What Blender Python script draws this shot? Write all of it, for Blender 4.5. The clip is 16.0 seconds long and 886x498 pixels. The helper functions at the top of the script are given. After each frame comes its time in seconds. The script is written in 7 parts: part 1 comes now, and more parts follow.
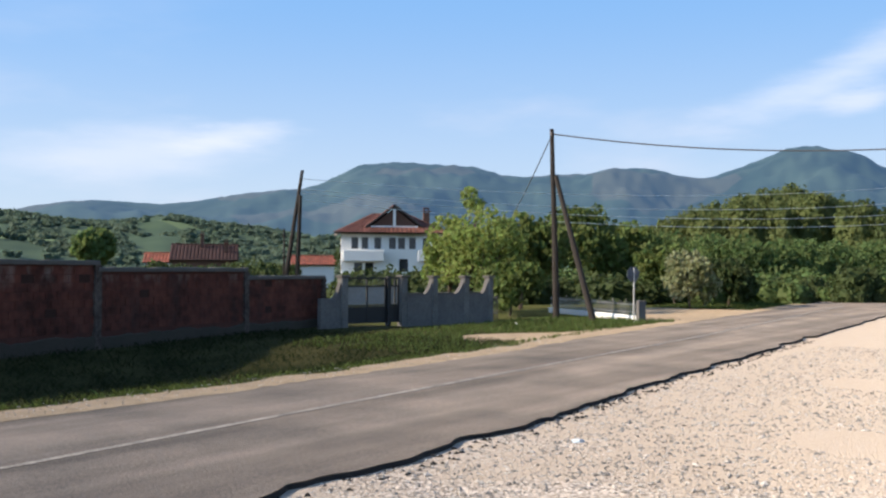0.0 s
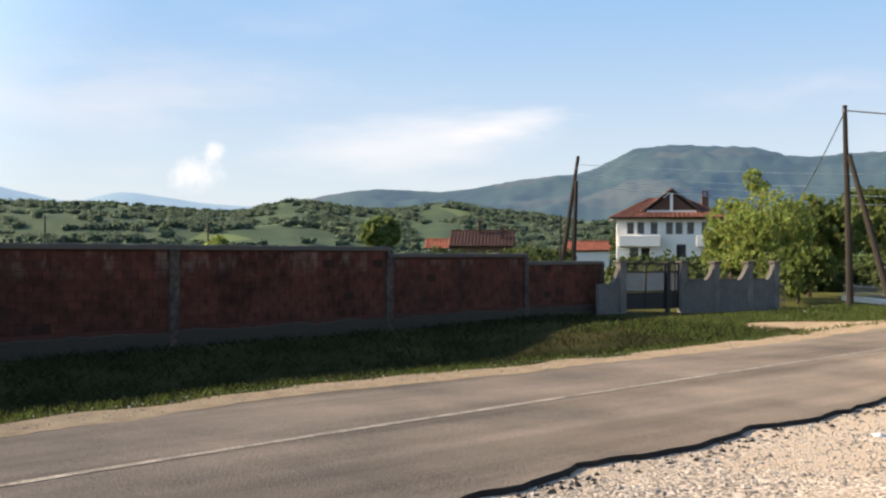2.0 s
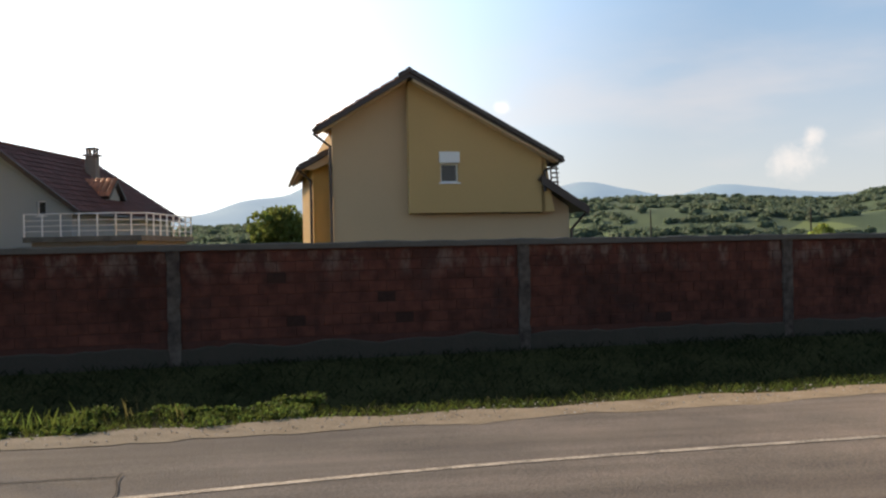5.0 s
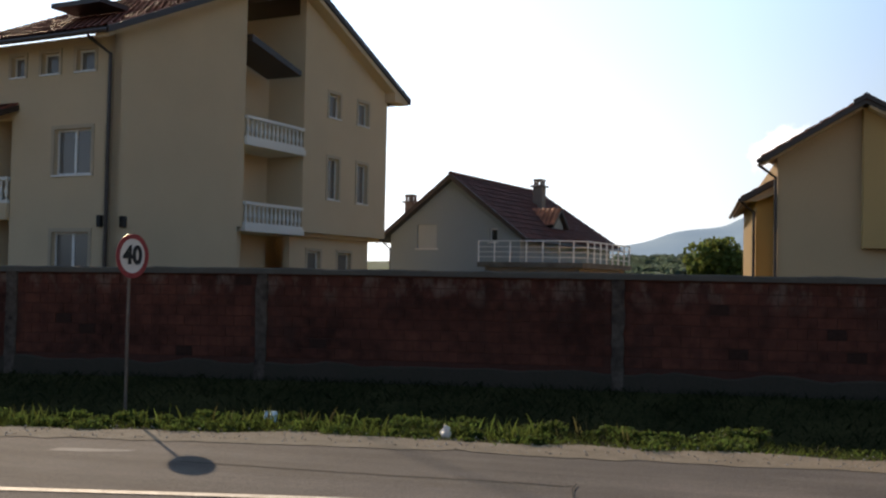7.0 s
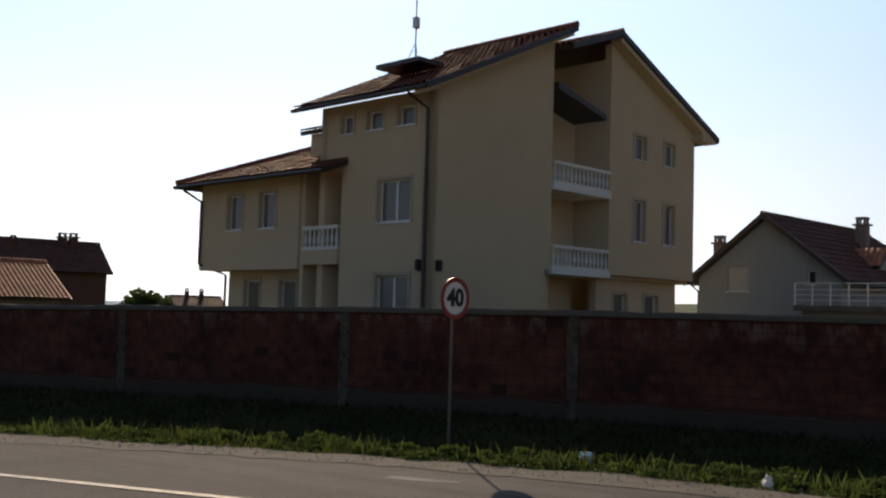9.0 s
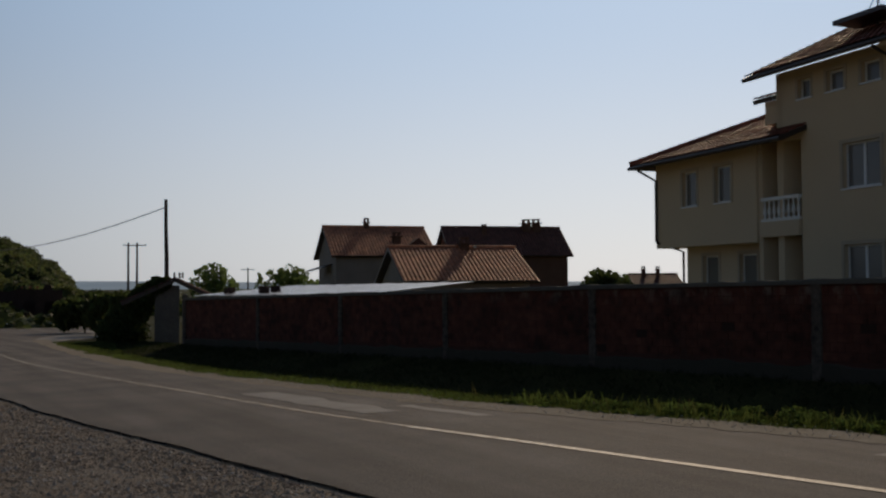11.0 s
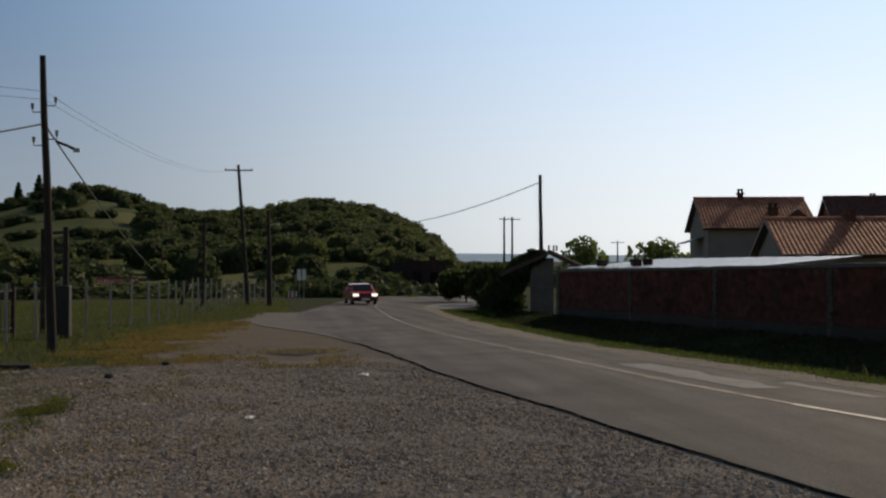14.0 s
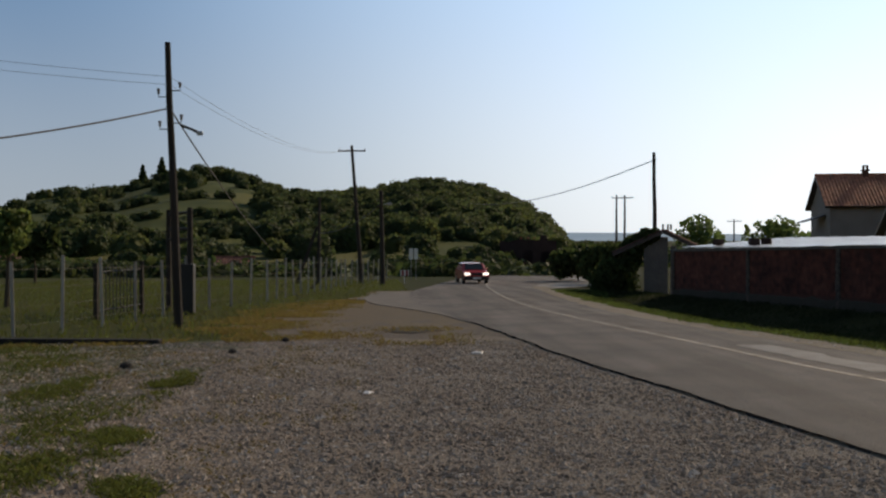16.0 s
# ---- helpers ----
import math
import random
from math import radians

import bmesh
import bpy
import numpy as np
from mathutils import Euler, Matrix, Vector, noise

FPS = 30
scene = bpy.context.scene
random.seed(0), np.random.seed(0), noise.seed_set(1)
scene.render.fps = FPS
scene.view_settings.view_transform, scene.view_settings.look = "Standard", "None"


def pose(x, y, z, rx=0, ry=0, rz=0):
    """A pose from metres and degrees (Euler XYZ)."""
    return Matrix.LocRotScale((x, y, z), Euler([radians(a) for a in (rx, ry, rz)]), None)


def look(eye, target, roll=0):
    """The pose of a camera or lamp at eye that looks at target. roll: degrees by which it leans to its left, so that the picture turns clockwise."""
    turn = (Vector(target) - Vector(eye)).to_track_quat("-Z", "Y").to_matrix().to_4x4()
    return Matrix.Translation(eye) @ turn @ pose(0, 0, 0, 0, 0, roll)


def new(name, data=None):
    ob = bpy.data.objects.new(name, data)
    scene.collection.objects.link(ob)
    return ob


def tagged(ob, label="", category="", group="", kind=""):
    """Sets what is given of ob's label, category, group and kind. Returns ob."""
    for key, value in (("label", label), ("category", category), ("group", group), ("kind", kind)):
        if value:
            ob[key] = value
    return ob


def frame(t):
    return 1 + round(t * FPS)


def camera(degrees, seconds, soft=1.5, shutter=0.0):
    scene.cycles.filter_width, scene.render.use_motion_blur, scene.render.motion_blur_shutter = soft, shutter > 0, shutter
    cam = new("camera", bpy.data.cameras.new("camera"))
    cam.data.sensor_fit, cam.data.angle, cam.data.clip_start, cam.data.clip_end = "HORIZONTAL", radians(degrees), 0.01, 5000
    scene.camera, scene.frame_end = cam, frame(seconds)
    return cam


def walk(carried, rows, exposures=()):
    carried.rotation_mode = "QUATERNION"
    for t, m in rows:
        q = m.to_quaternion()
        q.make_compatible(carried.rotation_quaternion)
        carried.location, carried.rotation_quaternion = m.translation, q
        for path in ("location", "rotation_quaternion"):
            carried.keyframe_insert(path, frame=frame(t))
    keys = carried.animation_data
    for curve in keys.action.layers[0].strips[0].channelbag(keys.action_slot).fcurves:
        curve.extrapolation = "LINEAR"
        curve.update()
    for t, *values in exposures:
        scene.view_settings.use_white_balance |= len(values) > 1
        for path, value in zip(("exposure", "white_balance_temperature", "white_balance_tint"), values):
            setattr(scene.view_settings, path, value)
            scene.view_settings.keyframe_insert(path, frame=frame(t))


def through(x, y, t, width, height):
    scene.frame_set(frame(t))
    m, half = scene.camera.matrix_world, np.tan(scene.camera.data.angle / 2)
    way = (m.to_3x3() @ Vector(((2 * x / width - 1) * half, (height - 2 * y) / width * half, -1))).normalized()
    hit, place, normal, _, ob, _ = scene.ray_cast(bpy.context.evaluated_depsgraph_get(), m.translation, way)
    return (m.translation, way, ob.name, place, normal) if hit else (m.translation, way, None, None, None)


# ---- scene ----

# camera: a slow turn on the spot, hand-held
cam = camera(47.5, 16.0, soft=2.3)
ROWS = [
    (0.0, 0.79, 0.56, 1.16, -0.27, -56.00), (0.5, 0.73, 0.55, 1.02, -0.37, -52.54), (1.0, 0.66, 0.54, 0.59, -0.66, -48.90),
    (1.5, 0.60, 0.52, -0.09, -0.54, -44.97), (2.0, 0.52, 0.49, 0.27, -0.22, -40.50), (2.5, 0.45, 0.46, 0.36, -0.22, -36.43),
    (3.0, 0.37, 0.41, 0.49, 0.13, -30.70), (3.5, 0.24, 0.32, 0.54, 0.62, -22.18), (3.7, 0.20, 0.28, 0.65, 0.82, -19.02),
    (5.8, 0.00, 0.00, 0.12, 0.27, 0.42), (6.0, -0.02, -0.05, 0.74, -0.11, 3.29), (6.5, -0.06, -0.16, 1.47, -1.00, 10.33),
    (7.0, -0.09, -0.28, 1.71, -1.14, 16.93), (7.5, -0.10, -0.35, 3.77, -1.77, 20.89), (8.0, -0.11, -0.44, 3.73, -1.43, 25.82),
    (10.5, -0.02, -0.87, 2.85, -1.30, 50.93), (11.0, 0.06, -1.01, 2.06, 0.27, 59.51), (11.5, 0.10, -1.07, 1.99, 0.51, 64.23),
    (12.0, 0.15, -1.13, 1.52, 0.32, 68.21), (12.5, 0.19, -1.17, 1.13, -0.09, 71.35), (13.0, 0.22, -1.20, 1.31, -0.45, 73.79),
    (13.5, 0.26, -1.24, 0.88, -0.41, 76.88), (14.0, 0.31, -1.27, 0.55, -0.08, 80.24), (14.5, 0.33, -1.29, -0.01, -0.12, 81.85),
    (15.0, 0.36, -1.31, -0.24, -0.05, 83.64), (15.5, 0.38, -1.32, -0.33, -0.01, 85.36), (16.0, 0.40, -1.34, -0.64, -0.04, 86.51),
]
EYE = 1.90
walk(cam, [(t, pose(x, y, EYE, 90 + tilt, lean, turn)) for t, x, y, tilt, lean, turn in ROWS],
     exposures=[(0.0, 0.95, 6100, 12), (1.5, 1.12, 6950, 13), (2.5, 1.04, 7150, 13), (3.0, 0.88, 7050, 13), (5.8, 0.83, 7750, 15), (7.0, 0.3, 7200, 15), (8.0, 0.24, 7050, 16),
                (10.3, -1.02, 7400, 15), (11.0, -1.08, 7200, 15), (12.0, -0.75, 7150, 14), (13.0, -0.7, 7150, 14), (14.0, -0.56, 7100, 13), (15.0, -0.42, 7080, 13), (16.0, -0.3, 7060, 13)])

# sun and sky: low afternoon sun behind the houses
SUN_AZ, SUN_EL = 133.0, 28.0
world = bpy.data.worlds.new("world")
scene.world = world
world.use_nodes = True
wn = world.node_tree.nodes
sky = wn.new("ShaderNodeTexSky")
sky.sky_type, sky.sun_disc = "NISHITA", False
sky.sun_elevation, sky.sun_rotation = radians(SUN_EL), radians(90 - SUN_AZ)
sky.air_density, sky.dust_density, sky.ozone_density = 1.0, 0.8, 1.6
wn["Background"].inputs["Strength"].default_value = 0.085
wl = world.node_tree.links
way = wn.new("ShaderNodeTexCoord")
split = wn.new("ShaderNodeSeparateXYZ")
wl.new(way.outputs["Generated"], split.inputs[0])


def world_range(src, a, b, c, d, smooth=True):
    r = wn.new("ShaderNodeMapRange")
    r.interpolation_type = "SMOOTHSTEP" if smooth else "LINEAR"
    for key, value in (("From Min", a), ("From Max", b), ("To Min", c), ("To Max", d)):
        r.inputs[key].default_value = value
    wl.new(src, r.inputs["Value"])
    return r.outputs["Result"]


def world_mix(fac, a, b):
    x = wn.new("ShaderNodeMix")
    x.data_type = "RGBA"
    wl.new(fac, x.inputs["Factor"])
    wl.new(a, x.inputs["A"])
    if isinstance(b, tuple):
        x.inputs["B"].default_value = b
    else:
        wl.new(b, x.inputs["B"])
    return x.outputs["Result"]


# pale haze low down, then thin wisps of cloud
sun_side = wn.new("ShaderNodeVectorMath")
sun_side.operation = "DOT_PRODUCT"
wl.new(way.outputs["Generated"], sun_side.inputs[0])
sun_side.inputs[1].default_value = (math.cos(radians(SUN_AZ)) * math.cos(radians(SUN_EL)), math.sin(radians(SUN_AZ)) * math.cos(radians(SUN_EL)), math.sin(radians(SUN_EL)))
def world_rgb(*c):
    x = wn.new("ShaderNodeRGB")
    x.outputs[0].default_value = (*c, 1)
    return x.outputs[0]


toward = world_range(sun_side.outputs["Value"], 0.43, 1.05, 0.0, 1.0)
rise = world_range(split.outputs[2], 0.0, 0.30, 0.0, 1.0)
west = world_mix(rise, world_rgb(4.9, 6.2, 7.8), (1.75, 3.75, 6.9, 1))
away = world_mix(rise, world_rgb(4.0, 4.7, 5.4), (1.6, 3.2, 5.5, 1))
away = world_mix(world_range(split.outputs[0], 0.0, -0.9, 0.0, 1.0), away, west)
near = world_mix(rise, world_rgb(18.5, 21.0, 23.2), (11.2, 16.0, 22.2, 1))
haze = world_mix(toward, away, near)
hazy = world_mix(world_range(split.outputs[2], 0.25, 0.75, 0.88, 0.0), sky.outputs[0], haze)
mapped = wn.new("ShaderNodeMapping")
mapped.inputs["Scale"].default_value = (1.6, 1.6, 5.5)
mapped.inputs["Rotation"].default_value = (0.18, 0.1, 0.4)
wl.new(way.outputs["Generated"], mapped.inputs["Vector"])
cl = wn.new("ShaderNodeTexNoise")
cl.inputs["Scale"].default_value, cl.inputs["Detail"].default_value, cl.inputs["Roughness"].default_value = 1.7, 7, 0.52
wl.new(mapped.outputs[0], cl.inputs["Vector"])
low = wn.new("ShaderNodeMath")
low.operation = "MULTIPLY"
wl.new(world_range(cl.outputs["Fac"], 0.47, 0.68, 0.0, 0.85), low.inputs[0])
wl.new(world_range(split.outputs[2], 0.30, 0.12, 0.0, 1.0), low.inputs[1])
thin = wn.new("ShaderNodeMath")
thin.operation = "MULTIPLY"
east = wn.new("ShaderNodeMath")
east.operation = "MULTIPLY"
wl.new(low.outputs[0], east.inputs[0])
wl.new(world_range(split.outputs[0], -0.1, 0.35, 0.0, 1.0), east.inputs[1])
wl.new(east.outputs[0], thin.inputs[0])
wl.new(world_range(toward, 0.15, 0.5, 1.0, 0.0), thin.inputs[1])


def world_math(op, a, b=0.0, c=0.0):
    x = wn.new("ShaderNodeMath")
    x.operation = op
    for socket, value in zip(x.inputs, (a, b, c)):
        if isinstance(value, float):
            socket.default_value = value
        else:
            wl.new(value, socket)
    return x.outputs[0]


bearing = world_math("MULTIPLY", world_math("ARCTAN2", split.outputs[1], split.outputs[0]), 57.2958)
height = world_math("MULTIPLY", world_math("ARCSINE", split.outputs[2]), 57.2958)
fray = wn.new("ShaderNodeTexNoise")
fray.inputs["Scale"].default_value, fray.inputs["Detail"].default_value, fray.inputs["Roughness"].default_value = 26.0, 7, 0.62
wl.new(way.outputs["Generated"], fray.inputs["Vector"])


veil = wn.new("ShaderNodeTexNoise")
veil.inputs["Scale"].default_value, veil.inputs["Detail"].default_value, veil.inputs["Roughness"].default_value = 5.0, 8, 0.6
drawn = wn.new("ShaderNodeMapping")
drawn.inputs["Scale"].default_value = (1.0, 1.0, 5.0)
wl.new(way.outputs["Generated"], drawn.inputs["Vector"])
wl.new(drawn.outputs[0], veil.inputs["Vector"])


def cloud(under, az, el, w, h, slope, soft, most, torn, color, tear):
    """A cloud of half-width w and half-height h degrees round a bearing and height, its rim torn by noise."""
    dx = world_math("SUBTRACT", bearing, az)
    dy = world_math("MULTIPLY_ADD", dx, -slope, world_math("SUBTRACT", height, el))
    reach = world_math("SQRT", world_math("ADD", world_math("POWER", world_math("ABSOLUTE", world_math("DIVIDE", dx, w)), 2.0), world_math("POWER", world_math("ABSOLUTE", world_math("DIVIDE", dy, h)), 2.0)))
    rim = world_math("MULTIPLY_ADD", world_math("SUBTRACT", tear.outputs["Fac"], 0.5), torn, reach)
    return world_mix(world_range(rim, 1.0, 1.0 - soft, 0.0, most), under, (*color, 1))


skyward = world_mix(world_math("MULTIPLY", thin.outputs[0], 0.45), hazy, (5.6, 5.5, 5.8, 1))
skyward = cloud(skyward, 51.0, 6.3, 10.0, 2.3, -0.08, 1.0, 0.5, 1.6, (6.0, 6.0, 6.3), veil)
skyward = cloud(skyward, 46.5, 7.2, 4.5, 1.1, -0.14, 1.0, 0.5, 1.8, (6.4, 6.3, 6.5), veil)
skyward = cloud(skyward, 12.5, 10.4, 9.0, 1.9, -0.34, 1.0, 0.55, 1.8, (5.9, 6.0, 6.4), veil)
skyward = cloud(skyward, 11.3, 9.0, 2.6, 0.9, -0.2, 1.0, 0.5, 2.0, (6.1, 6.1, 6.4), veil)
skyward = cloud(skyward, 63.4, 4.3, 1.7, 1.3, 0.0, 1.0, 0.5, 2.6, (7.2, 7.1, 7.2), fray)
skyward = cloud(skyward, 62.4, 5.6, 0.8, 0.7, -0.3, 0.9, 0.5, 2.6, (7.6, 7.4, 7.4), fray)
skyward = cloud(skyward, 79.1, 7.9, 0.8, 0.6, 0.0, 1.0, 0.5, 2.4, (10.0, 10.0, 10.0), fray)
skyward = cloud(skyward, 88.8, 7.5, 1.8, 1.2, -0.3, 0.7, 0.9, 2.2, (17.0, 17.2, 17.5), fray)
wl.new(skyward, wn["Background"].inputs["Color"])
sun = new("sun", bpy.data.lights.new("sun", "SUN"))
sun.data.energy, sun.data.angle, sun.data.color = 5.0, radians(0.55), (1.0, 0.82, 0.60)
sun_way = Vector((math.cos(radians(SUN_AZ)) * math.cos(radians(SUN_EL)), math.sin(radians(SUN_AZ)) * math.cos(radians(SUN_EL)), math.sin(radians(SUN_EL))))
sun.matrix_world = look(sun_way * 200, (0, 0, 0))


# ---- materials
def material(name, base, rough=0.8, metal=0.0, vary=0.25, scale=3.0, fine=40.0, bump=0.15, tint=None, stain=0.0, spec=0.3, hue=0.0, island=False, piece=False, coat=0.0, streak=0.0, relief=0.02, spread=0.28):
    """Base colour broken up by two scales of noise, with fine relief."""
    m = bpy.data.materials.new(name)
    m.use_nodes = True
    n, l = m.node_tree.nodes, m.node_tree.links
    b = n["Principled BSDF"]
    b.inputs["Roughness"].default_value, b.inputs["Metallic"].default_value = rough, metal
    b.inputs["Specular IOR Level"].default_value = spec
    b.inputs["Coat Weight"].default_value = coat
    b.inputs["Diffuse Roughness"].default_value = 1.0 if rough > 0.8 else 0.0
    geo = n.new("ShaderNodeNewGeometry")
    big, small = n.new("ShaderNodeTexNoise"), n.new("ShaderNodeTexNoise")
    big.inputs["Scale"].default_value, small.inputs["Scale"].default_value = scale, fine
    big.inputs["Detail"].default_value, small.inputs["Detail"].default_value = 5, 3
    for t in (big, small):
        l.new(geo.outputs["Position"], t.inputs["Vector"])
    add = n.new("ShaderNodeMath")
    add.operation = "ADD"
    l.new(big.outputs["Fac"], add.inputs[0])
    l.new(small.outputs["Fac"], add.inputs[1])
    ramp = n.new("ShaderNodeMapRange")
    ramp.inputs["From Min"].default_value, ramp.inputs["From Max"].default_value = 0.7, 1.3
    l.new(add.outputs[0], ramp.inputs["Value"])
    mix = n.new("ShaderNodeMix")
    mix.data_type = "RGBA"
    other = tint if tint else [c * 0.6 for c in base]
    dark = [c + (o - c) * vary * 2 for c, o in zip(base, other)]
    mix.inputs["A"].default_value, mix.inputs["B"].default_value = (*base, 1), (*dark, 1)
    l.new(ramp.outputs["Result"], mix.inputs["Factor"])
    out = mix.outputs["Result"]
    if streak:
        mp, st = n.new("ShaderNodeMapping"), n.new("ShaderNodeTexNoise")
        mp.inputs["Rotation"].default_value, mp.inputs["Scale"].default_value = (0, 0, -0.12), (0.06, 1.1, 1.0)
        st.inputs["Scale"].default_value, st.inputs["Detail"].default_value = 1.3, 6
        l.new(geo.outputs["Position"], mp.inputs["Vector"])
        l.new(mp.outputs[0], st.inputs["Vector"])
        sr = n.new("ShaderNodeMapRange")
        sr.inputs["From Min"].default_value, sr.inputs["From Max"].default_value = 0.35, 0.65
        sr.inputs["To Min"].default_value, sr.inputs["To Max"].default_value = 1.0 - streak, 1.0 + streak
        l.new(st.outputs["Fac"], sr.inputs["Value"])
        sm = n.new("ShaderNodeHueSaturation")
        l.new(sr.outputs["Result"], sm.inputs["Value"])
        l.new(out, sm.inputs["Color"])
        out = sm.outputs["Color"]
    if island or piece:
        hsv = n.new("ShaderNodeHueSaturation")
        rnd = n.new("ShaderNodeObjectInfo").outputs["Random"] if piece else geo.outputs["Random Per Island"]
        mr = n.new("ShaderNodeMapRange")
        mr.inputs["To Min"].default_value, mr.inputs["To Max"].default_value = (0.86, 1.10) if piece else (1.0 - spread, 1.0 + spread)
        l.new(rnd, mr.inputs["Value"])
        l.new(mr.outputs["Result"], hsv.inputs["Value"])
        if hue:
            mh = n.new("ShaderNodeMapRange")
            mh.inputs["To Min"].default_value, mh.inputs["To Max"].default_value = 0.5 - hue, 0.5 + hue
            l.new(rnd, mh.inputs["Value"])
            l.new(mh.outputs["Result"], hsv.inputs["Hue"])
        l.new(out, hsv.inputs["Color"])
        out = hsv.outputs["Color"]
    l.new(out, b.inputs["Base Color"])
    if bump:
        bp = n.new("ShaderNodeBump")
        bp.inputs["Strength"].default_value, bp.inputs["Distance"].default_value = bump, relief
        l.new(small.outputs["Fac"], bp.inputs["Height"])
        l.new(bp.outputs["Normal"], b.inputs["Normal"])
    return m


def block_material(name, base, island=False):
    """Weathered hollow clay block: each block its own tone, soot blotches, pale salts under the coping."""
    m = material(name, base, 0.92, vary=0.6, scale=0.8, fine=4.0, bump=0.35, tint=tuple(c * 0.42 for c in base), piece=not island, island=island, spread=0.2)
    n, l = m.node_tree.nodes, m.node_tree.links
    b = n["Principled BSDF"]
    col = b.inputs["Base Color"].links[0].from_socket
    geo = n.new("ShaderNodeNewGeometry")
    sep = n.new("ShaderNodeSeparateXYZ")
    l.new(geo.outputs["Position"], sep.inputs[0])

    def mask(stretch, scale, lo, hi, most):
        mp, t, r = n.new("ShaderNodeMapping"), n.new("ShaderNodeTexNoise"), n.new("ShaderNodeMapRange")
        mp.inputs["Scale"].default_value = stretch
        t.inputs["Scale"].default_value, t.inputs["Detail"].default_value, t.inputs["Roughness"].default_value = scale, 5, 0.6
        r.inputs["From Min"].default_value, r.inputs["From Max"].default_value, r.inputs["To Max"].default_value = lo, hi, most
        l.new(geo.outputs["Position"], mp.inputs["Vector"])
        l.new(mp.outputs[0], t.inputs["Vector"])
        l.new(t.outputs["Fac"], r.inputs["Value"])
        return r.outputs["Result"]

    def over(fac, under, color):
        x = n.new("ShaderNodeMix")
        x.data_type = "RGBA"
        l.new(fac, x.inputs["Factor"])
        l.new(under, x.inputs["A"])
        x.inputs["B"].default_value = (*color, 1)
        return x.outputs["Result"]

    col = over(mask((1, 1, 0.45), 1.5, 0.54, 0.70, 0.55), col, (0.055, 0.03, 0.024))
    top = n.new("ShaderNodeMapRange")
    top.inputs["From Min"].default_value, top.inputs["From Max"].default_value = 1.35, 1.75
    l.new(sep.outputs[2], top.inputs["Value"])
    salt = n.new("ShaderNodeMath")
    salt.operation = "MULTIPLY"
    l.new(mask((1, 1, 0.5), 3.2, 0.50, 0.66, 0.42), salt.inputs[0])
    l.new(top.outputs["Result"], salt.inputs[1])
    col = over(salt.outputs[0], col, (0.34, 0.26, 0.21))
    l.new(col, b.inputs["Base Color"])
    return m


M = {}
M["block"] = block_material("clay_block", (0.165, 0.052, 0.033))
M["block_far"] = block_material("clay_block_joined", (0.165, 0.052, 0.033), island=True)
# Dark block in place of a hole; the hole's shade is its colour.
M["shaded_hole_block"] = material("shaded_hole_block", (0.06, 0.026, 0.018), 0.95, vary=0.5, scale=6, fine=20, bump=0.5)
M["asphalt"] = material("asphalt", (0.25, 0.205, 0.165), 0.9, vary=0.65, scale=0.6, fine=45, bump=0.7, tint=(0.135, 0.115, 0.096), streak=0.24, spec=0.22)
M["asphalt_old"] = material("asphalt_old", (0.14, 0.115, 0.092), 0.9, vary=0.5, scale=1.2, fine=20, bump=0.7, tint=(0.23, 0.185, 0.14))
M["asphalt_edge"] = material("asphalt_edge", (0.03, 0.028, 0.026), 0.95, vary=0.3, scale=6, fine=60, bump=0.6)
M["patch"] = material("asphalt_patch", (0.42, 0.37, 0.305), 0.85, vary=0.4, scale=2.5, fine=40, bump=0.4, tint=(0.24, 0.205, 0.17))
M["paint"] = material("road_paint", (0.62, 0.60, 0.55), 0.7, vary=0.5, scale=5, fine=50, bump=0.2, tint=(0.2, 0.19, 0.17))
M["dirt"] = material("dirt", (0.40, 0.305, 0.20), 0.95, vary=0.5, scale=2.6, fine=40, bump=0.5, tint=(0.22, 0.165, 0.10))
M["gravel"] = material("gravel", (0.42, 0.39, 0.35), 0.95, vary=0.5, scale=0.35, fine=24, bump=0.9, tint=(0.25, 0.22, 0.185))
M["pasture"] = material("pasture", (0.055, 0.07, 0.02), 0.95, vary=0.5, scale=0.35, fine=9, bump=0.5, tint=(0.08, 0.075, 0.028), spec=0.03)
# Verge soil, darkened: the shade before the wall is in its colour.
M["earth"] = material("verge_earth_shaded", (0.016, 0.021, 0.008), 0.95, vary=0.5, scale=0.6, fine=12, bump=0.5, tint=(0.06, 0.055, 0.022), spec=0.03)
M["mortar"] = material("mortar", (0.11, 0.042, 0.03), 0.95, vary=0.4, scale=3, fine=30, bump=0.5)
M["concrete"] = material("concrete", (0.24, 0.225, 0.2), 0.9, vary=0.5, scale=1.6, fine=25, bump=0.4, tint=(0.10, 0.095, 0.085))
M["footing"] = material("stained_concrete", (0.072, 0.055, 0.042), 0.95, vary=0.5, scale=1.2, fine=18, bump=0.5, tint=(0.055, 0.05, 0.035))
M["shutter_grey"] = material("shutter_grey", (0.44, 0.46, 0.44), 0.6, vary=0.1, bump=0.0)
M["post_grey"] = material("post_grey", (0.16, 0.145, 0.13), 0.7, metal=0.2, vary=0.4, scale=6, bump=0.1, tint=(0.09, 0.06, 0.045))
M["coping"] = material("coping", (0.145, 0.132, 0.115), 0.95, vary=0.5, scale=2.2, fine=25, bump=0.6, tint=(0.11, 0.1, 0.085))
M["worn_line"] = material("worn_paint", (0.39, 0.36, 0.315), 0.8, vary=0.6, scale=4, fine=40, bump=0.2, tint=(0.13, 0.12, 0.105))
M["post"] = material("post_concrete", (0.145, 0.115, 0.092), 0.9, vary=0.6, scale=1.6, fine=9, bump=0.5, tint=(0.06, 0.042, 0.034))
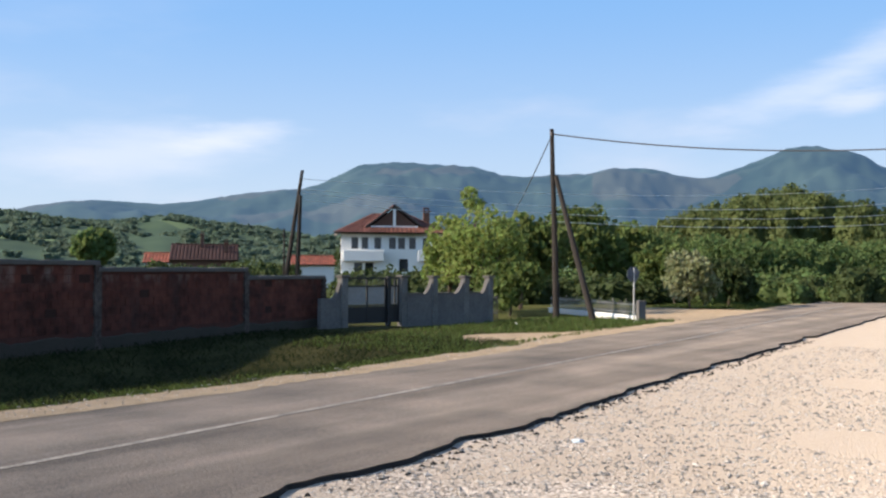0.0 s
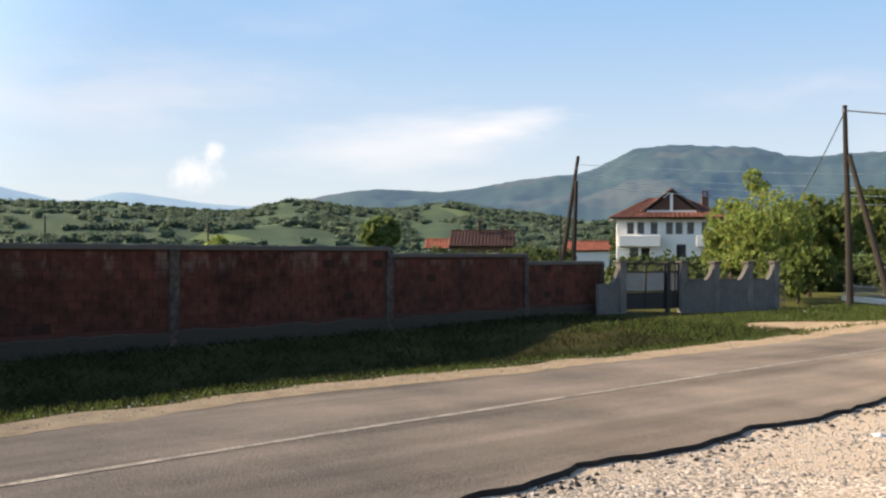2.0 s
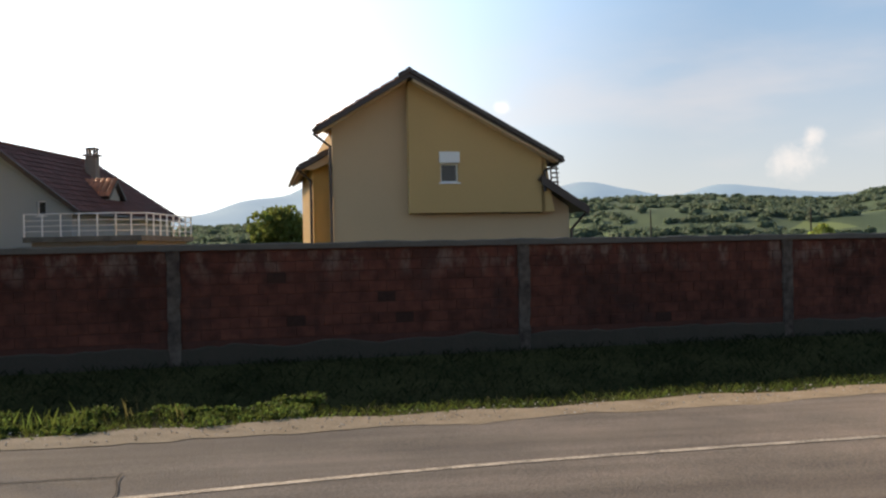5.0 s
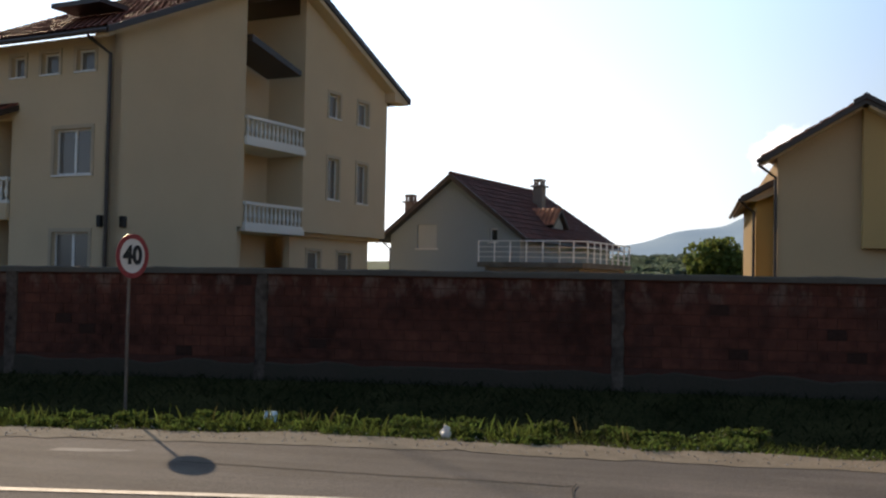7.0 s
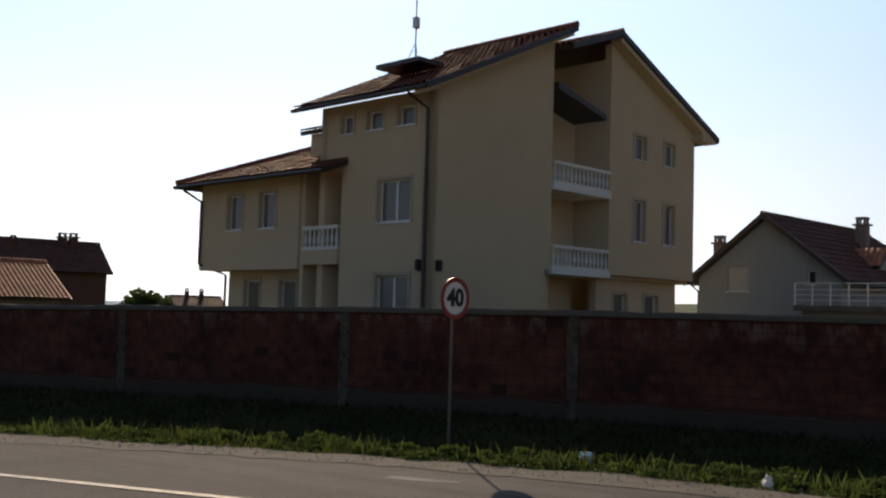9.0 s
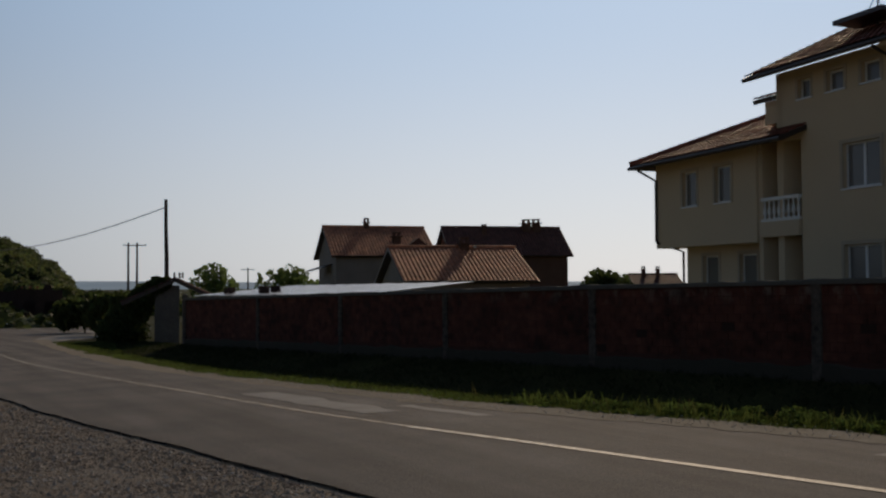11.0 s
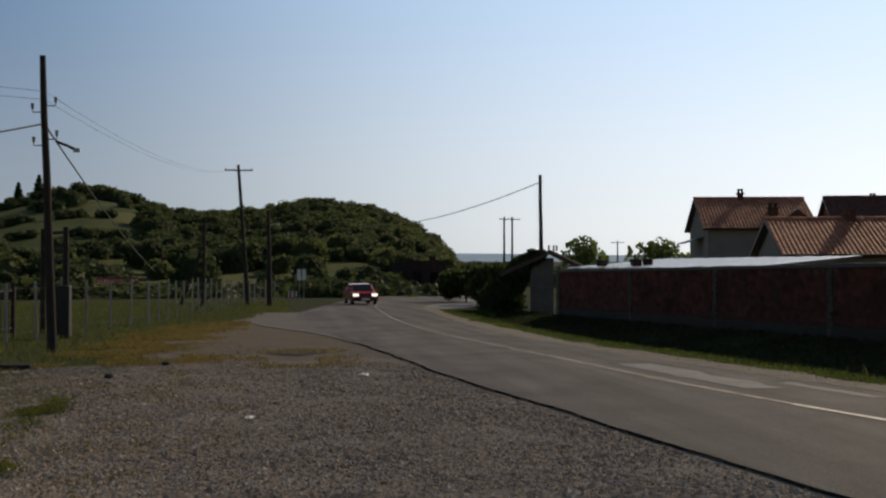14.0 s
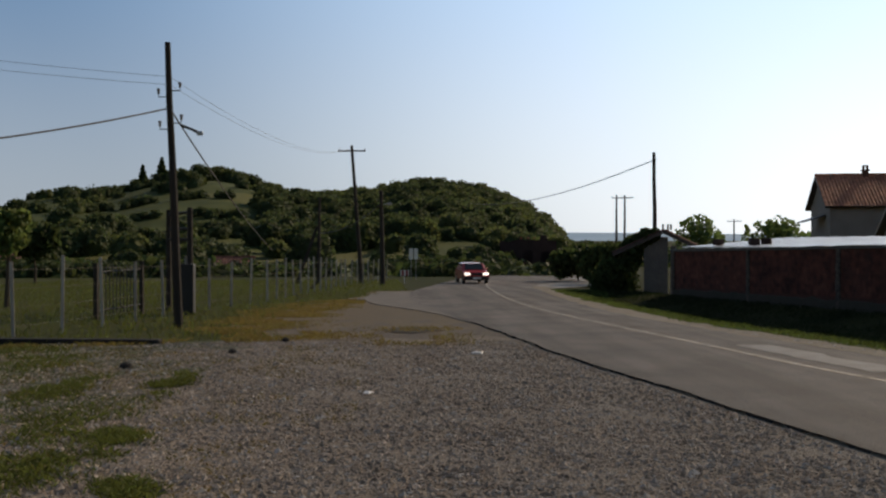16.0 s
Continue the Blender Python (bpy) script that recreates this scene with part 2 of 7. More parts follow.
M["beige"] = material("beige_render", (0.62, 0.465, 0.30), 0.9, vary=0.12, scale=0.5, fine=30, bump=0.1)
M["cream_trim"] = material("cream_trim", (0.52, 0.44, 0.33), 0.9, vary=0.1, bump=0.05)
M["dark_brick"] = material("dark_brick", (0.06, 0.038, 0.032), 0.9, vary=0.5, scale=1.0, fine=8, bump=0.1)
M["brick_far"] = material("brown_brick", (0.16, 0.085, 0.06), 0.9, vary=0.3, scale=1.0, fine=8, bump=0.1)
M["tile_orange"] = material("roof_tile_orange", (0.52, 0.2, 0.105), 0.7, vary=0.4, scale=0.9, fine=9, bump=0.2, tint=(0.32, 0.12, 0.065), island=True)
M["gate_concrete"] = material("gate_concrete", (0.195, 0.178, 0.158), 0.9, vary=0.45, scale=1.3, fine=12, bump=0.4, tint=(0.11, 0.105, 0.10))
M["mesh"] = material("gate_mesh", (0.3, 0.29, 0.27), 0.7, vary=0.3, scale=8, fine=80, bump=0.3)
M["yellow"] = material("yellow_render", (0.61, 0.43, 0.20), 0.9, vary=0.12, scale=0.5, fine=30, bump=0.1)
# Side walls facing the sun: its orange is put into their colour.
M["sunlit_yellow"] = material("sunlit_yellow_render", (0.66, 0.41, 0.14), 0.9, vary=0.1, scale=0.5, fine=30, bump=0.1)
M["cream"] = material("cream_render", (0.65, 0.53, 0.365), 0.9, vary=0.12, scale=0.5, fine=30, bump=0.1)
M["grey"] = material("grey_render", (0.36, 0.40, 0.405), 0.9, vary=0.12, scale=0.5, fine=30, bump=0.1)
M["white"] = material("white_render", (0.80, 0.79, 0.75), 0.9, vary=0.1, scale=0.5, fine=30, bump=0.1)
M["raw"] = material("raw_plaster", (0.30, 0.26, 0.23), 0.9, vary=0.3, scale=0.8, fine=20, bump=0.2)
M["tile"] = material("roof_tile", (0.27, 0.085, 0.05), 0.75, vary=0.4, scale=0.9, fine=9, bump=0.2, tint=(0.15, 0.05, 0.035), island=True)
M["tile_brown"] = material("roof_tile_brown", (0.15, 0.06, 0.045), 0.75, vary=0.4, scale=0.9, fine=9, bump=0.2, tint=(0.09, 0.04, 0.03), island=True)
M["tile_far"] = material("roof_tile_aged", (0.04, 0.018, 0.016), 0.8, vary=0.3, scale=0.5, fine=4, bump=0.1, island=True)
M["fence_wire"] = material("rusty_wire", (0.09, 0.08, 0.07), 0.8, vary=0.2, bump=0.0)
M["tile_dark"] = material("roof_tile_dark", (0.12, 0.045, 0.035), 0.75, vary=0.4, scale=0.9, fine=9, bump=0.2, island=True)
M["gutter"] = material("gutter_brown", (0.045, 0.03, 0.025), 0.45, vary=0.2, bump=0.0, spec=0.5)
M["frame_white"] = material("white_frame", (0.75, 0.75, 0.73), 0.4, vary=0.06, bump=0.0, spec=0.5)
M["wood"] = material("tarred_wood", (0.05, 0.04, 0.032), 0.9, vary=0.4, scale=4, fine=40, bump=0.4)
M["metal"] = material("galvanised", (0.42, 0.42, 0.41), 0.45, metal=0.8, vary=0.2, scale=4, bump=0.05)
M["iron"] = material("dark_iron", (0.03, 0.03, 0.03), 0.6, metal=0.2, vary=0.2, bump=0.05)
M["wire_bright"] = material("bright_wire", (0.8, 0.8, 0.78), 0.6, metal=0.0, vary=0.1, bump=0.0)
M["wire"] = material("wire", (0.10, 0.10, 0.10), 0.6, vary=0.1, bump=0.0)
M["roofing"] = material("sheet_roof", (0.80, 0.79, 0.77), 0.3, metal=0.6, vary=0.3, scale=0.6, fine=12, bump=0.1)
M["bark"] = material("bark", (0.10, 0.075, 0.05), 0.95, vary=0.4, scale=5, fine=40, bump=0.5)


def glass_material(name, tint, rough=0.05):
    m = bpy.data.materials.new(name)
    m.use_nodes = True
    b = m.node_tree.nodes["Principled BSDF"]
    b.inputs["Base Color"].default_value = (*tint, 1)
    b.inputs["Roughness"].default_value = rough
    b.inputs["Specular IOR Level"].default_value = 0.45
    return m


# Paler base colour, for the panes of the big cream house.
M["pale_glass"] = glass_material("pale_glass", (0.17, 0.16, 0.145), 0.12)
M["glass"] = glass_material("dark_glass", (0.025, 0.028, 0.03))


def leaf_material(name, a, b, hue=0.02, scale=0.7, spread=0.28, through=0.5):
    m = material(name, a, 0.7, vary=0.5, scale=scale, fine=5, bump=0.0, tint=b, island=True, hue=hue, spec=0.2, spread=spread)
    n, l = m.node_tree.nodes, m.node_tree.links
    bs = n["Principled BSDF"]
    tr = n.new("ShaderNodeBsdfTranslucent")
    col = bs.inputs["Base Color"].links[0].from_socket
    l.new(col, tr.inputs["Color"])
    mx = n.new("ShaderNodeMixShader")
    mx.inputs[0].default_value = through
    l.new(bs.outputs[0], mx.inputs[1])
    l.new(tr.outputs[0], mx.inputs[2])
    l.new(mx.outputs[0], n["Material Output"].inputs["Surface"])
    return m


M["leaf"] = leaf_material("leaf_green", (0.14, 0.18, 0.05), (0.085, 0.115, 0.033), spread=0.2)
M["leaf_light"] = leaf_material("leaf_fresh", (0.26, 0.31, 0.085), (0.15, 0.20, 0.05))
M["leaf_dark"] = leaf_material("leaf_dark", (0.062, 0.085, 0.028), (0.036, 0.054, 0.018))
# Darker copy of the verge grass, with the wall's shade in its colour.
M["blade"] = leaf_material("grass_blade_shaded", (0.022, 0.032, 0.009), (0.015, 0.023, 0.007), spread=0.1)
M["fallow"] = leaf_material("fallow_grass", (0.19, 0.135, 0.045), (0.12, 0.11, 0.03))
M["leaf_olive"] = leaf_material("leaf_olive", (0.135, 0.16, 0.052), (0.09, 0.115, 0.038), hue=0.01, scale=0.12, spread=0.12, through=0.5)
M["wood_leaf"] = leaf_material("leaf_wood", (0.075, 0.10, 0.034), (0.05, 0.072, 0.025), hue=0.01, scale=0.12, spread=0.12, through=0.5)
# Paled, bluish green: the haze of distance is put into the leaf colour.
M["leaf_haze"] = leaf_material("leaf_distant_haze", (0.118, 0.165, 0.112), (0.088, 0.13, 0.09), spread=0.12, through=0.5)
M["hill_leaf"] = leaf_material("leaf_hill", (0.078, 0.102, 0.038), (0.048, 0.068, 0.028), scale=0.06, spread=0.1, through=0.5)
M["hill_pale"] = leaf_material("leaf_hill_pale", (0.115, 0.138, 0.046), (0.07, 0.092, 0.032), scale=0.06, spread=0.1, through=0.5)
M["willow"] = leaf_material("leaf_willow", (0.13, 0.185, 0.06), (0.08, 0.12, 0.038), spread=0.2)
M["blossom"] = leaf_material("leaf_blossom", (0.38, 0.38, 0.22), (0.10, 0.13, 0.04))
M["post_pale"] = material("pale_post", (0.48, 0.43, 0.36), 0.9, vary=0.3, scale=3, fine=30, bump=0.3, piece=True)
M["sign_white"] = material("sign_white", (0.66, 0.65, 0.62), 0.4, vary=0.1, scale=6, bump=0.0, spec=0.5)
M["sign_red"] = material("sign_red", (0.27, 0.03, 0.03), 0.4, vary=0.15, scale=6, bump=0.0, spec=0.5)
M["sign_black"] = material("sign_black", (0.02, 0.02, 0.02), 0.5, vary=0.1, bump=0.0)
M["sign_back"] = material("sign_back", (0.10, 0.11, 0.13), 0.5, metal=0.3, vary=0.2, bump=0.0)
M["car_red"] = material("red_paint", (0.42, 0.02, 0.025), 0.3, vary=0.05, bump=0.0, spec=0.5, coat=0.6)
M["tyre"] = material("tyre_rubber", (0.02, 0.02, 0.02), 0.9, vary=0.1, bump=0.1)
M["headlamp"] = bpy.data.materials.new("headlamp")
M["headlamp"].use_nodes = True
M["headlamp"].node_tree.nodes["Principled BSDF"].inputs["Emission Color"].default_value = (1.0, 0.95, 0.85, 1)
M["headlamp"].node_tree.nodes["Principled BSDF"].inputs["Emission Strength"].default_value = 2.0
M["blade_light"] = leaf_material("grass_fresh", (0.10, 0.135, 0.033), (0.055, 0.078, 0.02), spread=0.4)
M["meadow_blade"] = leaf_material("meadow_blade", (0.10, 0.12, 0.028), (0.065, 0.075, 0.018))
M["weed"] = leaf_material("weed_leaf", (0.078, 0.115, 0.03), (0.04, 0.062, 0.017), spread=0.45)
M["stone"] = material("stone", (0.54, 0.50, 0.445), 0.9, vary=0.5, scale=4, fine=60, bump=0.3, tint=(0.2, 0.19, 0.17), island=True, spread=0.42)
M["stone_warm"] = material("brown_stone", (0.54, 0.44, 0.335), 0.9, vary=0.5, scale=4, fine=60, bump=0.3, tint=(0.24, 0.2, 0.16), island=True, spread=0.5)
M["bag"] = material("plastic_bag", (0.55, 0.62, 0.66), 0.3, vary=0.2, scale=12, bump=0.1, spec=0.5)
M["bag_blue"] = material("blue_bag", (0.35, 0.55, 0.66), 0.35, vary=0.2, scale=12, bump=0.1, spec=0.5)
M["straw"] = leaf_material("dry_grass", (0.13, 0.12, 0.05), (0.08, 0.085, 0.03))


# ---- geometry helpers
def gz(x):
    """Height of the road and the ground beside it: level, then falling gently to the west."""
    x = max(x, -160.0)
    u = -x - 12.0
    return -0.021 * (u + math.sqrt(u * u + 36.0)) / 2 + 0.021 * (-12.0 + math.sqrt(180.0)) / 2


def mesh_object(name, bm, mat, parent=None, smooth=False):
    me = bpy.data.meshes.new(name)
    if bm.faces and smooth:
        for f in bm.faces:
            f.smooth = True
    bm.to_mesh(me)
    bm.free()
    for m in (mat if isinstance(mat, (list, tuple)) else [mat]):
        me.materials.append(m)
    ob = new(name, me)
    if parent is not None:
        ob.parent = parent
    return ob


def part(name, bm, mat, parent, label="", smooth=False):
    ob = mesh_object(name, bm, mat, parent, smooth)
    if label:
        tagged(ob, label)
    return ob


def sheet(name, verts, faces, mat, parent=None, smooth=False):
    me = bpy.data.meshes.new(name)
    me.from_pydata(verts, [], faces)
    me.materials.append(mat)
    if smooth:
        me.polygons.foreach_set("use_smooth", [True] * len(me.polygons))
    ob = new(name, me)
    if parent is not None:
        ob.parent = parent
    return ob


def thing(name, m, label, category, group="", kind=""):
    ob = new(name)
    ob.empty_display_size = 0.3
    ob.matrix_world = m
    return tagged(ob, label, category, group, kind)


def bm_box(bm, x0, x1, y0, y1, z0, z1, bevel=0.0):
    r = bmesh.ops.create_cube(bm, size=1.0, matrix=Matrix.Translation(((x0 + x1) / 2, (y0 + y1) / 2, (z0 + z1) / 2)) @ Matrix.Diagonal((x1 - x0, y1 - y0, z1 - z0, 1)))
    if bevel:
        es = list({e for v in r["verts"] for e in v.link_edges})
        bmesh.ops.bevel(bm, geom=es, offset=bevel, segments=1, affect="EDGES")
    return bm


def box(x0, x1, y0, y1, z0, z1, bevel=0.0):
    return bm_box(bmesh.new(), x0, x1, y0, y1, z0, z1, bevel)


def bm_tube(bm, p, q, r0, r1=None, seg=8):
    p, q = Vector(p), Vector(q)
    r1 = r0 if r1 is None else r1
    d = q - p
    m = Matrix.Translation((p + q) / 2) @ d.to_track_quat("Z", "Y").to_matrix().to_4x4()
    bmesh.ops.create_cone(bm, cap_ends=True, segments=seg, radius1=r0, radius2=r1, depth=d.length, matrix=m)
    return bm


def tube(p, q, r0, r1=None, seg=8):
    return bm_tube(bmesh.new(), p, q, r0, r1, seg)


def bm_rings(bm, rings):
    """One closed skin over a row of rings of points."""
    vs = [[bm.verts.new(p) for p in ring] for ring in rings]
    k = len(vs[0])
    made = [bm.faces.new(vs[0][::-1]), bm.faces.new(vs[-1])]
    for a, b in zip(vs, vs[1:]):
        for i in range(k):
            made.append(bm.faces.new((a[i], a[(i + 1) % k], b[(i + 1) % k], b[i])))
    bmesh.ops.recalc_face_normals(bm, faces=made)
    return bm


def bm_path(bm, pts, r, seg=6):
    """A bent round bar through the points; r: one radius, or one for each point."""
    pts = [Vector(p) for p in pts]
    rad = r if isinstance(r, (list, tuple)) else [r] * len(pts)
    side = None
    rings = []
    for i, p in enumerate(pts):
        d = (pts[min(i + 1, len(pts) - 1)] - pts[max(i - 1, 0)]).normalized()
        if side is None:
            side = d.orthogonal().normalized()
        side = (side - d * side.dot(d)).normalized()
        up = d.cross(side)
        rings.append([p + (side * math.cos(math.tau * k / seg) + up * math.sin(math.tau * k / seg)) * rad[i] for k in range(seg)])
    return bm_rings(bm, rings)


def bm_prism(bm, poly, direction):
    """Extrude a planar polygon (list of 3D points) along a vector."""
    d = Vector(direction)
    a = [bm.verts.new(p) for p in poly]
    b = [bm.verts.new(Vector(p) + d) for p in poly]
    k = len(poly)
    bm.faces.new(a[::-1])
    bm.faces.new(b)
    for i in range(k):
        bm.faces.new((a[i], a[(i + 1) % k], b[(i + 1) % k], b[i]))
    bmesh.ops.recalc_face_normals(bm, faces=bm.faces)
    return bm


def prism(poly, direction):
    return bm_prism(bmesh.new(), poly, direction)


def spline(points, x):
    """Smooth height y(x) through control points (Catmull-Rom with uneven steps)."""
    n = len(points)
    i = 0
    while i < n - 2 and x > points[i + 1][0]:
        i += 1
    (x1, y1), (x2, y2) = points[i], points[i + 1]
    x0, y0 = points[max(i - 1, 0)]
    x3, y3 = points[min(i + 2, n - 1)]
    m1 = (y2 - y0) / max(x2 - x0, 1e-6)
    m2 = (y3 - y1) / max(x3 - x1, 1e-6)
    h = x2 - x1
    t = min(max((x - x1) / h, 0), 1)
    return (2 * t**3 - 3 * t**2 + 1) * y1 + (t**3 - 2 * t**2 + t) * h * m1 + (-2 * t**3 + 3 * t**2) * y2 + (t**3 - t**2) * h * m2


NEAR = [(-165, 24), (-133, 14.5), (-97, 7.7), (-74.6, 3.9), (-59.3, 1.5), (-50, 0.2), (-42, -0.1), (-35, 0.2), (-27, 0.9), (-21.4, 1.42), (-16.8, 1.8), (-12.4, 2.45), (-7.3, 3.3), (-2, 4.6), (5.5, 6.35), (10.6, 6.6), (16.7, 7.1), (22.6, 7.5), (49.4, 9.2), (106, 14.2), (400, 40)]
FAR = [(-165, 37), (-133, 28), (-97, 19), (-75.7, 13.2), (-62, 8.4), (-48.7, 6.8), (-38, 6.15), (-30, 5.95), (-24, 6.15), (-20.9, 6.6), (-17, 7.15), (-13.6, 7.75), (-8.5, 9.5), (-5.1, 10.4), (-1.2, 10.85), (3.8, 11.45), (8, 12.05), (12, 12.1), (19.3, 12.3), (26, 13.1), (35.4, 13.8), (56, 15.3), (98, 18.4), (400, 46)]
MID = [(-165, 30), (-133, 21), (-97, 12.8), (-69, 6.2), (-60, 5.0), (-46.5, 4.05), (-40, 3.75), (-33, 3.64), (-28, 3.87), (-23, 4.28), (-19.7, 4.6), (-15, 5.05), (-12.4, 5.5), (-10.2, 6.03), (-8.4, 6.45), (-5, 7.3), (-1.5, 8.1), (1.5, 8.7), (5.85, 9.14), (9.2, 9.36), (12.3, 9.55), (20, 10.0), (30, 10.6), (60, 13.2)]
WALL_DIR = math.atan(0.146)
near_y = lambda x: spline(NEAR, x)
far_y = lambda x: spline(FAR, x)
wall_y = lambda x: 18.77 + 0.146 * x


def nz(x, y, s=1.0, seed=0.0):
    return noise.noise(Vector((x * s, y * s, seed)))


def strip(name, xs, y0, y1, lift, mat, parent=None, cols=6, skirt=0.0):
    """A ribbon of ground between two curves y0(x) and y1(x)."""
    v, f = [], []
    for x in xs:
        a, b = y0(x), y1(x)
        for j in range(cols + 1):
            y = a + (b - a) * j / cols
            v.append((x, y, gz(x) + (lift(x, y) if callable(lift) else lift)))
    c = cols + 1
    for i in range(len(xs) - 1):
        for j in range(cols):
            f.append((i * c + j, (i + 1) * c + j, (i + 1) * c + j + 1, i * c + j + 1))
    if skirt:
        for col, flip in ((0, False), (cols, True)):
            base = len(v)
            for i in range(len(xs)):
                p = v[i * c + col]
                v.append((p[0], p[1], p[2] - skirt))
            for i in range(len(xs) - 1):
                q = (i * c + col, base + i, base + i + 1, (i + 1) * c + col)
                f.append(q[::-1] if flip else q)
    return sheet(name, v, f, mat, parent, smooth=False)


def steps(a, b, d):
    n = max(2, int(round((b - a) / d)) + 1)
    return [a + (b - a) * i / (n - 1) for i in range(n)]


# ---- mixed ground materials
def lot_material():
    """Crushed stone: every cell its own grey, with earth, dust and grass worn through."""
    m = material("gravel_lot", (0.50, 0.44, 0.38), 0.9, spec=0.2, vary=0.4, scale=0.6, fine=30, bump=0.0, tint=(0.31, 0.265, 0.215))
    n, l = m.node_tree.nodes, m.node_tree.links
    b = n["Principled BSDF"]
    col = b.inputs["Base Color"].links[0].from_socket
    geo = n.new("ShaderNodeNewGeometry")
    sep = n.new("ShaderNodeSeparateXYZ")
    l.new(geo.outputs["Position"], sep.inputs[0])
    cells = n.new("ShaderNodeTexVoronoi")
    cells.inputs["Scale"].default_value = 33.0
    l.new(geo.outputs["Position"], cells.inputs["Vector"])
    pick = n.new("ShaderNodeSeparateColor")
    l.new(cells.outputs["Color"], pick.inputs[0])
    tone = n.new("ShaderNodeMapRange")
    tone.inputs["To Min"].default_value, tone.inputs["To Max"].default_value = 0.32, 1.65
    l.new(pick.outputs[0], tone.inputs["Value"])
    hsv = n.new("ShaderNodeHueSaturation")
    l.new(tone.outputs["Result"], hsv.inputs["Value"])
    l.new(col, hsv.inputs["Color"])
    col = hsv.outputs["Color"]

    def layer(color, scale, lo, hi, bias, under, most=1.0):
        t = n.new("ShaderNodeTexNoise")
        t.inputs["Scale"].default_value, t.inputs["Detail"].default_value, t.inputs["Roughness"].default_value = scale, 8, 0.65
        l.new(geo.outputs["Position"], t.inputs["Vector"])
        r = n.new("ShaderNodeMapRange")
        r.inputs["From Min"].default_value, r.inputs["From Max"].default_value, r.inputs["To Max"].default_value = lo, hi, most
        src = t.outputs["Fac"]
        if bias:
            mm = n.new("ShaderNodeMapRange")
            mm.inputs["From Min"].default_value, mm.inputs["From Max"].default_value = bias[1], bias[2]
            mm.inputs["To Min"].default_value, mm.inputs["To Max"].default_value = -0.3, 0.3
            l.new(sep.outputs[bias[0]], mm.inputs["Value"])
            a = n.new("ShaderNodeMath")
            l.new(src, a.inputs[0])
            l.new(mm.outputs["Result"], a.inputs[1])
            src = a.outputs[0]
        l.new(src, r.inputs["Value"])
        x = n.new("ShaderNodeMix")
        x.data_type = "RGBA"
        l.new(r.outputs["Result"], x.inputs["Factor"])
        l.new(under, x.inputs["A"])
        x.inputs["B"].default_value = (*color, 1)
        return x.outputs["Result"]

    col = layer((0.43, 0.36, 0.285), 0.5, 0.46, 0.66, (0, 0.0, 14.0), col, 0.92)
    col = layer((0.25, 0.185, 0.12), 1.1, 0.44, 0.62, (0, 3.0, -11.0), col, 0.75)
    col = layer((0.14, 0.105, 0.072), 0.8, 0.50, 0.72, (0, -12.0, -24.0), col, 0.85)
    col = layer((0.23, 0.16, 0.075), 1.3, 0.62, 0.70, (0, -6.0, -30.0), col, 0.6)
    col = layer((0.17, 0.13, 0.08), 0.9, 0.50, 0.64, (1, 0.0, -6.5), col, 0.75)
    col = layer((0.07, 0.085, 0.028), 0.5, 0.56, 0.66, (1, -0.8, -7.0), col, 0.85)
    l.new(col, b.inputs["Base Color"])
    bp = n.new("ShaderNodeBump")
    bp.invert = True
    bp.inputs["Strength"].default_value, bp.inputs["Distance"].default_value = 0.6, 0.03
    l.new(cells.outputs["Distance"], bp.inputs["Height"])
    l.new(bp.outputs["Normal"], b.inputs["Normal"])
    return m


M["lot"] = lot_material()


# ---- ground, road and verges
def ground_z(x, y):
    r = math.hypot(x, y)
    z = gz(x) - 0.08
    if r > 60:
        z -= min((r - 60) * 0.012, 3.0) * (1.0 if y > -40 and x > -60 else 0.1)
    return z


def ditch(x, y):
    """Depth of the shallow ditch between the verge and the boundary wall."""
    a = far_y(x) + 1.25 + 0.25 * nz(x, 2, 0.9)
    w = wall_y(x)
    if not a < y < w + 1 or not -52 < x < 20.5:
        return 0.0
    ends = min(1.0, max(0.0, (20.5 - x) / 4)) * min(1.0, max(0.0, (x + 50) / 8))
    return -0.5 * ends * min(1.0, (y - a) / 0.9) * min(1.0, max(0.12, (w - y) / 3.0))


def build_ground():
    v, f = [], []
    rings = [0.0] + [1.0 * 1.13**k for k in range(69)]
    seg = 120
    for r in rings:
        for k in range(seg):
            a = 2 * math.pi * k / seg
            x, y = r * math.cos(a), r * math.sin(a)
            dip = 0.9 if -56 < x < 27 and far_y(x) - 1.5 < y < wall_y(x) + 3 else 0.0
            v.append((x, y, ground_z(x, y) - dip))
    for i in range(len(rings) - 1):
        for k in range(seg):
            f.append((i * seg + k, (i + 1) * seg + k, (i + 1) * seg + (k + 1) % seg, i * seg + (k + 1) % seg))
    ob = sheet("ground", v, f, M["pasture"], smooth=True)
    return tagged(ob, "green meadow and bare earth round the road", "ground", kind="structure")


build_ground()
xs_road = steps(-165, -60, 3) + steps(-58, 60, 0.2)[1:] + steps(62, 400, 6)


def ragged(x):
    bite = max(0.0, nz(x, 7, 0.45)) * 0.35
    if x < -3:
        return near_y(x) + 0.06 * nz(x, 0, 0.7) + 0.03 * nz(x, 3, 2.2) + 0.015 * nz(x, 5, 6.0)
    return near_y(x) + 0.10 * nz(x, 0, 0.7) + 0.10 * nz(x, 3, 2.2) + 0.06 * nz(x, 5, 6.0) + (bite if x > 4 else bite * 0.3)


def crown(x, y):
    return 0.03 * math.sin(max(0.0, min(1.0, (y - near_y(x)) / 5.3)) * math.pi)


road = strip("road", xs_road, ragged, far_y, crown, M["asphalt"], cols=8)
tagged(road, "worn grey asphalt country road with a crumbling edge", "road", kind="structure")
